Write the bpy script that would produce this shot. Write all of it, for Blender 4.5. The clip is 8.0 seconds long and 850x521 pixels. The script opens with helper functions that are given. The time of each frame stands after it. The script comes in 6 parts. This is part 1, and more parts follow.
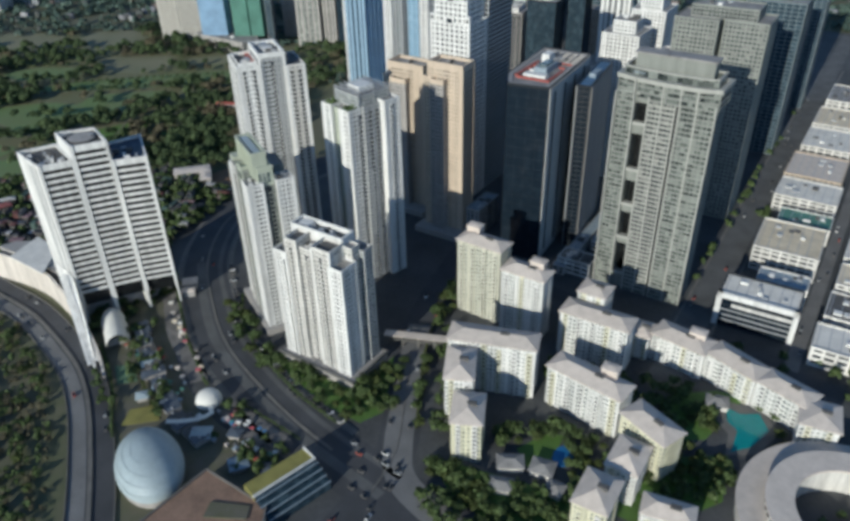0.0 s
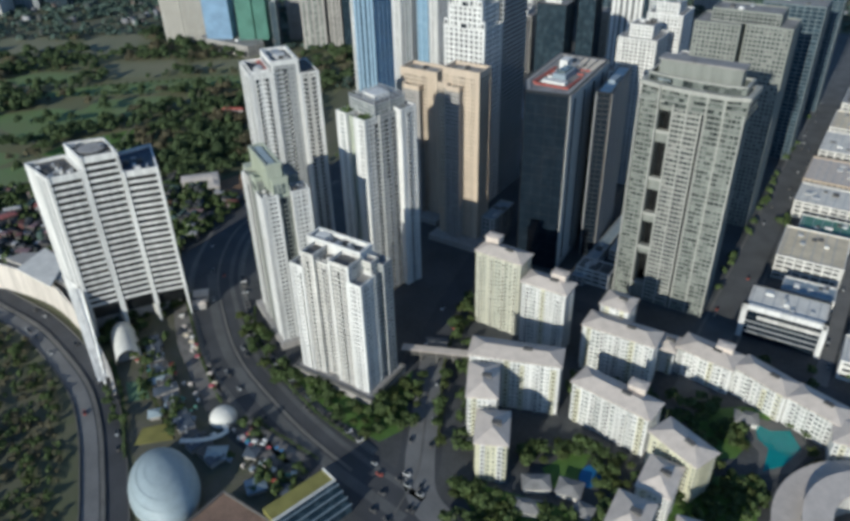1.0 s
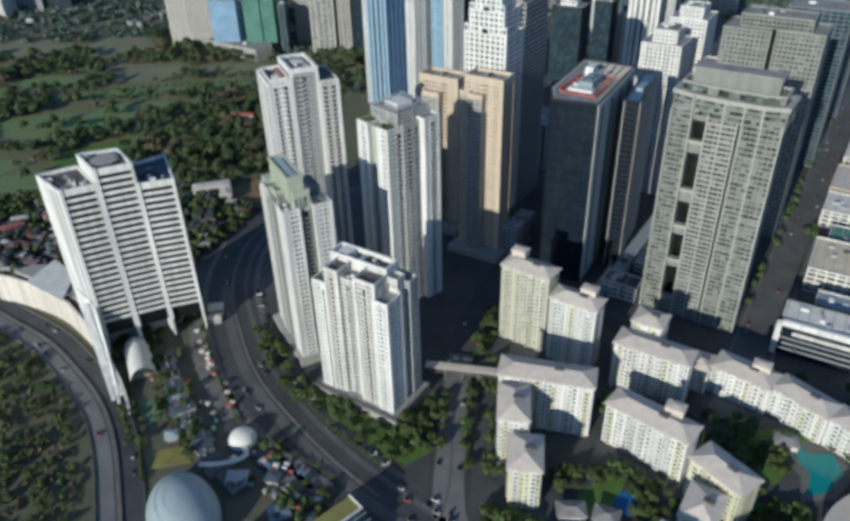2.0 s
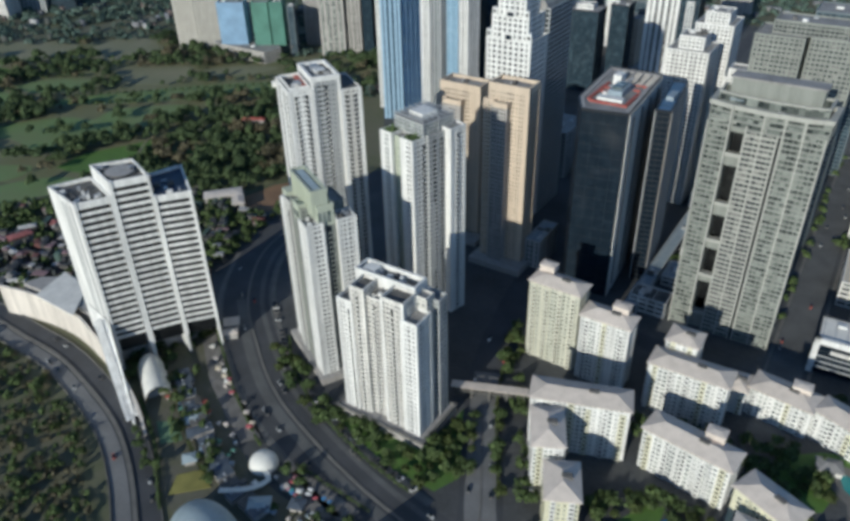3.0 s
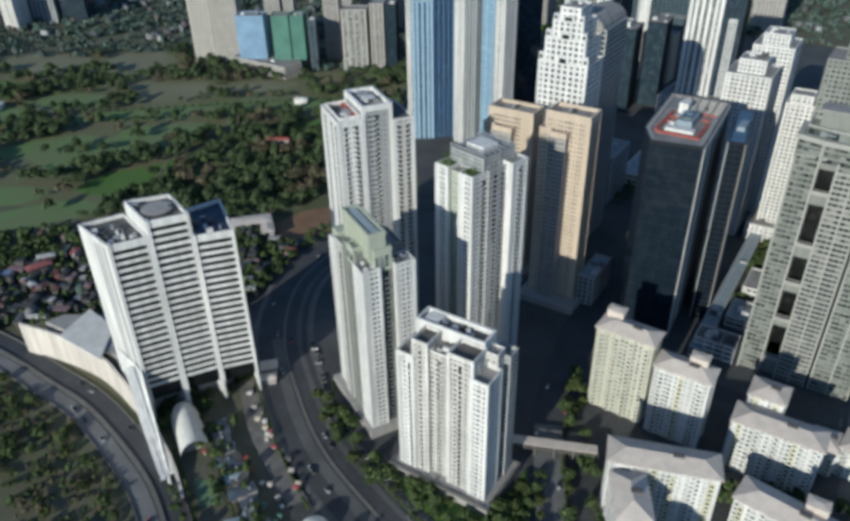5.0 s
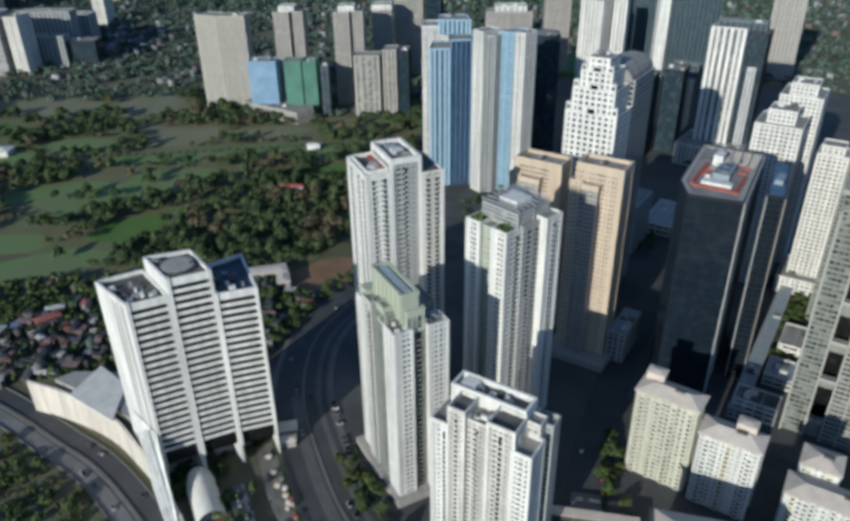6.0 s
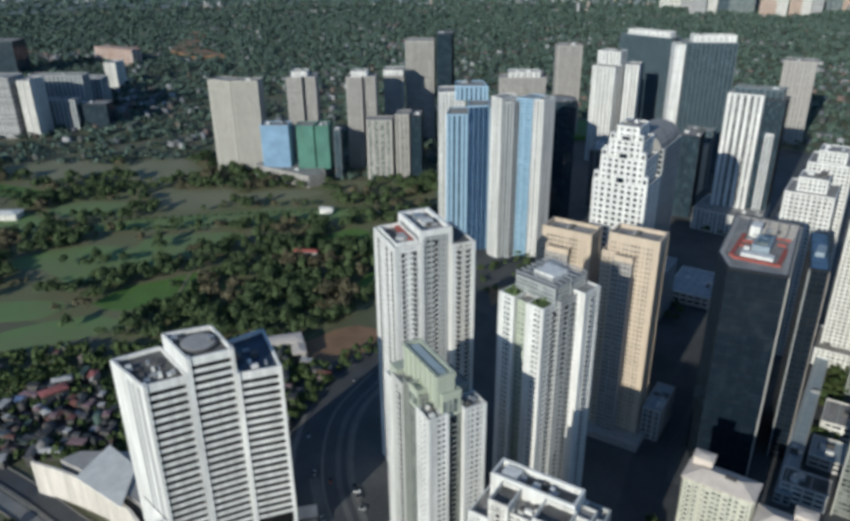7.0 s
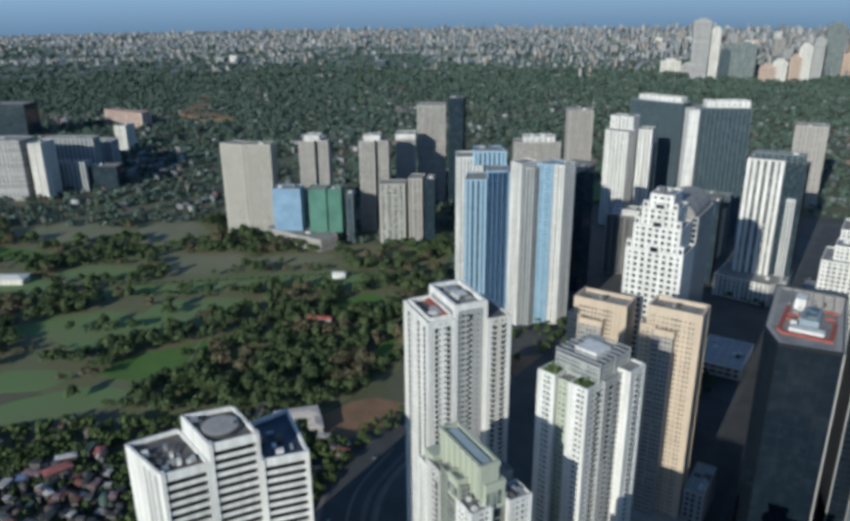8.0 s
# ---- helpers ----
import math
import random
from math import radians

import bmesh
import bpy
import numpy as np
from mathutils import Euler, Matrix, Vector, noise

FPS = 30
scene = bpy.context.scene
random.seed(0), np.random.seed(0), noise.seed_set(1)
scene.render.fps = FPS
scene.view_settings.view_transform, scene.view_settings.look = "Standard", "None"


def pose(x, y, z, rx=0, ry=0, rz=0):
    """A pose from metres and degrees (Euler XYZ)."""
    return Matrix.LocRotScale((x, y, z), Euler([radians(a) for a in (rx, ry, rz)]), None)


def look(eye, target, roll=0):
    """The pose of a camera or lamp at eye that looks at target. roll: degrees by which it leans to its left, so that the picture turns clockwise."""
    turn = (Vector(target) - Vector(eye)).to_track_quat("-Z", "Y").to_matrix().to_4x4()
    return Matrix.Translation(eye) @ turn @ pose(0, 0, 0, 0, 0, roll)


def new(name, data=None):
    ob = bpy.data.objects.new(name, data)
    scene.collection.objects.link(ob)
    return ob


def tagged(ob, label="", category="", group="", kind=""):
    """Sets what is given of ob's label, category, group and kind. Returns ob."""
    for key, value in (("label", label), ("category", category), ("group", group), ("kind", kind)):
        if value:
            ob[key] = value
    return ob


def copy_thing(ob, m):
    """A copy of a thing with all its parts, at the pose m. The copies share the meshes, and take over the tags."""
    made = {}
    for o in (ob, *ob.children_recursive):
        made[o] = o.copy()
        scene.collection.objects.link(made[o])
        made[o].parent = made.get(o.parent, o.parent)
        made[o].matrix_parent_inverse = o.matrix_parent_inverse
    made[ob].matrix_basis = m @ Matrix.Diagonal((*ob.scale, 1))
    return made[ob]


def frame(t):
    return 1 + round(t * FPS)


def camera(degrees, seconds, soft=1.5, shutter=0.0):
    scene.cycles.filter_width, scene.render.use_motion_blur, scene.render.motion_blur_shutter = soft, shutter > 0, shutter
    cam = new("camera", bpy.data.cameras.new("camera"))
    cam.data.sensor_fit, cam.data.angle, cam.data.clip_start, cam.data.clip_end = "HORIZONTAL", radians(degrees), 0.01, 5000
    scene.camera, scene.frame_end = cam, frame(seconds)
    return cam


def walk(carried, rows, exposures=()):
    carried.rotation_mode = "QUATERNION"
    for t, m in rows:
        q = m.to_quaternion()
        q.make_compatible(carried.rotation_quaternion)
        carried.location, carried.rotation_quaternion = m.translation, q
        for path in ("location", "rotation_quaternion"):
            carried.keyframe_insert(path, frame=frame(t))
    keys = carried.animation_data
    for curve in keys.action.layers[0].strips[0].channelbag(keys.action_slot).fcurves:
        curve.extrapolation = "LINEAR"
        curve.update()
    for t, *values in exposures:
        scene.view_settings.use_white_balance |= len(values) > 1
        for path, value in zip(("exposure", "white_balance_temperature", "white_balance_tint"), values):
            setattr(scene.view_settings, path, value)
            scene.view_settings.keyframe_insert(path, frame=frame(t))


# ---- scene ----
cam = camera(60.4, 8.0, soft=3.6)
METRES, EYE, TILT, LEAN, TURN = 206.2, 320.0, 0.0, 0.0, 33.8
ROWS = [
    (0.0, 0.0, 0.0, 0.0, -0.75, -32.42, 1.17),
    (0.5, -0.0274, 0.0329, 0.0017, -0.85, -32.43, 1.29),
    (1.0, -0.0603, 0.0717, 0.0027, -0.91, -32.41, 1.32),
    (1.5, -0.0979, 0.1165, 0.0025, -0.92, -32.41, 1.33),
    (3.0, -0.2176, 0.2571, 0.0023, -0.91, -32.45, 1.13),
    (3.5, -0.2594, 0.3068, 0.0034, -0.89, -32.44, 1.05),
    (4.0, -0.3006, 0.3557, 0.0045, -0.86, -32.43, 0.97),
    (4.5, -0.3431, 0.407, 0.0053, -0.84, -32.43, 0.89),
    (6.0, -0.4706, 0.5627, 0.0072, -0.75, -28.89, 0.66),
    (6.5, -0.5112, 0.611, 0.0075, -0.73, -26.66, 0.59),
    (7.0, -0.5537, 0.6639, 0.0082, -0.71, -24.36, 0.53),
    (7.5, -0.5965, 0.7152, 0.0073, -0.68, -22.08, 0.44),
    (8.0, -0.6404, 0.7678, 0.0085, -0.67, -19.74, 0.42),
]
walk(cam, [(t, pose(0, 0, EYE, TILT, LEAN, TURN) @ pose(METRES * x, METRES * y, METRES * z, 90 + pitch, roll, yaw)) for t, x, y, z, yaw, pitch, roll in ROWS], [(0.0, 0.03, 6050, 4), (8.0, -0.01, 6050, 4)])

# ---- sky, sun, exposure ----
SUN_EL, SUN_AZ = radians(18.5), radians(179.0)      # azimuth clockwise from +y
world = bpy.data.worlds.new("sky")
scene.world = world
world.use_nodes = True
wn = world.node_tree
sky = wn.nodes.new("ShaderNodeTexSky")
sky.sky_type, sky.sun_disc, sky.sun_elevation, sky.sun_rotation = "NISHITA", False, SUN_EL, SUN_AZ
sky.dust_density, sky.ozone_density, sky.altitude = 0.2, 3.5, 300
wn.nodes["Background"].inputs[1].default_value = 0.115
wn.links.new(sky.outputs[0], wn.nodes["Background"].inputs[0])
sun = new("sun", bpy.data.lights.new("sun", "SUN"))
sun.data.energy, sun.data.angle, sun.data.color = 4.2, radians(0.6), (1.0, 0.915, 0.79)
to_sun = Vector((math.sin(SUN_AZ) * math.cos(SUN_EL), math.cos(SUN_AZ) * math.cos(SUN_EL), math.sin(SUN_EL)))
sun.matrix_world = look(to_sun * 1000, (0, 0, 0))


# ---- materials ----
def mat(name, col, rough=0.8, metal=0.0, vary=0.12, scale=0.25, fine=2.5, col2=None, each=0.0, bump=0.0, spec=0.5, streak=False):
    """A worn surface: two scales of noise mix col with col2; each: how much single pieces differ."""
    m = bpy.data.materials.new(name)
    m.use_nodes = True
    nt = m.node_tree
    b = nt.nodes["Principled BSDF"]
    b.inputs["Roughness"].default_value, b.inputs["Metallic"].default_value = rough, metal
    b.inputs["Specular IOR Level"].default_value = spec
    geo = nt.nodes.new("ShaderNodeNewGeometry")
    pos = geo.outputs["Position"]
    if streak:
        mp = nt.nodes.new("ShaderNodeMapping")
        mp.inputs["Scale"].default_value = (1, 1, 0.08)
        nt.links.new(pos, mp.inputs[0])
        pos = mp.outputs[0]
    out = None
    for sc, amount in ((scale, 1.0), (fine, 0.6)):
        n = nt.nodes.new("ShaderNodeTexNoise")
        n.inputs["Scale"].default_value, n.inputs["Detail"].default_value = sc, 4
        nt.links.new(pos, n.inputs["Vector"])
        r = nt.nodes.new("ShaderNodeMapRange")
        r.inputs[1].default_value, r.inputs[2].default_value = 0.32, 0.68
        r.inputs[3].default_value, r.inputs[4].default_value = 0.0, amount
        nt.links.new(n.outputs["Fac"], r.inputs[0])
        if out is None:
            out = r.outputs[0]
        else:
            a = nt.nodes.new("ShaderNodeMath")
            nt.links.new(out, a.inputs[0]), nt.links.new(r.outputs[0], a.inputs[1])
            d = nt.nodes.new("ShaderNodeMath")
            d.operation = "DIVIDE"
            d.inputs[1].default_value = 1.6
            nt.links.new(a.outputs[0], d.inputs[0])
            out = d.outputs[0]
    if col2 is None:
        col2 = tuple(c * (1 - 3 * vary) for c in col)
        col = tuple(min(1, c * (1 + vary)) for c in col)
    mix = nt.nodes.new("ShaderNodeMix")
    mix.data_type = "RGBA"
    mix.inputs[6].default_value, mix.inputs[7].default_value = (*col, 1), (*col2, 1)
    nt.links.new(out, mix.inputs[0])
    res = mix.outputs[2]
    if each:
        oi = nt.nodes.new("ShaderNodeObjectInfo")
        ad = nt.nodes.new("ShaderNodeMath")
        nt.links.new(oi.outputs["Random"], ad.inputs[0]), nt.links.new(geo.outputs["Random Per Island"], ad.inputs[1])
        fr = nt.nodes.new("ShaderNodeMath")
        fr.operation = "FRACT"
        nt.links.new(ad.outputs[0], fr.inputs[0])
        rr = nt.nodes.new("ShaderNodeMapRange")
        rr.inputs[3].default_value, rr.inputs[4].default_value = 1 - each, 1 + each * 0.6
        nt.links.new(fr.outputs[0], rr.inputs[0])
        hv = nt.nodes.new("ShaderNodeHueSaturation")
        nt.links.new(res, hv.inputs["Color"]), nt.links.new(rr.outputs[0], hv.inputs["Value"])
        res = hv.outputs[0]
    nt.links.new(res, b.inputs["Base Color"])
    if bump:
        bp = nt.nodes.new("ShaderNodeBump")
        bp.inputs["Strength"].default_value, bp.inputs["Distance"].default_value = bump, 0.4
        nt.links.new(out, bp.inputs["Height"]), nt.links.new(bp.outputs[0], b.inputs["Normal"])
    return m


def glass(name, dark, light, share=0.25, cell=(3.2, 3.2, 3.2), rough=0.12):
    """Window glass: dark panes, some with pale blinds behind, told apart pane by pane."""
    m = bpy.data.materials.new(name)
    m.use_nodes = True
    nt = m.node_tree
    b = nt.nodes["Principled BSDF"]
    geo = nt.nodes.new("ShaderNodeNewGeometry")
    dv = nt.nodes.new("ShaderNodeVectorMath")
    dv.operation = "DIVIDE"
    dv.inputs[1].default_value = cell
    nt.links.new(geo.outputs["Position"], dv.inputs[0])
    fl = nt.nodes.new("ShaderNodeVectorMath")
    fl.operation = "FLOOR"
    nt.links.new(dv.outputs[0], fl.inputs[0])
    wh = nt.nodes.new("ShaderNodeTexWhiteNoise")
    nt.links.new(fl.outputs[0], wh.inputs["Vector"])
    rp = nt.nodes.new("ShaderNodeMapRange")
    rp.inputs[1].default_value, rp.inputs[2].default_value = 1 - share, 1.0
    nt.links.new(wh.outputs["Value"], rp.inputs[0])
    mix = nt.nodes.new("ShaderNodeMix")
    mix.data_type = "RGBA"
    mix.inputs[6].default_value, mix.inputs[7].default_value = (*dark, 1), (*light, 1)
    nt.links.new(rp.outputs[0], mix.inputs[0])
    nt.links.new(mix.outputs[2], b.inputs["Base Color"])
    b.inputs["Roughness"].default_value = rough
    return m


M_WHITE = mat("white_render", (0.755, 0.75, 0.725), vary=0.12, each=0.07, streak=True)
M_CREAM = mat("cream_render", (0.73, 0.71, 0.665), vary=0.15, each=0.08, streak=True)
M_WARMWALL = mat("warm_white_render", (0.72, 0.66, 0.59), vary=0.12, each=0.03, streak=True)
M_PALEGREEN = mat("pale_green_render", (0.44, 0.475, 0.385), vary=0.06, each=0.05, streak=True)
M_GREYPANEL = mat("grey_panel", (0.40, 0.41, 0.41), vary=0.07, each=0.08, streak=True)
M_BEIGE = mat("beige_render", (0.57, 0.47, 0.365), vary=0.06, each=0.06, streak=True)
M_YELLOW = mat("pale_yellow_render", (0.64, 0.62, 0.47), vary=0.06, each=0.06, streak=True)
M_DULLYELLOW = mat("dull_yellow_render", (0.58, 0.57, 0.475), vary=0.08, each=0.08, streak=True)
M_OLIVE = mat("grey_green_render", (0.25, 0.263, 0.238), vary=0.1, each=0.1, streak=True)
M_STONE = mat("brown_grey_stone", (0.38, 0.36, 0.34), vary=0.08, each=0.08, streak=True)
M_GREYWHITE = mat("weathered_white_render", (0.54, 0.535, 0.51), vary=0.08, each=0.06, streak=True)
M_BONE = mat("bone_render", (0.43, 0.41, 0.365), vary=0.06, each=0.06, streak=True)
M_CONC = mat("bare_concrete", (0.42, 0.40, 0.37), vary=0.1, each=0.12, streak=True)
M_TEALFRAME = mat("teal_grey_frame", (0.15, 0.185, 0.20), rough=0.4, vary=0.1)
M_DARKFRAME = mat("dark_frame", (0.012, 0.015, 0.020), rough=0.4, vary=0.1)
M_BLUEWALL = mat("pale_blue_panel", (0.33, 0.48, 0.62), rough=0.4, vary=0.06)
M_BLUENET = mat("blue_netting", (0.24, 0.38, 0.54), vary=0.12, scale=0.06)
M_GREENNET = mat("green_netting", (0.10, 0.24, 0.19), vary=0.12, scale=0.06)
M_ROOF = mat("roof_screed", (0.30, 0.29, 0.28), vary=0.15, scale=0.15, fine=1.2)
M_ROOFDARK = mat("dark_roof", (0.13, 0.125, 0.12), vary=0.2, scale=0.15, fine=1.5)
M_TILE = mat("grey_roof_sheet", (0.64, 0.565, 0.50), vary=0.07, scale=0.2, fine=1.5, each=0.08)
M_METAL = mat("grey_metal", (0.45, 0.46, 0.47), rough=0.45, metal=0.4, vary=0.08)
M_RED = mat("red_paint", (0.36, 0.09, 0.07), vary=0.1)
M_ASPHALT = mat("asphalt", (0.062, 0.065, 0.072), rough=0.85, vary=0.12, scale=0.06, fine=0.9)
M_CONCRETE_ROAD = mat("worn_concrete_road", (0.185, 0.185, 0.185), rough=0.85, vary=0.12, scale=0.06, fine=0.9)
M_PAVE = mat("pavement", (0.155, 0.15, 0.14), vary=0.1, scale=0.15, fine=2)
M_LINE = mat("road_paint", (0.20, 0.20, 0.195), vary=0.1, scale=0.3)
M_GRASS = mat("mown_grass", (0.10, 0.20, 0.035), col2=(0.07, 0.13, 0.03), scale=0.03, fine=0.25)
M_FAIRWAY = mat("fairway_grass", (0.125, 0.215, 0.07), col2=(0.15, 0.18, 0.085), scale=0.02, fine=0.2)
M_SOIL = mat("bare_soil", (0.25, 0.15, 0.085), vary=0.12, scale=0.05, fine=0.6)
M_LEAF = mat("leaves", (0.105, 0.145, 0.052), col2=(0.05, 0.08, 0.030), scale=0.08, fine=0.6, each=0.45, rough=0.7, spec=0.2)
M_LEAF_DRY = mat("dry_brown_leaves", (0.155, 0.135, 0.085), col2=(0.10, 0.095, 0.06), scale=0.03, fine=0.3, each=0.35, rough=0.85, spec=0.1)
M_LEAF_GOLF = mat("golf_leaves", (0.10, 0.138, 0.060), col2=(0.052, 0.078, 0.040), scale=0.03, fine=0.3, each=0.4, rough=0.85, spec=0.1)
# Far leaf green is lightened and blued: haze mixed into the colour.
M_LEAF_FAR = mat("hazed_far_leaves", (0.11, 0.155, 0.125), col2=(0.070, 0.108, 0.092), scale=0.02, fine=0.2, each=0.4, rough=0.9, spec=0.1)
M_BARK = mat("bark", (0.10, 0.075, 0.05), vary=0.15)
M_GLASS = glass("window_glass", (0.040, 0.046, 0.052), (0.30, 0.295, 0.275), share=0.32)
M_GLASSGREEN = glass("green_window_glass", (0.07, 0.095, 0.095), (0.36, 0.39, 0.355), share=0.6)
M_GLASSBLUE = glass("blue_window_glass", (0.022, 0.042, 0.06), (0.055, 0.09, 0.115), share=0.5, rough=0.08)
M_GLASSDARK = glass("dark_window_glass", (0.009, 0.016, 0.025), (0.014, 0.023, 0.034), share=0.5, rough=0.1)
# Near-black panes with the shade of deep gaps painted into the glass.
M_SHADEGLASS = glass("painted_shade_glass", (0.006, 0.007, 0.008), (0.02, 0.022, 0.022), share=0.3, rough=0.35)
M_GLASSSLAB = glass("slab_window_glass", (0.026, 0.033, 0.033), (0.24, 0.26, 0.235), share=0.84, cell=(3.2, 3.2, 3.4))
M_CREAMROOF = mat("cream_sheet_roof", (0.72, 0.62, 0.46), vary=0.1, scale=0.1, fine=0.9)
M_PALEROOF = mat("pale_sheet_roof", (0.76, 0.73, 0.67), vary=0.08, scale=0.12, fine=1.0)
M_POOL = mat("pool_water", (0.015, 0.25, 0.255), rough=0.08, vary=0.05)
M_POOLBLUE = mat("blue_pool_water", (0.03, 0.16, 0.38), rough=0.08, vary=0.1)
M_DISC = mat("pale_membrane", (0.36, 0.43, 0.455), rough=0.6, vary=0.06, scale=0.08, fine=0.6)
M_WHITESHEET = mat("white_membrane", (0.70, 0.69, 0.64), rough=0.6, vary=0.05)
M_BLUESHEET = mat("blue_grey_sheet", (0.27, 0.33, 0.38), rough=0.55, vary=0.08)


# ---- building blocks ----
class Mesh:
    """Collects faces in world metres."""

    def __init__(self):
        self.v, self.f = [], []

    def prism(self, poly, z0, z1):
        n, k = len(poly), len(self.v)
        self.v += [(x, y, z0) for x, y in poly] + [(x, y, z1) for x, y in poly]
        self.f += [tuple(range(k + n, k + 2 * n)), tuple(range(k + n - 1, k - 1, -1))]
        self.f += [(k + i, k + (i + 1) % n, k + n + (i + 1) % n, k + n + i) for i in range(n)]
        return self

    def ring(self, poly, inner, z0, z1):
        n, k = len(poly), len(self.v)
        for p, z in ((poly, z0), (poly, z1), (inner, z1), (inner, z0)):
            self.v += [(x, y, z) for x, y in p]
        for a in range(4):
            b = (a + 1) % 4
            self.f += [(k + a * n + i, k + a * n + (i + 1) % n, k + b * n + (i + 1) % n, k + b * n + i) for i in range(n)]
        return self

    def box(self, c, size, rot=0.0):
        return self.prism(rect(c[0], c[1], size[0], size[1], rot), c[2], c[2] + size[2])

    def hip(self, poly, z, h, over=1.0):
        """A hipped roof over a rectangle, with eaves."""
        p = [Vector((*q, 0)) for q in offset(poly, over)]
        if (p[1] - p[0]).length < (p[2] - p[1]).length:
            p = p[1:] + p[:1]
        w = (p[2] - p[1]).length
        u = (p[1] - p[0]).normalized()
        run = min(w / 2, (p[1] - p[0]).length / 2 - 0.2)
        a, b = (p[0] + p[3]) / 2 + u * run, (p[1] + p[2]) / 2 - u * run
        k = len(self.v)
        self.v += [(q.x, q.y, z) for q in p] + [(q.x, q.y, z + 0.5) for q in p] + [(a.x, a.y, z + h), (b.x, b.y, z + h)]
        self.f += [(k + 3, k + 2, k + 1, k)] + [(k + i, k + (i + 1) % 4, k + 4 + (i + 1) % 4, k + 4 + i) for i in range(4)]
        self.f += [(k + 4, k + 5, k + 9, k + 8), (k + 5, k + 6, k + 9), (k + 6, k + 7, k + 8, k + 9), (k + 7, k + 4, k + 8)]
        return self

    def tube(self, x, y, z0, z1, r0, r1, n=10):
        k = len(self.v)
        for z, r in ((z0, r0), (z1, r1)):
            self.v += [(x + r * math.cos(2 * math.pi * i / n), y + r * math.sin(2 * math.pi * i / n), z) for i in range(n)]
        self.f += [(k + i, k + (i + 1) % n, k + n + (i + 1) % n, k + n + i) for i in range(n)]
        self.f += [tuple(range(k + n, k + 2 * n)), tuple(range(k + n - 1, k - 1, -1))]
        return self

    def data(self, name, origin=(0, 0, 0)):
        me = bpy.data.meshes.new(name)
        ox, oy, oz = origin
        me.from_pydata([(x - ox, y - oy, z - oz) for x, y, z in self.v], [], self.f)
        me.update()
        return me


def rect(cx, cy, w, d, rot=0.0):
    c, s = math.cos(radians(rot)), math.sin(radians(rot))
    return [(cx + c * a - s * b, cy + s * a + c * b) for a, b in ((-w / 2, -d / 2), (w / 2, -d / 2), (w / 2, d / 2), (-w / 2, d / 2))]


def span(x0, x1, y0, y1):
    return [(x0, y0), (x1, y0), (x1, y1), (x0, y1)]


def local(ox, oy, rot):
    """Footprints in a building's own axes, with its corner at ox, oy."""
    c, s = math.cos(radians(rot)), math.sin(radians(rot))
    return lambda u0, u1, v0, v1: [(ox + c * a - s * b, oy + s * a + c * b) for a, b in ((u0, v0), (u1, v0), (u1, v1), (u0, v1))]


def offset(poly, d):
    """The outline moved outwards by d (counter-clockwise outlines)."""
    out, n = [], len(poly)
    for i in range(n):
        a, b, c = Vector(poly[i - 1]), Vector(poly[i]), Vector(poly[(i + 1) % n])
        e, f = (b - a).normalized(), (c - b).normalized()
        n1, n2 = Vector((e.y, -e.x)), Vector((f.y, -f.x))
        k = d / max(0.3, 1 + n1.dot(n2))
        out.append((b.x + (n1.x + n2.x) * k, b.y + (n1.y + n2.y) * k))
    return out


def where(ob):
    p = Vector(ob.location)
    while ob.parent:
        ob = ob.parent
        p += Vector(ob.location)
    return p


def part(name, mesh, material, parent=None, label="", smooth=False):
    me = mesh.data(name, where(parent) if parent else (0, 0, 0)) if isinstance(mesh, Mesh) else mesh
    if not me.materials:
        me.materials.append(material)
    if smooth:
        me.shade_smooth()
    ob = new(name, me)
    if parent:
        ob.parent = parent
    if label:
        tagged(ob, label)
    return ob


def thing(name, x, y, label, category, group="", z=0.0, kind=""):
    ob = new(name)
    ob.location = (x, y, z)
    return tagged(ob, label, category, group, kind)


class Style:
    def __init__(self, wall, pane, fh=3.2, band=0.5, col=3.2, pier=0.5, proud=0.35, pier_wall=None, pier_proud=0.25, balcony=0.0):
        self.wall, self.pane, self.fh, self.band, self.col, self.pier, self.proud = wall, pane, fh, band, col, pier, proud
        self.pier_wall, self.pier_proud, self.balcony = pier_wall or wall, pier_proud, balcony


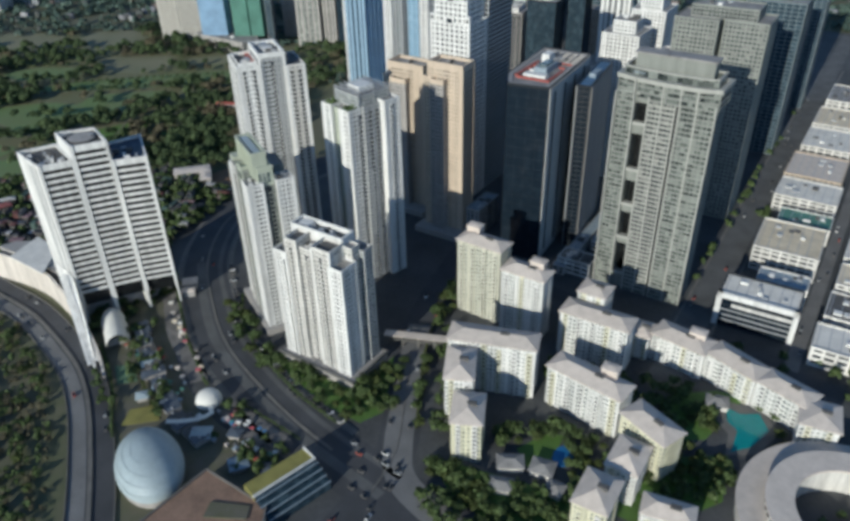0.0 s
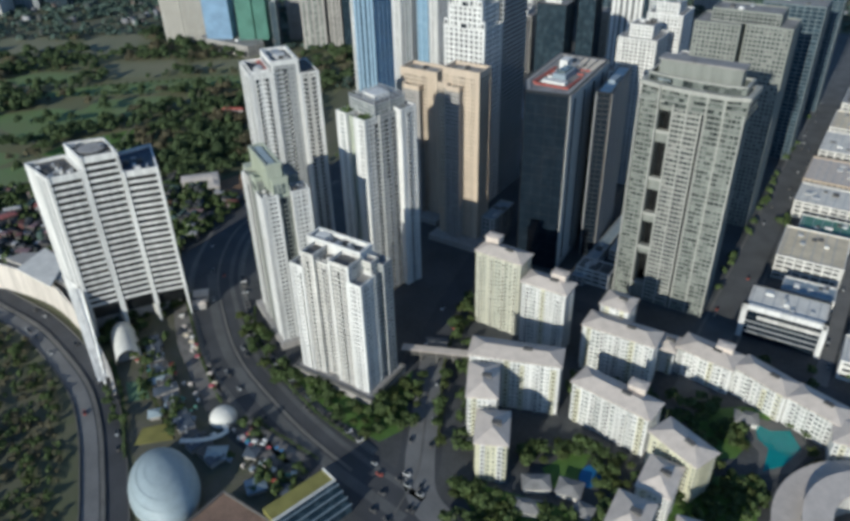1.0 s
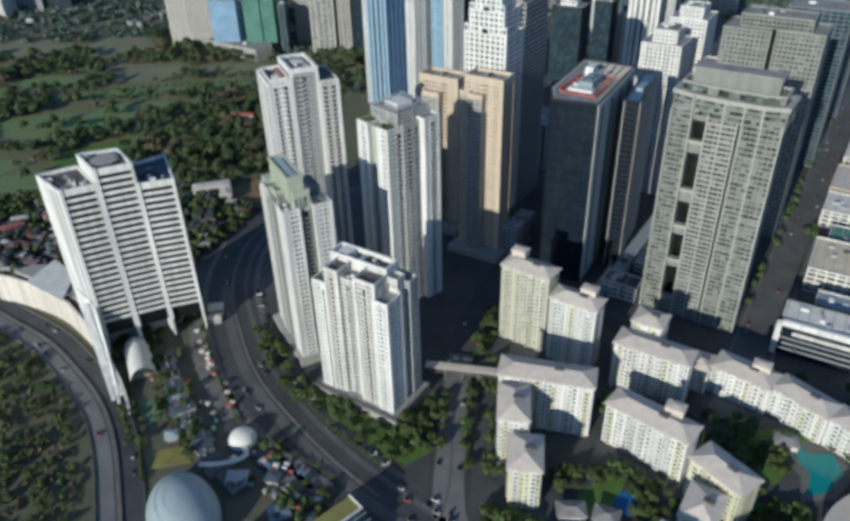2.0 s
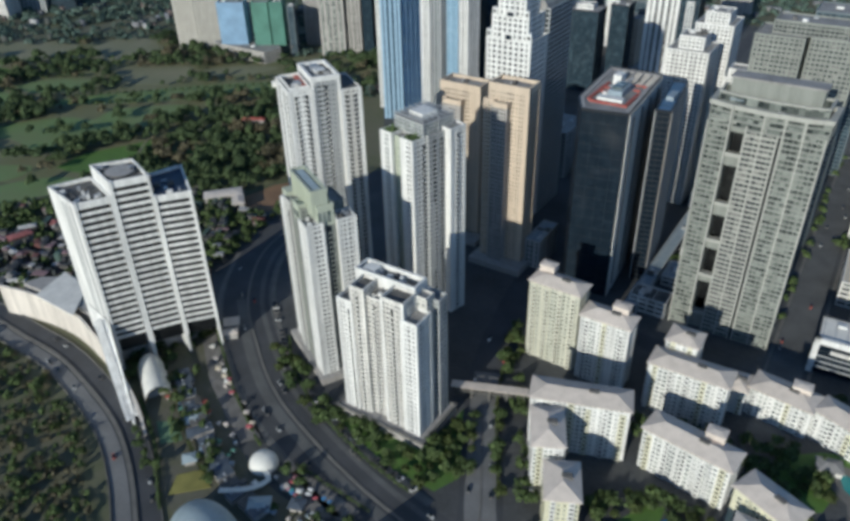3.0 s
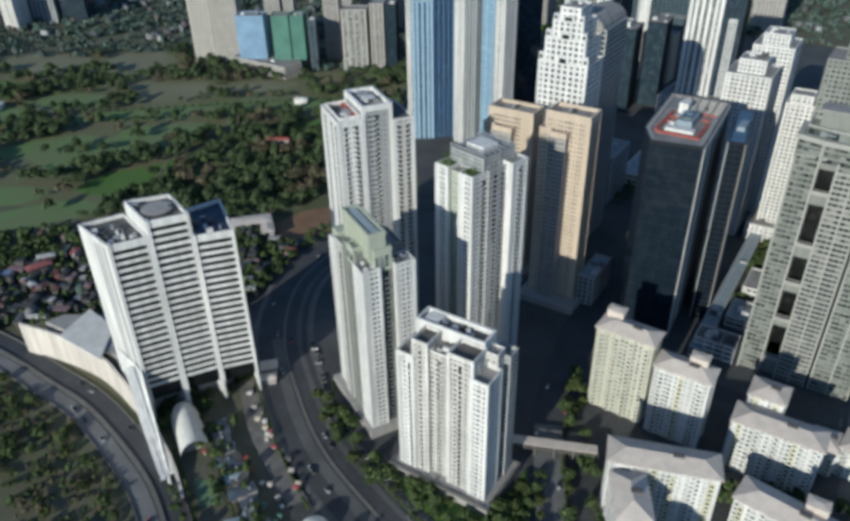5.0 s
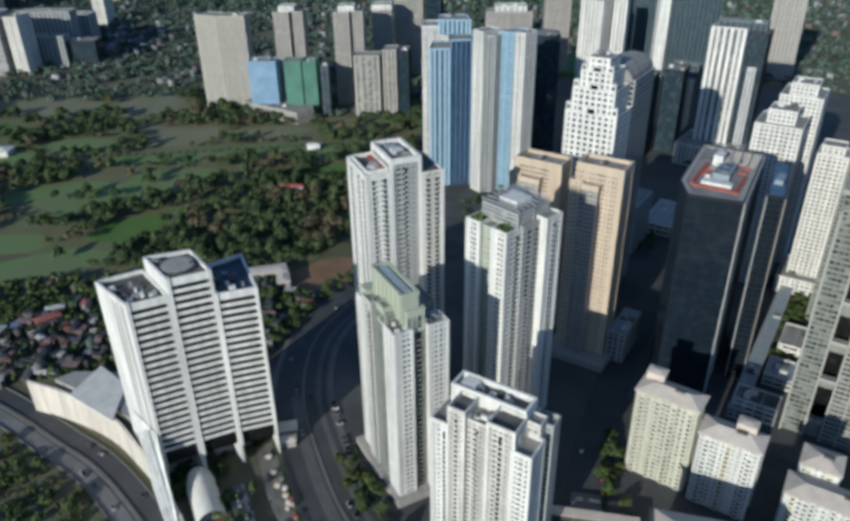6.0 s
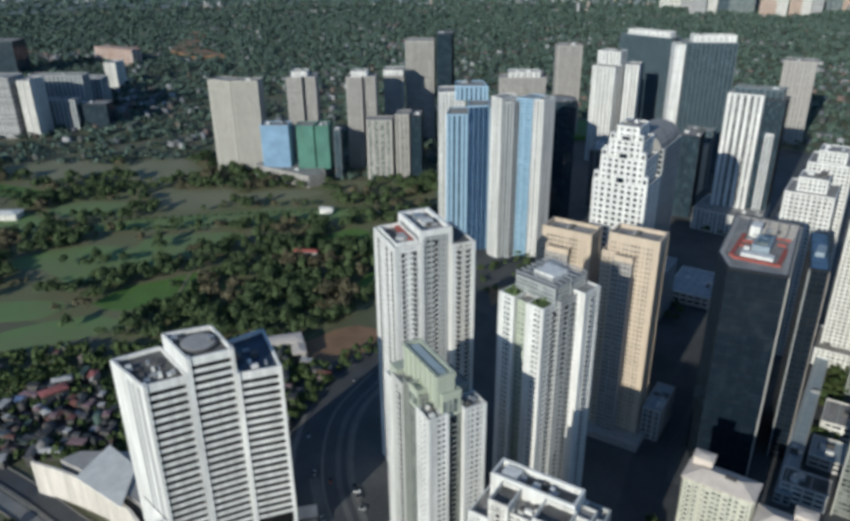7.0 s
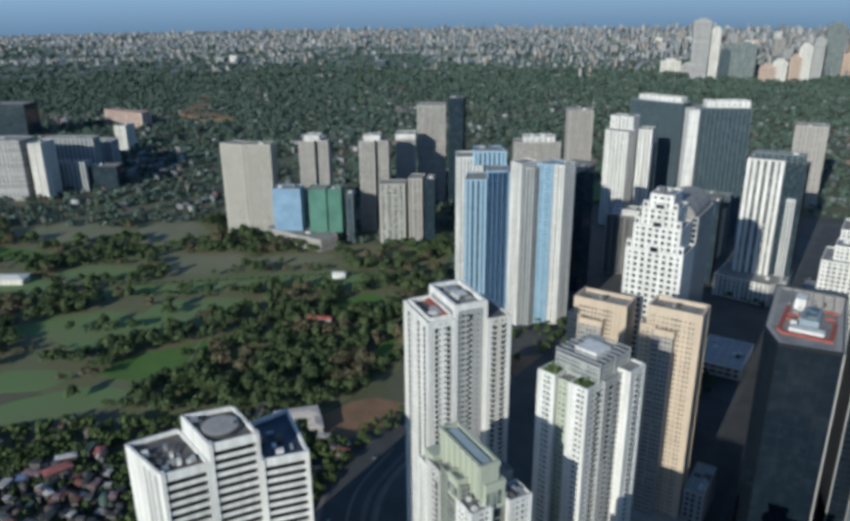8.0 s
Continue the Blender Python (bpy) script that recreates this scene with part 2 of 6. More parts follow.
def section(b, poly, z0, z1, st, single=False, parapet=1.1, roof=M_ROOF, top=True):
    """One upright volume of a building: glazed core, a wall band at each floor, piers between the windows, parapet and roof deck."""
    part("glazing", Mesh().prism(poly, z0, z1 - 0.02), st.pane, b)
    n = max(1, round((z1 - z0) / st.fh))
    fh = (z1 - z0) / n
    ring, back = offset(poly, st.proud), offset(poly, -0.15)
    if st.band > 0:
        if single:
            one = Mesh().ring(ring, back, 0, fh * st.band)
            me = one.data("floor_band", where(b))
            for i in range(n):
                o = part("floor_band", me, st.wall, b)
                o.location.z = z0 + i * fh
        else:
            m = Mesh()
            for i in range(n):
                m.ring(ring, back, z0 + i * fh, z0 + i * fh + fh * st.band)
            tagged(part("band_grid", m, st.wall, b), kind="stuff")
    if st.pier > 0:
        m = Mesh()
        rnd = random.Random(int(abs(poly[0][0] * 7 + poly[0][1] * 3 + z1)))
        for i in range(len(poly)):
            a, c = Vector(poly[i]), Vector(poly[(i + 1) % len(poly)])
            length = (c - a).length
            k = max(1, round(length / st.col))
            step = length / k
            u = (c - a) / length
            nrm = Vector((u.y, -u.x))
            for j in range(k + 1):
                w = st.pier * step * (rnd.choice((0.55, 0.8, 1.0, 1.0, 1.5, 1.9)) if single else 1.0)
                w = min(w, 0.97 * step)
                s = min(max(j * step, w / 2 - st.pier_proud * 0.5), length - w / 2 + st.pier_proud * 0.5)
                p, q = a + u * (s - w / 2), a + u * (s + w / 2)
                o, inn = nrm * st.pier_proud, nrm * -0.1
                outline = [tuple(p + o), tuple(q + o), tuple(q + inn), tuple(p + inn)]
                if single:
                    part("pier", Mesh().prism(outline, z0 + 0.03, z1 - 0.05), st.pier_wall, b)
                else:
                    m.prism(outline, z0 + 0.03, z1 - 0.05)
            if single and st.balcony:
                for j in range(k):
                    if rnd.random() > st.balcony:
                        continue
                    bal = Mesh()
                    s0, s1 = (j + 0.12) * step, (j + 0.88) * step
                    p, q = a + u * s0, a + u * s1
                    for e in range(1, n):
                        z = z0 + e * fh
                        bal.prism([tuple(p + nrm * 1.25), tuple(q + nrm * 1.25), tuple(q), tuple(p)], z - 0.15, z + 0.1)
                        bal.prism([tuple(p + nrm * 1.25), tuple(q + nrm * 1.25), tuple(q + nrm * 1.13), tuple(p + nrm * 1.13)], z + 0.1, z + 1.05)
                    tagged(part("balcony_stack", bal, st.wall, b), kind="stuff")
        if m.v:
            tagged(part("pier_grid", m, st.pier_wall, b), kind="stuff")
    if top:
        part("roof_deck", Mesh().prism(offset(poly, -0.4), z1 - 0.01, z1 + 0.12), roof, b)
        if parapet:
            part("parapet", Mesh().ring(offset(poly, st.proud + 0.06), offset(poly, -0.4), z1 - 0.6, z1 + parapet), st.wall, b)


def units(b, poly, z, count, seed, size=(1.5, 4.5), height=(1, 2.6)):
    """Plant boxes on a flat roof."""
    rnd = random.Random(seed)
    a, u, v = Vector(poly[0]), Vector(poly[1]) - Vector(poly[0]), Vector(poly[3]) - Vector(poly[0])
    rot = math.degrees(math.atan2(u.y, u.x))
    for _ in range(count):
        p = a + u * rnd.uniform(0.15, 0.85) + v * rnd.uniform(0.18, 0.82)
        part("roof_unit", Mesh().box((p.x, p.y, z + 0.1), (rnd.uniform(*size), rnd.uniform(*size), rnd.uniform(*height)), rot), rnd.choice((M_METAL, M_WHITE, M_ROOFDARK)), b)


def corner_piers(b, poly, z0, z1, w=1.4, out=0.7, material=None):
    """A plain pier at each corner of a volume."""
    for i in range(len(poly)):
        p, q, r = Vector(poly[i - 1]), Vector(poly[i]), Vector(poly[(i + 1) % len(poly)])
        e, g = (q - p).normalized(), (r - q).normalized()
        n1, n2 = Vector((e.y, -e.x)) * out, Vector((g.y, -g.x)) * out
        part("corner_pier", Mesh().prism([tuple(x) for x in (q - e * w + n1, q + n1 + n2, q + g * w + n2, q - e * w + g * w)], z0 + 0.02, z1 + 0.9), material or M_WHITE, b)


def loggias(b, poly, side, at, w, z0, z1, wall, fh=3.2):
    """A dark sheet standing for the shade of recessed balconies up one side of a volume, with a slab edge and a rail at
    each floor.
    """
    a, c = Vector(poly[side]), Vector(poly[(side + 1) % len(poly)])
    u = (c - a).normalized()
    nrm = Vector((u.y, -u.x))
    p, q = a + (c - a) * at - u * (w / 2), a + (c - a) * at + u * (w / 2)
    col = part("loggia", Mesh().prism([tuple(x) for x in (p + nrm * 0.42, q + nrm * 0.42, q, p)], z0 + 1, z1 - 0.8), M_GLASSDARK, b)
    m = Mesh()
    for i in range(1, int((z1 - z0) / fh)):
        z = z0 + i * fh
        m.prism([tuple(x) for x in (p + nrm * 0.95, q + nrm * 0.95, q + nrm * 0.4, p + nrm * 0.4)], z - 0.15, z + 0.12)
        m.prism([tuple(x) for x in (p + nrm * 0.95, q + nrm * 0.95, q + nrm * 0.85, p + nrm * 0.85)], z + 0.12, z + 0.8)
    tagged(part("balcony_stack", m, wall, col), kind="stuff")


# ---- ground ----
def curve(pts, step=6.0):
    """A smooth line through the points."""
    p = [Vector(q) for q in pts]
    p = [2 * p[0] - p[1]] + p + [2 * p[-1] - p[-2]]
    out = []
    for i in range(1, len(p) - 2):
        a, b, c, d = p[i - 1:i + 3]
        n = max(2, int((c - b).length / step))
        for j in range(n):
            t = j / n
            out.append(0.5 * (2 * b + (c - a) * t + (2 * a - 5 * b + 4 * c - d) * t * t + (3 * b - a - 3 * c + d) * t ** 3))
    return out + [p[-2]]


def ribbon(name, line, w0, w1, z, material, label="", h=0.0):
    """A strip along a line from w0 to w1 to its side (left is positive), h thick."""
    pts = curve(line)
    m = Mesh()
    rows = []
    for i, q in enumerate(pts):
        d = (pts[min(i + 1, len(pts) - 1)] - pts[max(i - 1, 0)]).normalized()
        nrm = Vector((-d.y, d.x))
        rows.append((q + nrm * w0, q + nrm * w1))
    for a, b in rows:
        m.v += [(b.x, b.y, z), (a.x, a.y, z), (b.x, b.y, z - h), (a.x, a.y, z - h)]
    for i in range(len(rows) - 1):
        k = 4 * i
        m.f.append((k, k + 1, k + 5, k + 4))
        if h:
            m.f += [(k + 4, k + 6, k + 2, k), (k + 1, k + 3, k + 7, k + 5)]
    return tagged(part(name, m, material), label, kind="structure")


HUB = (-190.0, 60.0)


def rise(r):
    """Height of the far land and bay shore, r metres from the middle."""
    return 0.0 if r < 3000 else 142.0 * ((r - 3000) / 1850) ** 1.35


m = Mesh()
radii = [0, 150, 400, 800, 1300, 2000, 2700, 3000, 3150, 3300, 3500, 3700, 3900, 4100, 4300, 4500, 4700, 4850]
N = 96
for r in radii:
    m.v += [(HUB[0] + r * math.cos(2 * math.pi * i / N), HUB[1] + r * math.sin(2 * math.pi * i / N), rise(r)) for i in range(N)]
for k in range(len(radii) - 1):
    m.f += [(k * N + i, k * N + N + i, k * N + N + (i + 1) % N, k * N + (i + 1) % N) for i in range(N)]
M_LAND = mat("dry_scrub_land", (0.085, 0.10, 0.045), col2=(0.13, 0.12, 0.085), scale=0.012, fine=0.12)
ground = tagged(part("ground", m, M_LAND, smooth=True), "dry grass and scrub land reaching to the bay", kind="structure")
# Far ground is paler and bluer: distance haze put into its base colour.
M_DISTRICT = mat("hazed_dense_districts", (0.17, 0.20, 0.20), col2=(0.09, 0.12, 0.11), scale=0.006, fine=0.03)
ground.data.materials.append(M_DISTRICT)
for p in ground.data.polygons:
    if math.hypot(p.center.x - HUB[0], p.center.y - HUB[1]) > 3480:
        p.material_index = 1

# Glowing backdrop: haze of bay and sky painted as a blue ramp by height.
M_BAY = bpy.data.materials.new("hazy_bay")
M_BAY.use_nodes = True
bn = M_BAY.node_tree
bb = bn.nodes["Principled BSDF"]
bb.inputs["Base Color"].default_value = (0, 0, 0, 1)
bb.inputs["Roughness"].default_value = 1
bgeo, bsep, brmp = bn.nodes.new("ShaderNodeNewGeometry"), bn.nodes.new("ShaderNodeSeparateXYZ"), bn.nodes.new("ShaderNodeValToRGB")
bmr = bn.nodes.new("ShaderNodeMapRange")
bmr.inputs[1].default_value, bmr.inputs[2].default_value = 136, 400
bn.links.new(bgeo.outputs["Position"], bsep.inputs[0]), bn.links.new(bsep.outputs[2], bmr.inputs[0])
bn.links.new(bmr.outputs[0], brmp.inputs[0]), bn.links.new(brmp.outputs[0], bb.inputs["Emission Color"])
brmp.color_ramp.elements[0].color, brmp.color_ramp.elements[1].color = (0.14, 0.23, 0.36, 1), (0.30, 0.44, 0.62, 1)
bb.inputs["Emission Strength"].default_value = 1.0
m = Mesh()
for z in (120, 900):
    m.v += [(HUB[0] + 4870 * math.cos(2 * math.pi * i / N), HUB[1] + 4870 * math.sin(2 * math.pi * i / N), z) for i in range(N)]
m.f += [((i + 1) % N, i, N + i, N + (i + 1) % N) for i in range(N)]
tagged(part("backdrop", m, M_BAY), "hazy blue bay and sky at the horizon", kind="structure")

# city floor: paved lots between the streets
M_LOT = mat("paved_lot", (0.078, 0.081, 0.084), vary=0.16, scale=0.03, fine=0.4)
m = Mesh().prism([(-560, 395), (-520, 330), (-440, 240), (-330, 190), (-200, 150), (160, 150), (160, 1300), (-620, 1300), (-620, 760), (-470, 560), (-500, 480), (-545, 440)], -0.3, 0.04)
tagged(part("pavement", m, M_LOT), "grey paved city lots between streets", kind="structure")

HIGHWAY = [(-455, 575), (-472, 508), (-479, 440), (-469, 380), (-433, 325), (-385, 285), (-340, 256), (-291, 237), (-249, 225), (-214, 218), (-170, 212), (-110, 205), (0, 180)]
ribbon("road", HIGHWAY, -19.5, 17, 0.10, M_ASPHALT, "dark curving dual carriageway")
ribbon("trim", HIGHWAY[2:10], -0.9, 0.9, 0.45, M_PAVE, "narrow raised concrete median", 0.4)
M_WORN = mat("worn_grey_asphalt", (0.115, 0.117, 0.118), rough=0.85, vary=0.14, scale=0.06, fine=0.9)
ribbon("road", HIGHWAY[2:11], 8.6, 12.2, 0.13, M_WORN, "worn grey outer lane")
ribbon("road", HIGHWAY[4:11], -9, -2.4, 0.125, M_WORN, "worn grey inner lane")
for w in (-18.9, 16.0):
    ribbon("trim", HIGHWAY[1:10], w, w + 0.45, 0.13, M_LINE, "worn white lane line")
ribbon("pavement", HIGHWAY[1:10], 17.05, 20.5, 0.30, M_PAVE, "raised pavement along the carriageway", 0.35)
ribbon("pavement", HIGHWAY[3:10], -23, -19.55, 0.30, M_PAVE, "raised pavement along the carriageway", 0.35)
RAMP = [(-640, 206), (-580, 208), (-537, 207), (-495, 206), (-452, 198), (-406, 185), (-368, 166), (-331, 141), (-304, 121), (-270, 94), (-200, 40), (-120, -20)]
ribbon("road", RAMP, -13, 12, 0.10, M_ASPHALT, "dark curved access road")
ribbon("trim", RAMP, -2.2, 0.2, 0.95, M_PAVE, "pale concrete barrier between lanes", 0.9)
ribbon("road", RAMP, -12.4, -3.2, 0.16, M_CONCRETE_ROAD, "worn pale concrete lane")
ribbon("trim", RAMP, -13.6, -13.0, 1.1, M_PAVE, "concrete edge wall", 1.1)
ribbon("trim", RAMP, 12.0, 12.6, 1.1, M_PAVE, "concrete edge wall", 1.1)
ribbon("road", [(-560, 100), (-520, 125), (-480, 128), (-440, 110), (-400, 70), (-330, 0)], -5, 5, 0.12, M_CONCRETE_ROAD, "worn concrete slip road")
CROSS = [(-262, 470), (-250, 400), (-236, 345), (-220, 310), (-200, 272), (-182, 236), (-176, 200), (-178, 150), (-190, 60)]
ribbon("road", CROSS, -12, 12, 0.115, M_ASPHALT, "dark cross street")
ribbon("road", [(-236, 345), (-220, 310), (-200, 272), (-184, 242), (-168, 222), (-140, 212), (-90, 200), (-20, 180)], -8.5, 8.5, 0.13, M_CONCRETE_ROAD, "worn grey junction surface")
ribbon("trim", CROSS[3:7], -0.5, 0.5, 0.35, M_PAVE, "raised median", 0.3)
ribbon("road", [(-71, 300), (-72, 460), (-74, 700), (-74, 1100), (-74, 1300)], -10, 10, 0.12, M_WORN, "straight asphalt avenue")
ribbon("road", [(-160, 428), (-60, 428), (60, 420), (140, 415)], -7, 7, 0.125, M_ASPHALT, "narrow asphalt street")
ribbon("road", [(-4, 430), (-3, 700), (-4, 1100)], -4.5, 4.5, 0.128, M_CONCRETE_ROAD, "narrow concrete lane")
ribbon("road", [(-262, 470), (-264, 600), (-265, 900), (-262, 1250)], -9, 9, 0.12, M_ASPHALT, "shaded asphalt street")
ribbon("road", [(-262, 432), (-200, 432), (-150, 430)], -7, 7, 0.118, M_ASPHALT, "shaded asphalt street")
ribbon("pavement", [(-84.5, 440), (-86.5, 700), (-86.5, 1100)], -2.2, 0, 0.3, M_PAVE, "raised pavement along the avenue", 0.3)
ribbon("pavement", [(-59, 440), (-61, 700), (-61, 1100)], -2.2, 0, 0.3, M_PAVE, "raised pavement along the avenue", 0.3)

# ---- towers ----
WHITE = Style(M_WHITE, M_GLASS, 3.2, 0.50, 3.1, 0.42, balcony=0.12)
CREAM = Style(M_CREAM, M_GLASS, 3.2, 0.46, 3.0, 0.38, balcony=0.4)
BLANK = Style(M_GREYWHITE, M_GLASS, 3.2, 0.55, 3.2, 0.5)

# white stepped apartment tower beside the carriageway
b = thing("apartment_tower", -266, 284, "white stepped apartment tower with a walled penthouse roof", "tower", "apartment towers")
part("podium", Mesh().prism(span(-298, -235, 265, 303), 0, 5.5), M_STONE, b)
part("podium_rim", Mesh().ring(span(-298.4, -234.6, 264.6, 303.4), span(-297, -236, 266, 302), 5, 6.4), M_PAVE, b)
section(b, span(-284, -249, 273.5, 298), 5, 90, CREAM, True)
section(b, span(-284, -275, 271, 284), 5, 94, CREAM, True, roof=M_ROOFDARK, parapet=2.2)
section(b, span(-263, -249, 271, 284), 5, 94, CREAM, True, roof=M_ROOFDARK, parapet=2.2)
section(b, span(-293, -283.5, 270, 296), 5, 84, WHITE, True, parapet=2.0)
section(b, span(-249.5, -240, 270, 284), 5, 84.5, WHITE, True, parapet=2.0)
section(b, span(-249.5, -242.5, 284, 291), 5, 93, Style(M_CREAM, M_GLASSGREEN, 3.2, 0.5, 3, 0.4), True)
section(b, span(-249, -239, 291, 299), 5, 88, Style(M_GREYPANEL, M_GLASSGREEN, 3.2, 0.35, 3.2, 0.3), True, parapet=2)
for q, z in ((span(-293, -283.5, 270, 296), 84), (span(-249.5, -240, 270, 284), 84.5), (span(-263, -249, 271, 284), 94)):
    corner_piers(b, q, 5, z, 1.2, 0.55)
for q, side, at, z in ((span(-284, -249, 273.5, 298), 0, 0.42, 90), (span(-284, -275, 271, 284), 0, 0.5, 94), (span(-263, -249, 271, 284), 0, 0.5, 94), (span(-293, -283.5, 270, 296), 0, 0.82, 84)):
    loggias(b, q, side, at, 1.7, 5, z - 3, M_CREAM)
part("penthouse", Mesh().ring(span(-290.5, -250, 284.3, 296.5), span(-289.2, -251.3, 285.6, 295.2), 84, 98), M_WHITE, b)
part("penthouse_roof", Mesh().prism(span(-289.2, -251.3, 285.6, 295.2), 92, 94), M_ROOFDARK, b)
part("plant_house", Mesh().prism(span(-287, -279, 287.5, 294), 94, 97.5), M_WHITE, b)
units(b, span(-289, -251, 286, 295), 94, 9, 3, (1.5, 4), (1, 3))
units(b, span(-275, -263, 274, 285), 90, 5, 4)

# white and pale green tower with a ridge-shaped crown
b = thing("apartment_tower", -338, 308, "white apartment tower with a pale green stepped crown", "tower", "apartment towers")
f = local(-322.5, 282.5, -29)
part("podium", Mesh().prism(f(-56, 4, -3, 34), 0, 5), M_STONE, b)
section(b, f(-51, -40, 2, 22), 4, 111, WHITE, True)
section(b, f(-40, -29, 0.5, 26), 4, 117, BLANK, True)
section(b, f(-29, -11, 1.5, 28), 4, 120, Style(M_OLIVE, M_GLASSGREEN, 3.2, 0.4, 2.6, 0.35), True)
section(b, f(-11.5, 0, 0, 10), 4, 114, WHITE, True)
section(b, f(-11, -2, 10, 19), 4, 117, Style(M_OLIVE, M_GLASSGREEN, 3.2, 0.4, 2.6, 0.3), True)
section(b, f(-10, 1, 19, 30), 4, 114.5, WHITE, True)
part("crown", Mesh().prism(f(-38, -3, 6, 15.5), 118, 133), M_PALEGREEN, b)
part("crown_rim", Mesh().ring(f(-38.4, -2.6, 5.6, 15.9), f(-37, -4, 7, 14.5), 132.4, 134.8), M_PALEGREEN, b)
part("crown_step", Mesh().prism(f(-21, -12.5, 0.5, 7), 112, 122), M_PALEGREEN, b)
part("crown_step_rim", Mesh().ring(f(-21.3, -12.2, 0.2, 7.3), f(-20, -13.5, 1.5, 6), 121.6, 123.4), M_PALEGREEN, b)
part("crown_step", Mesh().prism(f(-11, -1.5, 8, 18), 112, 124), M_PALEGREEN, b)
part("crown_step_rim", Mesh().ring(f(-11.3, -1.2, 7.7, 18.3), f(-10, -2.5, 9, 17), 123.6, 125.4), M_PALEGREEN, b)
part("crown_step", Mesh().prism(f(-46, -38, 2, 14), 108, 120), M_PALEGREEN, b)
for q, z in ((f(-51, -40, 2, 22), 111), (f(-11.5, 0, 0, 10), 114), (f(-10, 1, 19, 30), 114.5)):
    corner_piers(b, q, 4, z, 1.3, 0.55)
loggias(b, f(-11, -2, 10, 19), 1, 0.5, 3.0, 4, 112, M_OLIVE)
loggias(b, f(-40, -29, 0.5, 26), 0, 0.8, 2.0, 4, 112, M_GREYWHITE)
for u0 in (-19.5, -16.6, -13.9):
    part("crown_window", Mesh().prism(f(u0 - 1, u0 + 1, 0.3, 0.6), 114, 119), M_GLASSGREEN, b)
for v0 in (9.5, 12.2, 15.0):
    part("crown_window", Mesh().prism(f(-1.6, -1.3, v0 - 1, v0 + 1), 114, 121), M_GLASSGREEN, b)
for u0 in range(-34, -3, 5):
    part("crown_fin", Mesh().prism(f(u0 - 0.4, u0 + 0.4, 5.0, 6.1), 118, 134.8), M_PALEGREEN, b)
units(b, f(-11, 1, 1, 9), 114, 4, 61, (1.2, 2.6), (1, 2))
units(b, f(-9, 0, 20, 29), 114.5, 5, 62, (1.2, 2.6), (1, 2.4))
units(b, f(-50, -41, 3, 20), 111, 5, 63, (1.2, 2.8), (1, 2.4))
part("skylight", Mesh().prism(f(-35, -6, 8.4, 12.8), 133, 134.3), M_DISC, b)

# tall white tower at the far side of the carriageway
b = thing("apartment_tower", -385, 372, "tall cream-white apartment tower with a raised centre slab", "tower", "apartment towers")
f = local(-385.3, 346.4, -34)
section(b, f(-33, 0, 0, 16), 0, 163, Style(M_WHITE, M_GLASS, 3.2, 0.66, 4.0, 0.7), True, roof=M_ROOFDARK)
part("roof_strip", Mesh().prism(f(-30, -3, 11, 14), 163.1, 164.4), M_RED, b)
section(b, f(-34, -1, 16, 34), 0, 168, Style(M_GREYPANEL, M_GLASS, 3.2, 0.5, 3.0, 0.42, balcony=0.3), True)
section(b, f(-30, 2, 34, 47), 0, 160, CREAM, True, roof=M_ROOFDARK)
part("parapet", Mesh().ring(f(-34.6, -0.4, 15.4, 34.6), f(-33, -2, 17, 33), 167.2, 170.8), M_WHITE, b)
for q, z in ((f(-33, 0, 0, 16), 163), (f(-34, -1, 16, 34), 168), (f(-30, 2, 34, 47), 160)):
    corner_piers(b, q, 0, z, 1.7, 0.7)
for q, side, ats, z in ((f(-30, 2, 34, 47), 1, (0.3, 0.7), 158), (f(-33, 0, 0, 16), 1, (0.28, 0.72), 161), (f(-34, -1, 16, 34), 1, (0.5,), 165), (f(-33, 0, 0, 16), 0, (0.2, 0.62, 0.86), 161)):
    for at in ats:
        loggias(b, q, side, at, 1.9, 0, z, M_CREAM)
part("roof_wall", Mesh().ring(f(-31, -2, 1.5, 14.5), f(-30.4, -2.6, 2.1, 13.9), 163, 165.6), M_WHITE, b)
part("lift_house", Mesh().prism(f(-20, -13, 22, 29), 168, 170.6), M_WHITE, b)
units(b, f(-30, -6, 18, 32), 168, 6, 5, (3, 7))
units(b, f(-30, -3, 2, 14), 163, 6, 6, (2, 5))

# white tower with roof gardens
b = thing("apartment_tower", -312, 388, "white apartment tower with roof gardens and green glass", "tower", "apartment towers")
f = local(-306, 366.5, -14)
GREENY = Style(M_WHITE, M_GLASSGREEN, 3.2, 0.32, 2.7, 0.30)
section(b, f(-29, -19, 0, 12), 0, 139, GREENY, True)
section(b, f(-19.5, -9, 3, 12), 0, 137, Style(M_PALEGREEN, M_GLASSGREEN, 3.2, 0.62, 4, 0.6), True)
section(b, f(-9.5, 1, 0, 13), 0, 139, WHITE, True)
section(b, f(-27, 3.5, 11.5, 30), 0, 140, Style(M_GREYPANEL, M_GLASS, 3.2, 0.5, 2.7, 0.4), True)
section(b, f(-4, 8.6, 26, 39), 0, 142, WHITE, True)
section(b, f(-26, -4, 29, 42), 0, 139, WHITE)
for q in (f(-28, -20, 1, 10), f(-8.5, 0, 1, 11), f(4, 8, 28, 36)):
    part("roof_garden", Mesh().prism(q, 139, 140.3), M_LEAF, b)
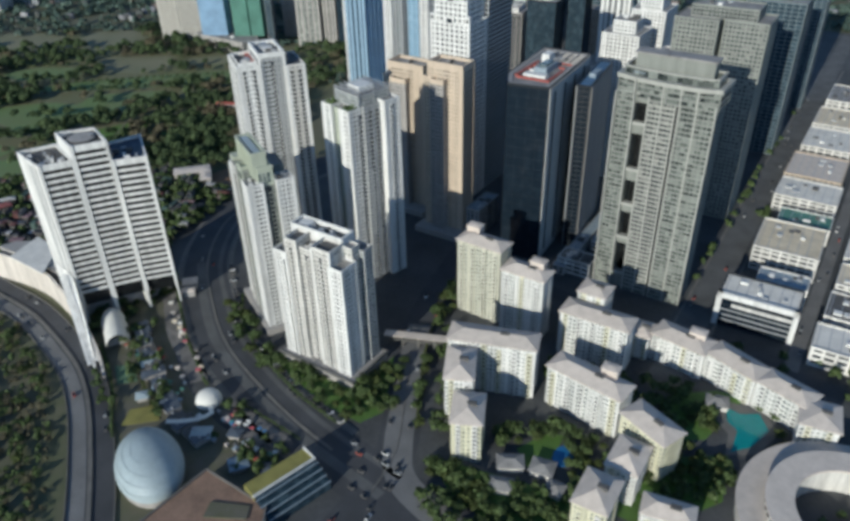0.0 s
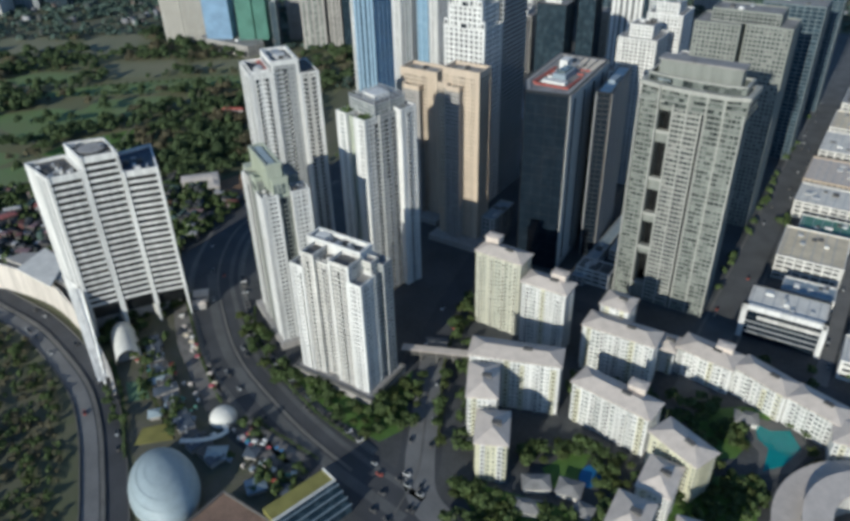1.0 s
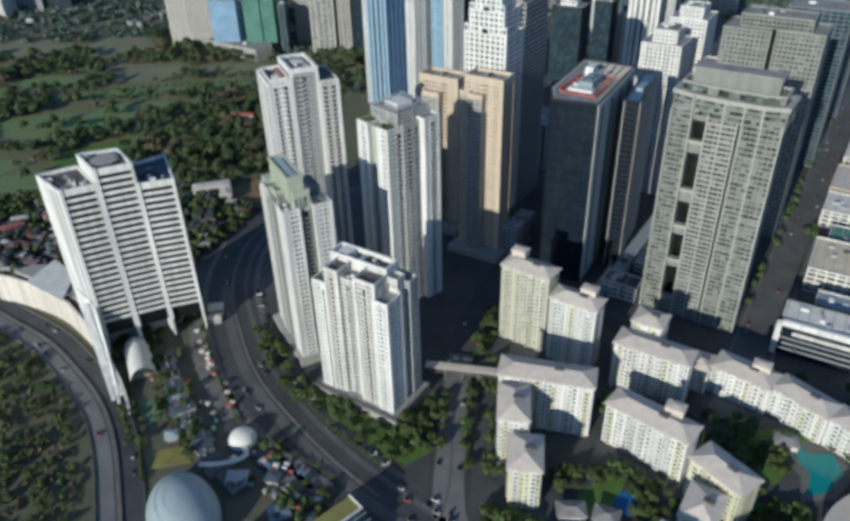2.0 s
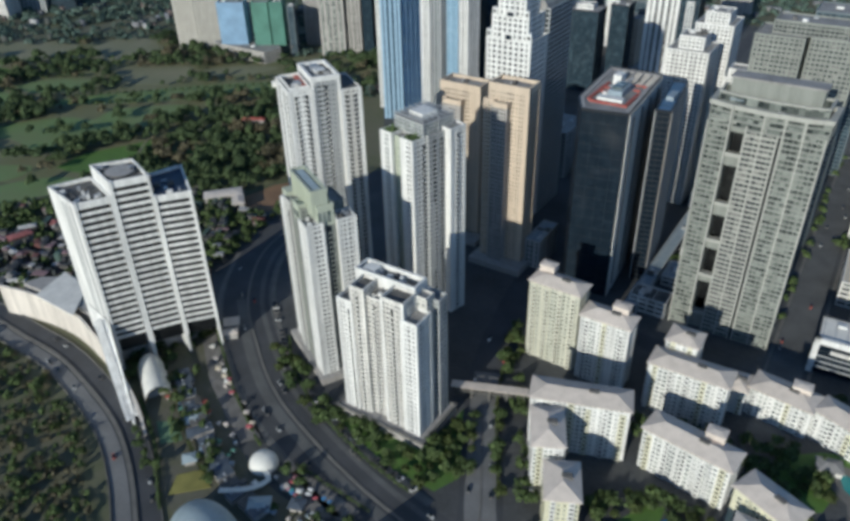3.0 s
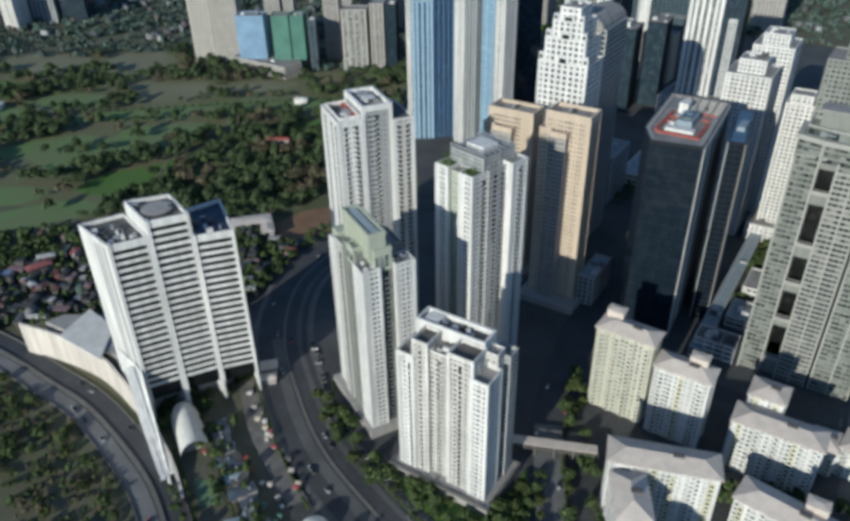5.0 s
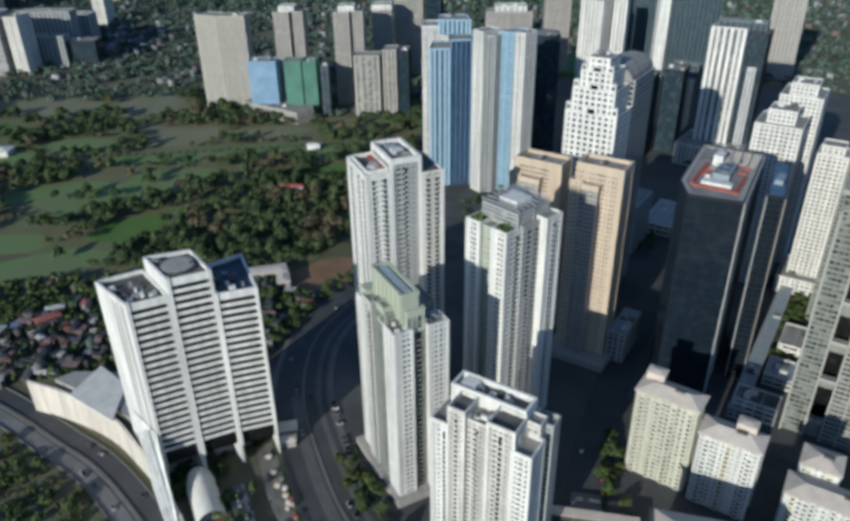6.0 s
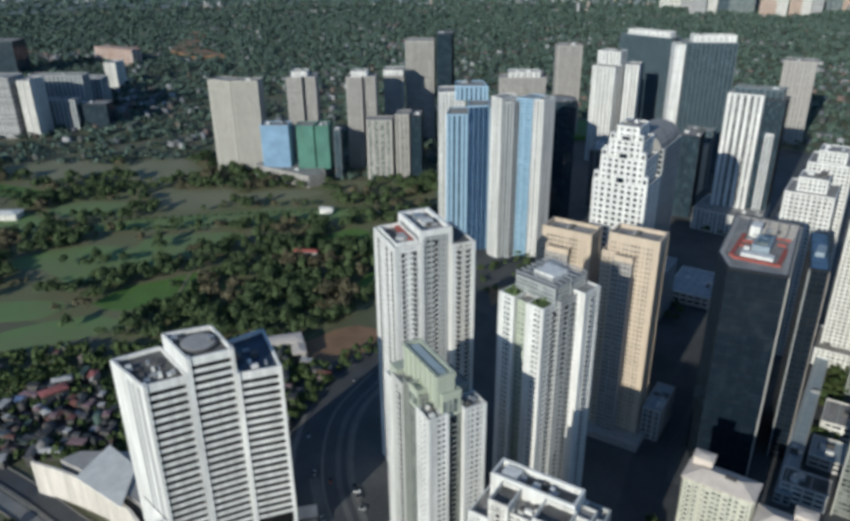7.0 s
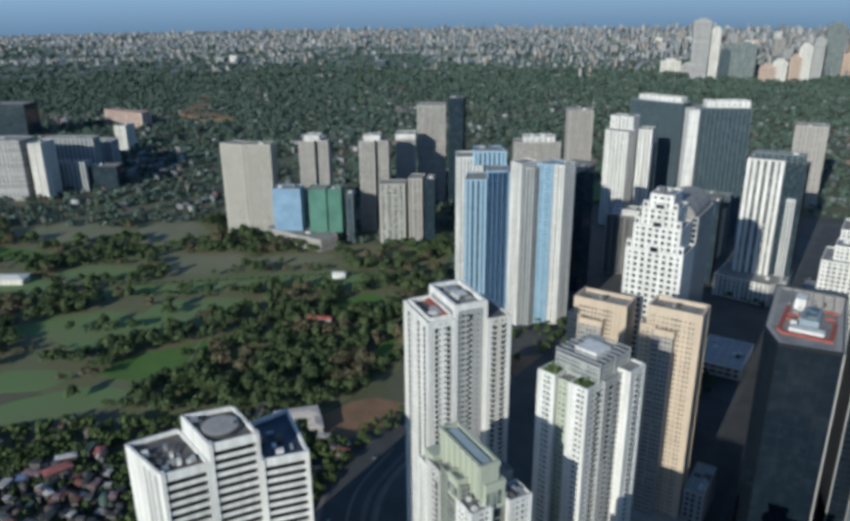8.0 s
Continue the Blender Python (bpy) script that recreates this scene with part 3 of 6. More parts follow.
for q, z in ((f(-29, -19, 0, 12), 139), (f(-9.5, 1, 0, 13), 139), (f(-4, 8.6, 26, 39), 142)):
    corner_piers(b, q, 0, z, 1.5, 0.6)
loggias(b, f(-27, 3.5, 11.5, 30), 1, 0.3, 2.2, 0, 138, M_WHITE)
loggias(b, f(-27, 3.5, 11.5, 30), 1, 0.62, 2.2, 0, 138, M_GREYPANEL)
loggias(b, f(-9.5, 1, 0, 13), 1, 0.75, 2.4, 0, 136, M_WHITE)
loggias(b, f(-4, 8.6, 26, 39), 1, 0.5, 2.0, 0, 140, M_WHITE)
part("shaft_panel", Mesh().prism(f(3.5, 3.95, 13.5, 16.5), 40, 92), M_GREYPANEL, b)
section(b, f(-25, 1, 9, 36), 140, 148, Style(M_GREYPANEL, M_GLASSGREEN, 3.0, 0.25, 1.9, 0.3), parapet=0.8)
for i in range(7):
    part("pergola_beam", Mesh().prism(f(-26, 2, 9 + i * 4.4, 9.6 + i * 4.4), 150.2, 150.9), M_METAL, b)
for u0, v0 in ((-25.5, 9.3), (1.5, 9.3), (-25.5, 35.5), (1.5, 35.5), (-25.5, 22.5), (1.5, 22.5)):
    part("pergola_post", Mesh().prism(f(u0 - 0.25, u0 + 0.25, v0 - 0.25, v0 + 0.25), 139, 150.2), M_METAL, b)
part("tank_house", Mesh().prism(f(-18, -5, 15, 28), 148, 152), M_WHITE, b)
part("tank_house", Mesh().prism(f(-21, -13, 28.2, 34), 148, 151), M_GREYPANEL, b)
for k, q in enumerate((f(-27.5, -20, 1.5, 9.5), f(-8, 0.5, 1.5, 10.5), f(4.5, 8, 28, 36))):
    rnd = random.Random(70 + k)
    o, e, g = Vector(q[0]), Vector(q[1]) - Vector(q[0]), Vector(q[3]) - Vector(q[0])
    for _ in range(9):
        p = o + e * rnd.random() + g * rnd.random()
        part("shrub", Mesh().tube(p.x, p.y, 140, 140 + rnd.uniform(1.2, 2.6), rnd.uniform(0.8, 1.4), 0.3, 7), M_LEAF, b)
units(b, f(-18, 6, 14, 38), 142, 9, 7)

# pair of beige towers
BEIGE = Style(M_BEIGE, M_GLASS, 3.2, 0.6, 2.6, 0.45)
for x0, x1, y0, y1, z in ((-307, -276, 470, 488, 145), (-362, -327, 492, 510, 131)):
    b = thing("apartment_tower", (x0 + x1) / 2, (y0 + y1) / 2, "beige apartment tower with a rounded parapet", "tower", "beige towers")
    section(b, span(x0, x1, y0, y1), 0, z, BEIGE, True)
    # Front annex is grey to carry the shade lying on the beige front.
    section(b, span(x0 + 5, x1 - 14, y0 - 6, y0), 0, z - 13, Style(M_STONE, M_GLASS, 3.2, 0.5, 2.6, 0.4), True)
    section(b, span(x0 - 3, x0 + 6, y0 - 3, y0 + 8), 0, z - 10, BEIGE)
    corner_piers(b, span(x0, x1, y0, y1), 0, z, 1.4, 0.6, M_BEIGE)
    part("roof_arch", Mesh().ring(span(x0 + 6, x1 - 13, y0 - 7, y0 + 3), span(x0 + 7, x1 - 14, y0 - 6, y0 + 2), z - 13, z - 9), M_BEIGE, b)
    part("podium", Mesh().prism(span(x0 - 8, x1 + 6, y0 - 14, y1 + 4), 0, 5), M_STONE, b)
    part("crown", Mesh().ring(span(x0 - 0.5, x1 + 0.5, y0 - 0.5, y1 + 0.5), span(x0 + 1, x1 - 1, y0 + 1, y1 - 1), z - 3, z + 2.6), M_BEIGE, b)
    units(b, span(x0, x1, y0, y1), z, 4, 9)

M_BLUEROOF = mat("blue_roof_membrane", (0.08, 0.16, 0.27), vary=0.15, scale=0.15)
# dark glass office tower with a red-edged roof
DARK = Style(M_DARKFRAME, M_GLASSDARK, 8.0, 0.025, 7.0, 0.02, 0.1, None, 0.08)
b = thing("office_tower", -222, 510, "dark glass office tower with red-edged roof deck", "tower", "office towers")
poly = [(-234, 462), (-203, 467), (-209, 556), (-249, 555), (-244, 482)]
section(b, poly, 0, 143, DARK, True, parapet=1.5)
part("side_cladding", Mesh().prism([(-202.6, 467.5), (-202.0, 467.5), (-207.6, 555), (-208.4, 555)], 0, 143), M_GREYWHITE, b)
for i in range(4):
    y = 476 + 21 * i
    x = -202.0 - 0.064 * (y - 467.5)
    part("side_window", Mesh().prism(span(x - 0.3, x + 0.25, y, y + 2.2), 6, 139), M_GLASSDARK, b)
part("roof_edge", Mesh().prism(span(-238, -235.6, 482, 520), 143.1, 144.4).prism(span(-235.6, -209, 479, 481.4), 143.1, 144.4).prism(span(-211.5, -209, 481.4, 506), 143.1, 144.4), M_RED, b)
part("roof_grille", Mesh().ring(offset(poly, -0.6), offset(poly, -3.6), 143.1, 143.9), M_STONE, b)
for i in range(9):
    part("roof_beam", Mesh().box((-222, 524 + 3.2 * i, 143.2), (26, 0.8, 1.2), 4), M_STONE, b)
part("plant_room", Mesh().prism(span(-228, -218, 494, 514), 143, 148), M_BLUESHEET, b)
part("plant_roof", Mesh().prism(span(-226, -220, 497, 511), 148, 149.5), M_GLASSGREEN, b)
part("plant_step", Mesh().prism(span(-232, -214, 484, 490), 143, 145.5), M_WHITE, b)
part("plant_room", Mesh().prism(span(-234, -228, 520, 530), 143, 150), M_WHITE, b)
units(b, span(-236, -210, 485, 545), 143, 22, 11, (1.2, 3.6), (0.8, 2.2))
for x in (-238, -232, -226, -220, -214):
    part("roof_beam", Mesh().box((x, 536, 144.4), (0.7, 26, 0.9), 4), M_STONE, b)
for x0, x1, y0, y1 in ((-236, -230, 500, 501), (-236, -229, 508, 509), (-216, -211, 512, 513), (-218, -210, 522, 523)):
    part("red_pipe", Mesh().prism(span(x0, x1, y0, y1), 143.3, 144.6), M_RED, b)
b = thing("office_tower", -202, 524, "slim dark glass office tower beside the larger one", "tower", "office towers")
section(b, [(-195, 500), (-185.5, 502), (-193, 566), (-203, 565)], 0, 137, Style(M_DARKFRAME, M_GLASSDARK, 4, 0.2, 4, 0.1), roof=M_BLUEROOF)
part("roof_plant", Mesh().box((-193, 530, 137), (5, 14, 3)), M_BLUESHEET, b)
part("edge_fin", Mesh().box((-195.3, 500, 0), (0.7, 0.8, 138)), M_GREYPANEL, b)
part("side_cladding", Mesh().prism([(-185.2, 503), (-184.6, 503), (-192.0, 564), (-192.8, 564)], 0, 136), M_STONE, b)

# large grey-green apartment slab
PANEL = Style(M_OLIVE, M_GLASSSLAB, 3.4, 0.36, 3.4, 0.1)
OLIVE = Style(M_OLIVE, M_GLASS, 3.4, 0.4, 3.2, 0.2, balcony=0.55)
M_RIB = mat("pale_grey_rib", (0.38, 0.38, 0.345), vary=0.06, streak=True)
b = thing("apartment_tower", -116, 478, "large grey-green apartment slab with dark vertical recesses", "tower", "apartment towers")
section(b, span(-152.5, -140, 465, 488), 0, 152, PANEL, True)
section(b, span(-131, -112.6, 463.5, 490), 0, 152, Style(M_OLIVE, M_GLASS, 3.4, 0.34, 3.2, 0.2), True)
section(b, span(-110.6, -88, 463, 487), 0, 152, PANEL, True)
# Both recess walls are near-black: the recess shade is in their colour.
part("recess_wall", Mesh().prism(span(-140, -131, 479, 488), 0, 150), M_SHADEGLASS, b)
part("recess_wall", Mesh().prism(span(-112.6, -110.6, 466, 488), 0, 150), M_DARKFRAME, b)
for x in (-153.1, -140.4, -130.6, -121.8, -113, -110.2, -99.5, -87.6):
    part("rib", Mesh().box((x, 462.9, 0), (1.0, 1.4, 152)), M_RIB, b)
for z0, z1 in ((0, 12), (38, 43), (64, 70), (89, 97), (124, 131), (146, 152)):
    part("sky_bridge", Mesh().prism(span(-140, -131, 465.5, 470), z0, z1), M_OLIVE, b)
    part("bridge_slab", Mesh().prism(span(-140.2, -130.8, 463.6, 470), z1 - 0.2, z1 + 0.9), M_RIB, b)
    part("bridge_rail", Mesh().prism(span(-140, -131, 463.8, 464.1), z1 + 0.9, z1 + 2.0), M_RIB, b)
for x0, x1 in ((-130, -122.4), (-121.2, -113.6)):
    m = Mesh()
    for i in range(1, 44):
        m.prism(span(x0, x1, 462.3, 463.3), i * 3.4 - 0.2, i * 3.4 + 0.15).prism(span(x0, x1, 462.3, 462.45), i * 3.4 + 0.15, i * 3.4 + 1.0)
    tagged(part("balcony_stack", m, M_RIB, b), kind="stuff")
arc = [(-154, 468), (-140, 463.9), (-120, 461.9), (-100, 461.9), (-87, 465), (-86, 489), (-154, 489)]
section(b, arc, 149, 161, Style(M_OLIVE, M_GLASSSLAB, 3.7, 0.35, 17, 0.05), parapet=0)
for x in (-140.4, -121.8, -110.2, -99.5):
    part("rib", Mesh().box((x, 461.6, 149), (1.0, 1.2, 14)), M_RIB, b)
part("cornice", Mesh().ring(offset(arc, 1.2), offset(arc, -2), 160.5, 163.2), M_RIB, b)
part("roof_screen", Mesh().ring(offset(arc, -3), offset(arc, -4), 161, 167.5), M_GLASSSLAB, b)
part("screen_rail", Mesh().ring(offset(arc, -2.8), offset(arc, -4.2), 167.5, 168.6), M_RIB, b)
part("penthouse", Mesh().prism(span(-146, -95, 474, 485), 161, 176), M_OLIVE, b)
part("penthouse_roof", Mesh().prism(span(-147, -94, 473, 486), 176, 177), M_ROOF, b)
part("canopy", Mesh().prism(span(-144, -130, 466.5, 471), 165, 165.6), M_BLUESHEET, b)
units(b, span(-142, -92, 464, 474), 161, 8, 12, (2, 6))

# slatted white office block by the access road
b = thing("office_block", -442, 258, "white office block with horizontal slats in three stepped bays", "office building")
M_BLUEDECK = mat("dark_blue_membrane", (0.035, 0.055, 0.10), rough=0.5, vary=0.2, scale=0.2)
bays = [([(-444, 220), (-433.2, 238.6), (-467.7, 249.5), (-478.5, 226.5)], 124, 0), ([(-433.2, 238.6), (-421, 257.9), (-449, 268.5), (-464, 248.4)], 133, 1), ([(-420.5, 256.8), (-406.5, 274.5), (-442, 297.6), (-452, 268.0)], 119, 2)]
for poly, z, k in bays:
    # Dark panes stand in for the shade between the slats.
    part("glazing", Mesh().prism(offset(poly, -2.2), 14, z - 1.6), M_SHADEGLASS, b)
    a, c = Vector(poly[0]), Vector(poly[1])
    u = (c - a).normalized()
    nrm = Vector((u.y, -u.x))
    fh = 4.55
    n = int((z - 20) / fh)
    slat = Mesh().prism([tuple(q) for q in (a + u * 1.0, c - u * 1.0, c - u * 1.0 - nrm * 0.6, a + u * 1.0 - nrm * 0.6)], 0, 2.0)
    me = slat.data("slat", where(b))
    for i in range(n):
        part("slat", me, M_WHITE, b).location.z = z - 3.2 - i * fh
    for q, d in ((a, 1), (c, -1)):
        o = q + u * d * 0.9
        part("fin", Mesh().prism([tuple(p) for p in (o - u * 0.9 + nrm * 0.7, o + u * 0.9 + nrm * 0.7, o + u * 0.9 - nrm * 3, o - u * 0.9 - nrm * 3)], 15, z + 1.5), M_WHITE, b)
    for i in range(1, 4):
        p, q = Vector(poly[i]), Vector(poly[(i + 1) % 4])
        e = (q - p).normalized()
        w = Vector((e.y, -e.x))
        part("side_wall", Mesh().prism([tuple(x) for x in (p, q, q - w * 1.2, p - w * 1.2)], 0, z + 1.4), M_WHITE, b)
    part("parapet", Mesh().prism([tuple(q) for q in (a + u, c - u, c - u - nrm * 1.0, a + u - nrm * 1.0)], z - 1.2, z + 1.3), M_WHITE, b)
    part("roof_deck", Mesh().prism(offset(poly, -1.2), z - 1.5, z - 0.8), M_BLUEDECK if k == 2 else M_ROOFDARK, b)
    if k == 1:
        c0 = sum((Vector(q) for q in poly), Vector((0, 0))) / 4
        part("tank_rim", Mesh().tube(c0.x, c0.y, z - 0.8, z + 0.9, 9.5, 9.5, 24), M_ROOFDARK, b)
        part("tank_lid", Mesh().tube(c0.x, c0.y, z + 0.9, z + 1.1, 8.6, 8.2, 24), M_STONE, b)
    units(b, poly, z - 0.8, (18, 6, 8)[k], 20 + k, (1.2, 4), (0.8, 2.6))
for s in (0.12, 0.3, 0.42):
    p, q = Vector((-444, 220)).lerp(Vector((-478.5, 226.5)), s), Vector((-444, 220)).lerp(Vector((-478.5, 226.5)), s + 0.07)
    part("side_groove", Mesh().prism([tuple(q - Vector((0.19, 1)) * 0.12), tuple(p - Vector((0.19, 1)) * 0.12), tuple(p), tuple(q)], 20, 122), M_GREYPANEL, b)
part("base_storey", Mesh().prism([(-452, 226), (-424, 280), (-442, 292), (-474, 232)], 0, 16), M_STONE, b)

# hazy far and middle towers: footprint, height, style
FARGREY = Style(M_STONE, M_GLASS, 3.3, 0.5, 3.2, 0.5)
FARWHITE = Style(M_WHITE, M_GLASS, 3.3, 0.5, 6, 0.45)
FARBONE = Style(M_BONE, M_GLASS, 3.3, 0.55, 3.4, 0.5)
BLUE = Style(M_BLUEWALL, M_GLASSBLUE, 3.3, 0.08, 5.0, 0.5)
M_GLASSNAVY = glass("navy_window_glass", (0.012, 0.035, 0.085), (0.028, 0.065, 0.14), share=0.5, rough=0.1)
NAVYBLUE = Style(M_BLUEWALL, M_GLASSNAVY, 3.3, 0.04, 5.5, 0.06)
NAVY = Style(M_DARKFRAME, M_GLASSBLUE, 3.6, 0.15, 3.4, 0.1)
TEAL = Style(M_TEALFRAME, M_GLASSBLUE, 3.8, 0.2, 6, 0.12)


def tower(name, label, category, group, secs, plant=3):
    xs = [p[0] for s in secs for p in s[0]]
    ys = [p[1] for s in secs for p in s[0]]
    t = thing(name, sum(xs) / len(xs), sum(ys) / len(ys), label, category, group)
    for poly, z0, z1, st in secs:
        section(t, poly, z0, z1, st)
    units(t, secs[-1][0], secs[-1][2], plant, int(abs(xs[0])), (2, 6))
    return t


tower("apartment_tower", "bone-coloured residential slab beside the golf course", "tower", "golf side towers", [([(-1003, 759), (-966, 766), (-966, 792), (-1003, 785)], 0, 131, FARBONE), ([(-966, 767), (-934, 787), (-944, 808), (-972, 792)], 0, 131, FARBONE)])
for (x, y, z) in ((-917, 848, 130), (-836, 884, 132)):
    tower("apartment_tower", "grey-brown residential tower with white roof frame", "tower", "golf side towers", [(rect(x, y, 22, 30, 30), 0, z, FARGREY), (rect(x + 17, y + 14, 16, 24, 30), 0, z, FARGREY), (rect(x + 4, y + 6, 22, 20, 30), z, z + 7, Style(M_WHITE, M_GLASS, 3.5, 0.6, 4, 0.5))])
t = tower("building_site", "unfinished block wrapped in blue netting", "building", "", [([(-913, 764), (-880, 784), (-893, 806), (-926, 786)], 15, 75, Style(M_BLUENET, M_GLASS, 3.6, 0.97, 12, 0.05))])
t = tower("building_site", "unfinished block wrapped in green netting", "building", "", [([(-866, 786), (-846, 798), (-858, 822), (-880, 808)], 15, 76, Style(M_GREENNET, M_GLASS, 3.6, 0.97, 12, 0.05)), ([(-843, 799), (-829, 810), (-842, 832), (-856, 822)], 15, 76, Style(M_GREENNET, M_GLASS, 3.6, 0.97, 12, 0.05))])
tower("podium", "pale concrete podium under the netted blocks", "building", "", [([(-932, 764), (-828, 762), (-822, 790), (-870, 826), (-930, 800)], 0, 16, Style(M_CONC, M_GLASS, 4, 0.6, 5, 0.4))])
tower("apartment_tower", "slim grey tower behind the netted blocks", "tower", "", [(rect(-822, 822, 9, 18, 30), 0, 70, TEAL)])
tower("building_site", "bare concrete tower under construction with dark bays", "building", "", [([(-782, 836), (-752, 854), (-764, 876), (-794, 858)], 0, 84, Style(M_CONC, M_GLASSGREEN, 3.6, 0.3, 9, 0.35)), ([(-752, 862), (-736, 872), (-748, 898), (-764, 888)], 0, 90, Style(M_CONC, M_GLASS, 3.6, 0.5, 6, 0.4)), ([(-734, 874), (-722, 882), (-740, 914), (-752, 906)], 0, 88, NAVY)])
tower("apartment_tower", "pale grey tower with a white top storey", "tower", "", [([(-847, 968), (-822, 984), (-838, 1010), (-863, 994)], 0, 118, FARGREY), ([(-847, 968), (-822, 984), (-838, 1010), (-863, 994)], 118, 126, Style(M_WHITE, M_GLASS, 4, 0.7, 6, 0.5))])
tower("building_site", "tall concrete tower with an unfinished top", "building", "", [([(-849, 1031), (-810, 1053), (-826, 1082), (-865, 1060)], 0, 162, Style(M_CONC, M_GLASS, 3.3, 0.45, 3, 0.45)), ([(-808, 1060), (-790, 1075), (-806, 1110), (-826, 1092)], 0, 172, NAVY)])

BLUEW = Style(M_WHITE, M_GLASS, 3.3, 0.35, 3.6, 0.5)
M_SKYPANE = glass("pale_blue_glass", (0.16, 0.27, 0.36), (0.24, 0.36, 0.45), share=0.6)
SKY = Style(M_BLUEWALL, M_SKYPANE, 3.3, 0.3, 6, 0.12)
tower("apartment_tower", "tall blue and white residential tower in stepped bays", "tower", "blue towers", [([(-582, 705), (-560, 722), (-575, 748), (-598, 731)], 0, 165, BLUEW), ([(-556, 678), (-538, 690), (-552, 722), (-570, 708)], 0, 150, BLUE), ([(-538, 692), (-522, 705), (-538, 735), (-555, 720)], 0, 158, NAVYBLUE), ([(-522, 706), (-505, 722), (-522, 748), (-540, 734)], 0, 155, SKY), ([(-566, 712), (-536, 728), (-556, 752), (-580, 736)], 158, 172, BLUE)])
tower("apartment_tower", "tall blue and white residential tower in stepped bays", "tower", "blue towers", [([(-514, 695), (-500, 690), (-494, 712), (-508, 717)], 0, 170, BLUEW), ([(-500, 694), (-490, 697), (-484, 716), (-494, 720)], 0, 166, Style(M_GREYPANEL, M_GLASSBLUE, 3.3, 0.2, 4, 0.4)), ([(-490, 704), (-476, 709), (-470, 728), (-484, 730)], 0, 169, SKY), ([(-476, 711), (-466, 714), (-462, 732), (-474, 734)], 0, 168, BLUEW)])
tower("office_tower", "round-fronted navy glass tower", "tower", "", [([(-508, 812), (-494, 806), (-482, 812), (-476, 826), (-486, 842), (-508, 842)], 0, 146, NAVY)])
tower("apartment_tower", "grey and white tower behind the blue pair", "tower", "", [([(-614, 905), (-563, 935), (-576, 957), (-627, 927)], 0, 146, FARGREY), ([(-604, 911), (-570, 931), (-580, 948), (-614, 928)], 146, 153, Style(M_WHITE, M_GLASS, 4, 0.6, 8, 0.4))])
tower("office_tower", "slender tall brown-grey tower", "tower", "", [([(-653, 1177), (-619, 1197), (-633, 1220), (-667, 1200)], 0, 150, Style(M_STONE, M_GLASS, 3.3, 0.5, 3, 0.6))])
tower("apartment_tower", "bone-white twin residential tower", "tower", "white twin towers", [([(-558, 1086), (-524, 1084), (-520, 1108), (-554, 1110)], 0, 140, FARWHITE), ([(-560, 1110), (-526, 1108), (-524, 1130), (-558, 1132)], 0, 158, FARWHITE)])
tower("apartment_tower", "bone-white twin residential tower", "tower", "white twin towers", [([(-514, 1100), (-496, 1104), (-500, 1130), (-518, 1126)], 0, 143, FARWHITE)])
tower("office_tower", "wide teal glass office tower with white cap", "tower", "", [([(-572, 1236), (-484, 1213), (-478, 1240), (-566, 1263)], 0, 168, TEAL), ([(-560, 1238), (-490, 1222), (-486, 1238), (-556, 1255)], 168, 175, Style(M_WHITE, M_GLASS, 4, 0.7, 8, 0.5))])
tower("office_tower", "teal glass tower with white edge fins and cap", "tower", "", [([(-434, 1090), (-371, 1120), (-385, 1150), (-448, 1120)], 0, 180, TEAL), ([(-442, 1078), (-430, 1084), (-440, 1104), (-452, 1098)], 0, 178, Style(M_WHITE, M_GLASS, 3.6, 0.8, 6, 0.7)), ([(-426, 1104), (-376, 1128), (-384, 1142), (-434, 1118)], 180, 188, Style(M_WHITE, M_GLASS, 4, 0.75, 8, 0.5))])
tower("building", "tan low block with a dark shaded front", "building", "", [([(-412, 1010), (-372, 1010), (-372, 1050), (-412, 1050)], 0, 62, Style(M_BEIGE, M_GLASS, 4, 0.5, 4, 0.4)), ([(-406, 1040), (-370, 1040), (-370, 1056), (-406, 1056)], 0, 78, TEAL)])
tower("apartment_tower", "white banded tower on a glazed podium", "tower", "", [([(-334, 912), (-298, 914), (-298, 940), (-334, 938)], 0, 154, Style(M_WHITE, M_GLASS, 3.3, 0.14, 7.2, 0.5, pier_proud=0.7)), ([(-298, 920), (-276, 922), (-276, 946), (-298, 944)], 0, 150, NAVY), ([(-290, 918.5), (-282, 919.3), (-282, 921.6), (-290, 921)], 20, 112, Style(M_WHITE, M_GLASSBLUE, 3.3, 0.4, 4, 0.2)), ([(-330, 920), (-280, 924), (-280, 940), (-330, 936)], 150, 160, TEAL)])
tower("podium", "pale podium block with planted terrace", "building", "", [([(-348, 888), (-290, 880), (-276, 905), (-276, 950), (-345, 945)], 0, 24, Style(M_CREAM, M_GLASSBLUE, 4, 0.4, 5, 0.3))])
tower("office_tower", "plain pale grey slab tower", "tower", "", [([(-340, 1337), (-294, 1345), (-296, 1375), (-342, 1367)], 0, 130, Style(M_STONE, M_GLASS, 3.6, 0.7, 6, 0.6))])

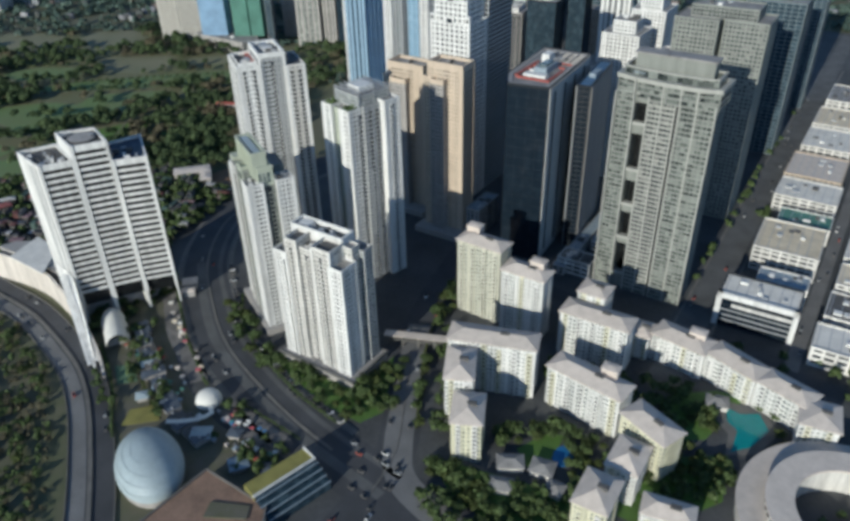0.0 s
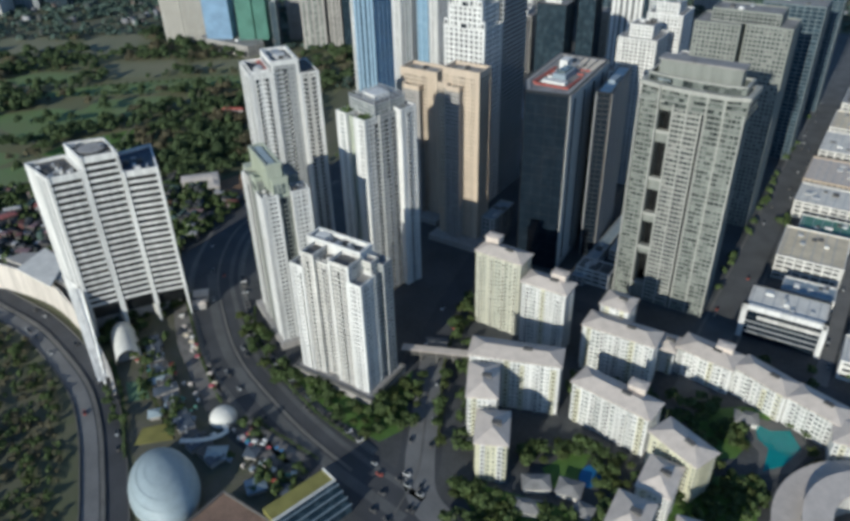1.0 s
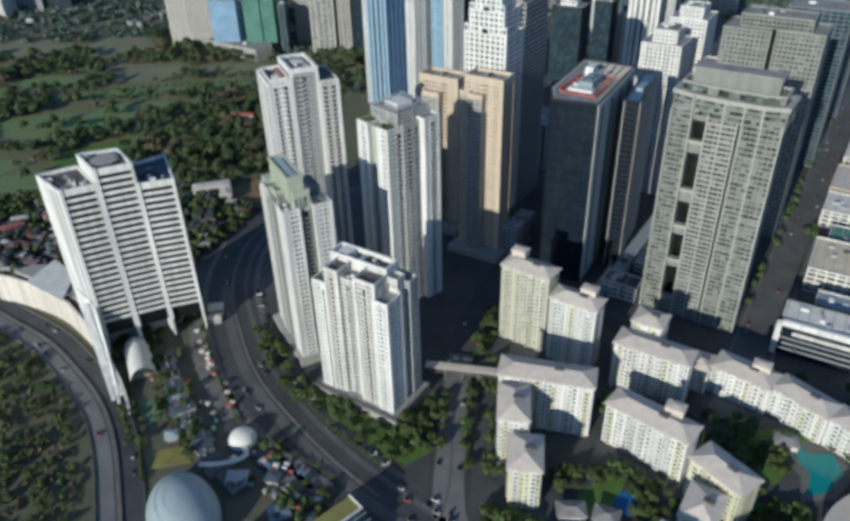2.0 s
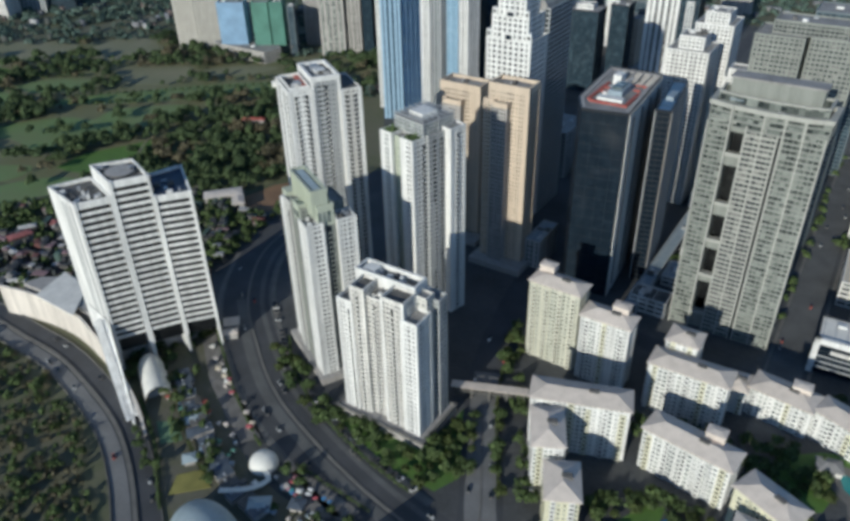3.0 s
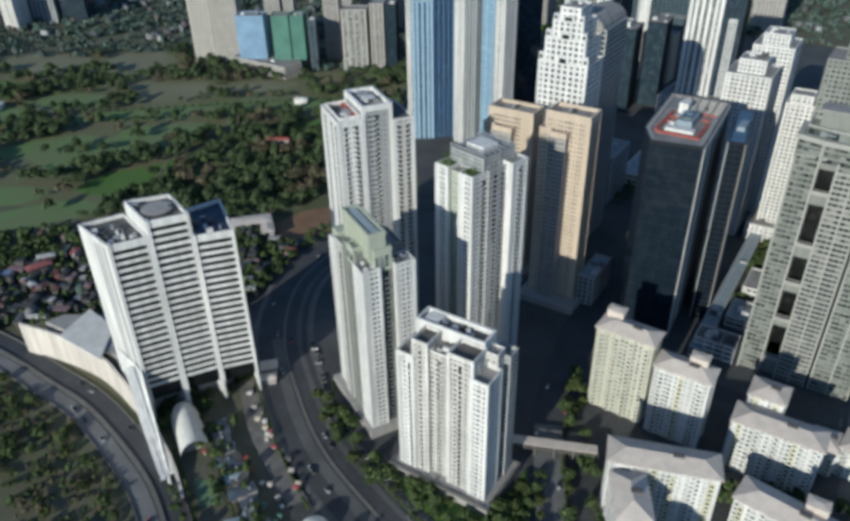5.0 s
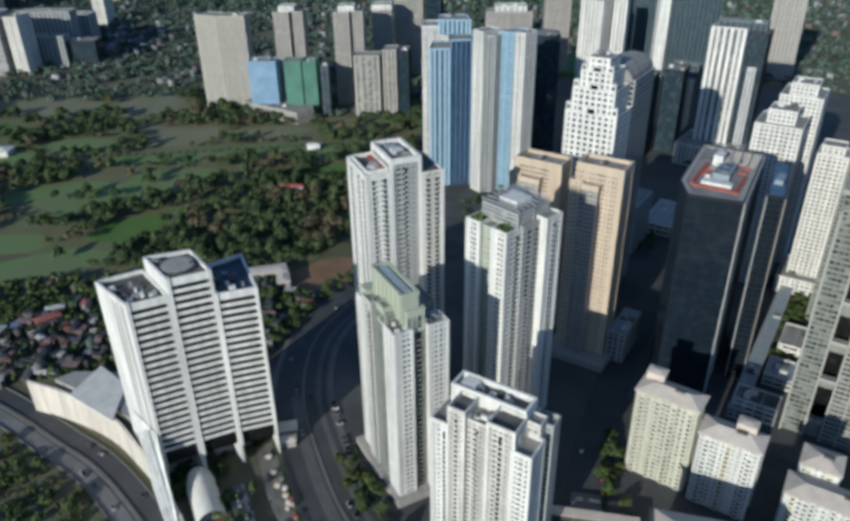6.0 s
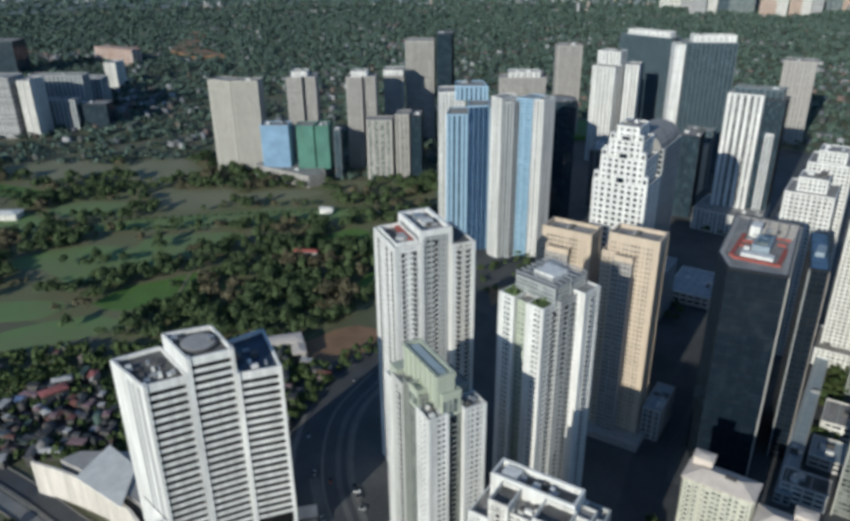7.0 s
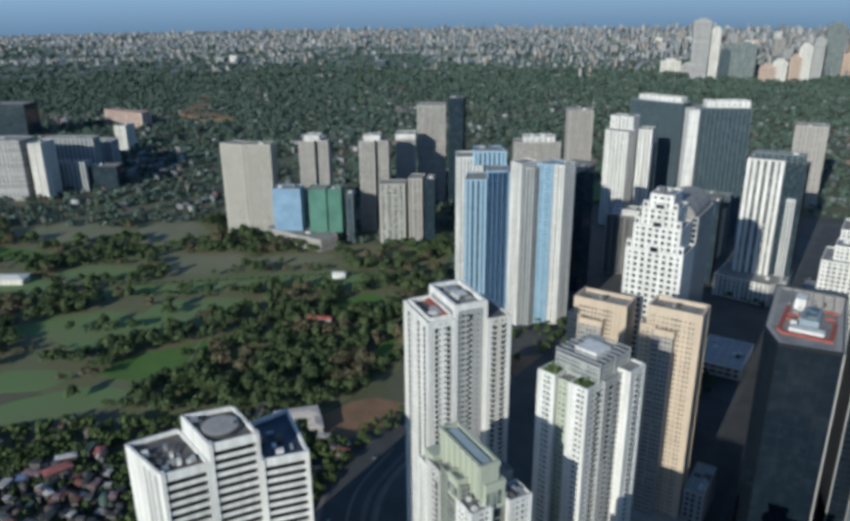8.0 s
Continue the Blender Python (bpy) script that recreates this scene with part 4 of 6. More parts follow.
TIER = Style(M_WHITE, M_GLASSDARK, 4.2, 0.45, 4.6, 0.5)
STEP = Style(M_WHITE, M_GLASS, 3.4, 0.5, 3.6, 0.45)
b = tower("office_tower", "white stepped tower with tapering setbacks", "tower", "", [(span(-342, -304, 528, 558), 0, 160, TIER), (span(-338.5, -307.5, 530, 558), 160, 177, TIER), (span(-334.5, -311.5, 532.5, 558), 177, 189, TIER), (span(-330.5, -315.5, 535, 556), 189, 198, TIER)])
for x0, y0, z, h in ((-342, 528, 160, 7), (-338.5, 530, 177, 6), (-334.5, 532.5, 189, 5)):
    for x in (x0 + 1.9, -646 - x0 - 1.9):
        part("roof_cabin", Mesh().box((x, y0 + 1.9, z), (3.8, 3.8, h)), M_WHITE, b)
        part("cabin_window", Mesh().box((x, y0 - 0.1, z + h * 0.35), (2.0, 0.3, h * 0.4)), M_GLASSDARK, b)
    part("gable", Mesh().box((-323, y0 + 0.8, z), (9, 2.2, h * 0.8)), M_WHITE, b)
    part("gable_window", Mesh().box((-323, y0 - 0.4, z + 1), (5.5, 0.4, h * 0.5)), M_GLASSDARK, b)
t = tower("office_tower", "grey slab tower with curved metal roof", "tower", "", [(span(-337, -304, 560, 604), 0, 179, Style(M_GREYPANEL, M_GLASSDARK, 3.8, 0.3, 4, 0.2))])
m = Mesh()
for i in range(11):
    x, z = -320.5 - 15 * math.cos(math.pi * i / 10), 179 + 11 * math.sin(math.pi * i / 10)
    m.v += [(x, 558, z), (x, 606, z)]
for i in range(10):
    m.f.append((2 * i, 2 * i + 2, 2 * i + 3, 2 * i + 1))
m.f += [tuple(range(0, 22, 2))[::-1], tuple(range(1, 22, 2))]
part("vault_roof", m, M_ROOF, t)
tower("apartment_tower", "white apartment tower with stepped rooftop", "tower", "white towers", [(span(-231, -197, 640, 676), 0, 138, STEP), (span(-224, -204, 648, 668), 138, 148, STEP)])
tower("apartment_tower", "white apartment tower on a low podium", "tower", "white towers", [(span(-184, -162, 652, 676), 0, 118, STEP), (span(-182, -166, 656, 672), 118, 124, STEP), (span(-190, -160, 640, 682), 0, 14, STEP)])
tower("apartment_tower", "white apartment tower with stepped rooftop", "tower", "white towers", [(span(-224, -192, 694, 730), 0, 148, STEP), (span(-218, -198, 700, 722), 148, 157, STEP)])
tower("apartment_tower", "grey-green apartment slab behind a matching one", "tower", "apartment towers", [(span(-160, -126, 606, 640), 0, 168, Style(M_OLIVE, M_GLASS, 3.4, 0.5, 3.4, 0.4)), (span(-123, -90, 612, 645), 0, 168, Style(M_OLIVE, M_GLASS, 3.4, 0.5, 3.4, 0.4)), (span(-150, -100, 615, 640), 168, 177, OLIVE)])
tower("office_tower", "blue-grey glass office tower", "tower", "office towers", [(span(-140, -86, 775, 815), 0, 150, TEAL)])
tower("office_tower", "pale glass office tower at the avenue", "tower", "office towers", [(span(-120, -84, 930, 960), 0, 150, TEAL)])
tower("office_tower", "dark green glass mid-rise with white roof plant", "office building", "dark mid-rises", [(rect(-402, 896, 38, 34, 4), 0, 98, NAVY), (rect(-404, 898, 20, 16, 4), 98, 103, STEP)])
tower("office_tower", "slim dark glass mid-rise", "office building", "dark mid-rises", [(rect(-370, 932, 22, 30, 4), 0, 100, NAVY)])
tower("office_tower", "dark banded mid-rise with a pale roof frame", "office building", "dark mid-rises", [(rect(-462, 912, 44, 34, 10), 0, 74, Style(M_STONE, M_GLASSDARK, 3.6, 0.25, 8, 0.1)), (rect(-462, 912, 30, 22, 10), 74, 79, STEP)])
tower("office_tower", "grey banded mid-rise beside the street", "office building", "dark mid-rises", [(rect(-330, 660, 36, 44, 0), 0, 46, Style(M_GREYPANEL, M_GLASSDARK, 3.8, 0.3, 6, 0.2))])
tower("office_tower", "dark glass mid-rise beside the avenue", "office building", "dark mid-rises", [(rect(-235, 790, 34, 60, 0), 0, 60, NAVY)])

# ---- low apartment blocks with hipped roofs ----
LOWWHITE = Style(M_WHITE, M_GLASSGREEN, 3.1, 0.42, 2.8, 0.40, balcony=0.35)
LOWYELLOW = Style(M_YELLOW, M_GLASSGREEN, 3.1, 0.44, 2.8, 0.42, balcony=0.3)


def low_block(x, y, w, d, rot, z, st, seed, hip=3.6, trim_wall=None):
    """A mid-rise block: bands and piers, projecting bays on the long fronts, hipped sheet roof with a vent hatch."""
    b = thing("apartment_block", x, y, "mid-rise pale apartment block under a grey hipped roof", "apartment block", "hipped apartment blocks")
    poly = rect(x, y, w - 2.4, d - 2.4, rot)
    section(b, poly, 0, z, st, True, top=False)
    rnd = random.Random(seed)
    f = local(x, y, rot)
    n = max(2, int(w / 8.5))
    for i in range(n):
        c = -w / 2 + w * (i + 0.5) / n
        bw = rnd.uniform(2.4, 3.4)
        top = z - rnd.choice((0.3, 0.3, 3.4))
        for s, e in ((-d / 2 + 0.1, -d / 2 + 1.3), (d / 2 - 1.3, d / 2 - 0.1)):
            bay = part("bay", Mesh().prism(f(c - bw / 2, c + bw / 2, s, e), 0, top), trim_wall or rnd.choice((M_WHITE, M_YELLOW)), b)
            m = Mesh()
            k = int(top / 3.1)
            lo, hi = (s - 0.12, s - 0.02) if s < 0 else (e + 0.02, e + 0.12)
            for j in range(k):
                m.prism(f(c - bw * 0.32, c + bw * 0.32, lo, hi), j * 3.1 + 1.1, j * 3.1 + 2.5)
            tagged(part("window_column", m, M_GLASS, bay), kind="stuff")
    part("roof", Mesh().hip(poly, z, hip, 1.6), M_TILE, b)
    hatch = (x + math.cos(radians(rot)) * w * 0.12, y + math.sin(radians(rot)) * w * 0.12, z + hip - 1.6)
    part("roof_hatch", Mesh().box(hatch, (5.5, 3.0, 2.0), rot), M_ROOFDARK, b)
    return b


low_block(-207, 384, 36, 17, -2, 59, Style(M_DULLYELLOW, M_GLASSGREEN, 3.1, 0.46, 2.8, 0.46, balcony=0.3), 1, trim_wall=M_DULLYELLOW)
low_block(-171.5, 380, 33, 17, 0, 49, LOWWHITE, 2)
low_block(-163, 318, 56, 18, 18.5, 38, LOWWHITE, 3)
low_block(-118, 376, 47, 18, 1, 35, LOWWHITE, 4)
low_block(-102, 325, 50, 18, -8.5, 29, LOWWHITE, 5)
low_block(-58.7, 307.8, 32, 18, -23.5, 28, LOWYELLOW, 6)
low_block(-62.3, 283.2, 18, 25, 0, 23, LOWWHITE, 7, 5)
low_block(-149.5, 263.4, 18.5, 26, 25, 29, LOWYELLOW, 8, 4.5)
low_block(-169.3, 288.3, 18, 30, 26.5, 35, LOWWHITE, 9, 4.5)
low_block(-128, 396, 20, 18, 0, 40, LOWWHITE, 10)
low_block(-66.6, 248.7, 19, 25, 2, 27, LOWYELLOW, 11, 5)
low_block(-34.2, 262.2, 26, 14, 10, 20, LOWWHITE, 12)
low_block(-68, 401.4, 37, 19, -8, 20, LOWWHITE, 13)
low_block(-32.7, 395.9, 36, 18, -21, 20, LOWWHITE, 14)
low_block(-1.5, 386, 32, 18, -18, 20, LOWWHITE, 15)
low_block(18, 373, 22, 24, 8, 19, LOWWHITE, 16)
low_block(-93.7, 399, 14, 18, 4, 18, LOWWHITE, 17)
for x, y, z in ((-218, 391, 62), (-166, 386, 52), (-92, 332, 31.5), (-60, 405, 22.5)):
    tagged(part("roof_cabin", Mesh().box((x, y, z - 1.0), (10, 7, 4.2)).hip(rect(x, y, 10, 7), z + 3.2, 1.2, 0.4), M_TILE), "small grey lift cabin on a hipped roof", "roof cabin", "roof cabins")

# ---- flat-roofed blocks along the avenue ----
SHOP = Style(M_CREAM, M_GLASSDARK, 4.2, 0.5, 7, 0.25)


def shop(x, y, w, d, rot, z, roof, st=SHOP, seed=0, label="low commercial building with a pale sheet roof"):
    b = thing("commercial_building", x, y, label, "commercial building", "low commercial buildings")
    poly = rect(x, y, w, d, rot)
    section(b, poly, 0, z, st, y < 600, roof=roof)
    units(b, poly, z, 5, seed, (2, 6), (0.8, 2))
    for k in range(int(w / 7)):
        p = local(x, y, rot)(-w / 2 + 2 + k * 7, -w / 2 + 2.5 + k * 7, -d / 2 + 1, d / 2 - 1)
        part("roof_seam", Mesh().prism(p, z + 0.1, z + 0.3), M_METAL, b)
    return b


b = shop(-35.6, 472, 50, 28, 2, 25, M_PALEROOF, Style(M_DARKFRAME, M_GLASSDARK, 4.2, 0.16, 9, 0.03), 1, "white-framed office building with dark ribbon windows")
f = local(-35.6, 472, 2)
part("front_frame", Mesh().prism(f(-26.5, -23, -16, -13), 0, 27).prism(f(23, 26.5, -16, -13), 0, 27).prism(f(-26.5, 26.5, -16, -13), 23, 27), M_WHITE, b)
part("front_band", Mesh().prism(f(-16, 23, -15.6, -14), 17, 19.2), M_CREAM, b)
for z in (4.5, 8.7, 12.9):
    part("front_sill", Mesh().prism(f(-23, 23, -14.9, -13.9), z, z + 0.7), M_GREYPANEL, b)
shop(-27, 508, 34, 18, 2, 19, M_BLUESHEET, SHOP, 2)
shop(-33.5, 569, 46, 50, 2, 20, M_CREAMROOF, SHOP, 3)
shop(-30, 620, 40, 26, 2, 14, M_GREENNET, SHOP, 4)
shop(-36, 672, 50, 40, 0, 16, M_PALEROOF, SHOP, 5)
shop(-38, 731, 48, 56, 0, 15, M_TILE, Style(M_BEIGE, M_GLASS, 4, 0.5, 5, 0.3), 6)
shop(-38, 805, 44, 56, 0, 16, M_PALEROOF, SHOP, 7)
shop(-42, 872, 36, 56, 0, 16, M_CREAMROOF, Style(M_CREAM, M_GLASS, 4, 0.5, 5, 0.3), 8)
shop(-40, 950, 36, 60, 0, 18, M_ROOF, SHOP, 9)
shop(22, 458, 38, 30, 2, 14, M_PALEROOF, SHOP, 10)
shop(24, 503, 38, 34, 0, 12, M_ROOFDARK, SHOP, 11)
shop(28, 545, 44, 32, 0, 14, M_CREAMROOF, SHOP, 12)
shop(28, 600, 44, 54, 0, 13, M_PALEROOF, SHOP, 13)
shop(30, 670, 46, 60, 0, 15, M_TILE, SHOP, 14)
shop(30, 750, 46, 70, 0, 14, M_PALEROOF, SHOP, 15)
shop(-162, 516, 20, 24, 0, 8, M_BLUESHEET, SHOP, 17, "low blue-grey roofed pavilion between towers")
shop(-170, 470, 26, 16, 0, 12, M_ROOFDARK, SHOP, 18, "dark podium building beside the tower")
shop(-180, 552, 9, 190, 0, 7, M_BLUESHEET, Style(M_GREYPANEL, M_GLASSBLUE, 3.5, 0.3, 5, 0.2), 19, "long covered walkway with a blue-grey roof")
shop(-268, 492, 12, 34, 0, 24, M_BLUESHEET, Style(M_GREYPANEL, M_GLASSBLUE, 3.8, 0.3, 4, 0.3), 20, "small grey block beside the beige tower")
shop(-300, 720, 40, 60, 0, 10, M_BLUESHEET, SHOP, 21, "low hall with a mottled blue roof")
shop(-150, 560, 40, 30, 0, 10, M_ROOF, SHOP, 22)

# ---- ring-shaped building, pools, footbridge ----
b = thing("ring_building", 46, 310, "pale ring-shaped building round a planted court", "building")


def annulus(r0, r1, z0, z1, n=56):
    po = [(46 + r1 * math.cos(2 * math.pi * i / n), 310 + r1 * math.sin(2 * math.pi * i / n)) for i in range(n)]
    pi = [(46 + r0 * math.cos(2 * math.pi * i / n), 310 + r0 * math.sin(2 * math.pi * i / n)) for i in range(n)]
    return Mesh().ring(po, pi, z0, z1)


part("outer_wing", annulus(42, 55, 0, 10), M_CREAM, b)
part("outer_roof", annulus(41, 56.5, 10, 11), M_TILE, b)
part("upper_wing", annulus(31, 42.5, 0, 16), M_CREAM, b)
part("upper_roof", annulus(29.5, 43.5, 16, 17.2), M_TILE, b)
for i in range(56):
    a = 2 * math.pi * i / 56
    part("window", Mesh().box((46 + 42.6 * math.cos(a), 310 + 42.6 * math.sin(a), 12), (0.5, 2.6, 2.4), math.degrees(a)), M_GLASS, b)
tagged(part("swimming_pool", Mesh().prism([(-19, 338), (-10, 348), (-4, 366), (-12, 378), (-22, 372), (-31, 374), (-27, 362), (-20, 357)], -0.5, 0.35), M_POOL), "turquoise free-form swimming pool in the garden", "pool")
tagged(part("pool_deck", Mesh().prism([(-21, 334), (-6, 344), (1, 366), (-10, 383), (-36, 378), (-33, 360), (-24, 352)], -0.2, 0.25), M_PAVE), "paved deck round the turquoise pool", "deck")
tagged(part("swimming_pool", Mesh().prism([(-98.5 + 6 * math.cos(i * 0.449), 285 + 9 * math.sin(i * 0.449)) for i in range(14)], -0.2, 0.3), M_POOLBLUE), "small blue oval swimming pool in the garden", "pool")
for x, y, w, d, r in ((-121, 262, 14, 9, 30), (-104, 268, 12, 10, 10), (-118, 245, 13, 8, 20), (-36, 372, 12, 9, 15), (-92, 258, 9, 8, 0)):
    h = thing("garden_pavilion", x, y, "small grey-roofed garden pavilion among trees", "pavilion", "garden pavilions")
    part("body", Mesh().box((x, y, 0), (w, d, 4), r), M_CREAM, h)
    part("roof", Mesh().hip(rect(x, y, w, d, r), 4, 2.4, 1), M_ROOF, h)
b = thing("footbridge", -224, 324, "pale covered footbridge across the street", "footbridge")
f = local(-245, 316, 21.5)
part("deck", Mesh().prism(f(0, 46, -2.6, 2.6), 5, 5.6), M_PAVE, b)
part("canopy", Mesh().prism(f(-1, 47, -3.2, 3.2), 8.4, 8.9), M_TILE, b)
for u in (1, 12, 23, 34, 45):
    part("column", Mesh().prism(f(u - 0.5, u + 0.5, -2.4, -1.6), 0, 8.4), M_PAVE, b)
    part("column", Mesh().prism(f(u - 0.5, u + 0.5, 1.6, 2.4), 0, 8.4), M_PAVE, b)

# ---- curved podium of the slatted block ----
b = thing("podium", -480, 228, "white curved podium wall sweeping down beside the access road", "podium")
line = curve([(-574, 217), (-540, 224), (-505, 226), (-470, 220), (-436, 211), (-405, 199), (-383, 187)], 5)
m = Mesh()
n = len(line)
for i, q in enumerate(line):
    s = i / (n - 1)
    h = 24.5 - 5 * s if s < 0.42 else 22.4 * (1 - ((s - 0.42) / 0.6)) ** 1.1 + 1.2
    d = (line[min(i + 1, n - 1)] - line[max(i - 1, 0)]).normalized()
    nrm = Vector((-d.y, d.x)) * 1.6
    m.v += [(q.x, q.y, 0), (q.x, q.y, h), (q.x + nrm.x, q.y + nrm.y, h), (q.x + nrm.x, q.y + nrm.y, 0)]
for i in range(n - 1):
    k = 4 * i
    m.f += [(k + j, k + 4 + j, k + 4 + (j + 1) % 4, k + (j + 1) % 4) for j in range(4)]
m.f += [(0, 1, 2, 3), (4 * n - 1, 4 * n - 2, 4 * n - 3, 4 * n - 4)]
part("curved_wall", m, M_WARMWALL, b)
part("hall", Mesh().prism([(-560, 228), (-505, 232), (-484, 230), (-482, 245), (-520, 262), (-556, 240)], 0, 25), M_STONE, b)
part("hall_roof", Mesh().prism(offset([(-535, 223), (-492, 222), (-513, 248), (-544, 252)], 0.5), 25.2, 26.4), M_PALEROOF, b)
# sloping flare of the side wall
m = Mesh()
for i in range(19):
    s = i / 18
    p = Vector((-444, 219.4)) + Vector((0.86, -0.51)) * (58 * s)
    q = Vector((-472, 224.6)) + Vector((0.86, -0.40)) * (86 * s)
    z = 1.5 + 40 * (1 - s) ** 2.0
    m.v += [(q.x, q.y, 0), (q.x, q.y, z), (p.x, p.y, z), (p.x, p.y, 0)]
for i in range(18):
    a = 4 * i
    m.f += [(a + (j + 1) % 4, a + 4 + (j + 1) % 4, a + 4 + j, a + j) for j in range(4)]
m.f += [(0, 1, 2, 3), (75, 74, 73, 72)]
part("flared_wall", m, M_WHITE, b)
for k, (o, w) in enumerate(((0.0, 2.4), (2.5, 2.4), (5.0, 2.4))):
    m = Mesh()
    d = Vector((0.86, -0.51))
    nrm = Vector((0.51, 0.86))
    base = Vector((-446, 221)) + nrm * (o - 9)
    for i in range(15):
        s = i / 14
        z = 2.2 + (40 + 1.2 * (k % 2)) * (1 - s) ** 2.0
        p = base + d * (56 * s * (1 - 0.02 * k)) + nrm * (4 * s)
        q = p + nrm * w
        m.v += [(p.x, p.y, 0), (p.x, p.y, z), (q.x, q.y, z), (q.x, q.y, 0)]
    for i in range(14):
        a = 4 * i
        m.f += [(a + j, a + 4 + j, a + 4 + (j + 1) % 4, a + (j + 1) % 4) for j in range(4)]
    part("flared_fin", m, M_WHITE, b)

# ---- market strip between the roads ----
b = thing("vaulted_hall", -416, 223, "white barrel-vaulted hall with a rounded end", "hall")
m = Mesh()
ax, cr = Vector((0.86, -0.51)), Vector((0.51, 0.86))
for i in range(13):
    s = i / 12
    c = Vector((-439, 236)) + ax * (46 * s)
    r = 8.6 * min(1, math.sqrt(max(0.02, 1 - (1 - min(1, s / 0.35)) ** 2)))
    for j in range(13):
        a = math.pi * j / 12
        p = c + cr * (r * math.cos(a))
        m.v.append((p.x, p.y, 1 + r * 1.25 * math.sin(a)))
for i in range(12):
    for j in range(12):
        m.f.append((i * 13 + j, i * 13 + 13 + j, i * 13 + 14 + j, i * 13 + j + 1))
part("vault", m, M_WHITESHEET, b, smooth=True)
part("back_wall", Mesh().prism([tuple(Vector((-439, 236)) + ax * 40 + cr * a + ax * e) for a, e in ((-7, 0), (-7, 0.6), (7, 0.6), (7, 0))][::-1], 0, 6), M_STONE, b)


def dome(b, name, cx, cy, ra, rb, h, rot, z, material, rings=8, seg=36, ribs=0):
    m = Mesh()
    c, s = math.cos(radians(rot)), math.sin(radians(rot))
    for i in range(rings + 1):
        a = math.pi / 2 * i / rings
        for j in range(seg):
            t = 2 * math.pi * j / seg
            u, v = ra * math.cos(a) * math.cos(t), rb * math.cos(a) * math.sin(t)
            m.v.append((cx + c * u - s * v, cy + s * u + c * v, z + h * math.sin(a)))
    for i in range(rings):
        m.f += [(i * seg + j, i * seg + (j + 1) % seg, i * seg + seg + (j + 1) % seg, i * seg + seg + j) for j in range(seg)]
    part(name, m, material, b, smooth=True)


b = thing("egg_dome", -291, 151, "large pale blue-grey egg-shaped dome on a base", "dome")
part("base_ring", Mesh().prism([(-291 + 27.5 * math.cos(i * 0.2094) * 0.883 + 17.5 * math.sin(i * 0.2094) * 0.47, 151 - 27.5 * math.cos(i * 0.2094) * 0.47 + 17.5 * math.sin(i * 0.2094) * 0.883) for i in range(30)], 0, 6), M_STONE, b)
dome(b, "shell", -291, 151, 28.5, 18.5, 15, -28, 5, M_DISC)
for a0 in (0.25, 0.55, 0.85, 1.15):
    m = Mesh()
    c, w = math.cos(radians(-28)), math.sin(radians(-28))
    for da in (-0.012, 0.012):
        for j in range(48):
            t = 2 * math.pi * j / 48
            u, v = 28.7 * math.cos(a0 + da) * math.cos(t), 18.7 * math.cos(a0 + da) * math.sin(t)
            m.v.append((-291 + c * u - w * v, 151 + w * u + c * v, 5.15 + 15 * math.sin(a0 + da)))
    m.f += [(j, (j + 1) % 48, 48 + (j + 1) % 48, 48 + j) for j in range(48)]
    part("ridge", m, M_DISC, b)
b = thing("white_dome", -306, 208.5, "small white dome beside a curved canopy", "dome")
dome(b, "shell", -306, 208.5, 8.4, 8.4, 7.5, 0, 1.5, M_WHITESHEET)
part("drum", Mesh().tube(-306, 208.5, 0, 1.6, 8.2, 8.4, 28), M_STONE, b)
tagged(ribbon("canopy", [(-300, 203), (-294, 200), (-297, 192), (-303, 186), (-312, 180)], -1.6, 1.6, 4.2, M_WHITESHEET, "", 0.5), "curved white canopy over a walkway", "canopy")
M_SLATE = mat("dark_slate_sheet", (0.09, 0.11, 0.14), rough=0.5, vary=0.1)
for i, (x, y, w, d, r) in enumerate(((-398, 233, 10, 8, 58), (-386, 225, 8, 7, 50), (-377, 218, 9, 9, 55), (-366, 211, 11, 8, 50), (-357, 204, 10, 8, 55), (-341, 199, 9, 8, 40), (-326, 193, 11, 9, 45), (-287, 185, 12, 10, 35), (-270, 196, 8, 7, 20), (-251, 180, 11, 10, 55), (-236, 186, 9, 8, 30), (-344, 188, 8, 7, 50))):
    h = thing("pavilion", x, y, "market pavilion with a sloped blue-grey roof", "pavilion", "market pavilions")
    part("body", Mesh().box((x, y, 0), (w - 1.5, d - 1.5, 3.2), r), M_STONE, h)
    part("roof", Mesh().hip(rect(x, y, w, d, r), 3.2, 1.6, 0.3), (M_SLATE, M_BLUESHEET, M_SLATE, M_DISC)[i % 4], h)
rnd = random.Random(5)
for i in range(46):
    s = rnd.random()
    x, y = -400 + 180 * s + rnd.uniform(-8, 8), 222 - 62 * s + 28 * s * s + rnd.uniform(-9, 12)
    if (x + 291) ** 2 / 1100 + (y - 151) ** 2 / 700 < 1 or (x + 306) ** 2 + (y - 208) ** 2 < 110:
        continue
    h = thing("market_stall", x, y, "small market stall under a coloured awning", "stall", "market stalls")
    w = rnd.uniform(2, 4.5)
    part("awning", Mesh().hip(rect(x, y, w, w * 0.8, rnd.uniform(0, 90)), 2.4, 0.9, 0.1), rnd.choice((M_RED, M_BLUESHEET, M_WHITESHEET, M_ROOFDARK, M_TILE, M_GREENNET)), h)
    part("counter", Mesh().box((x, y, 0), (w * 0.7, w * 0.5, 2.4)), M_STONE, h)
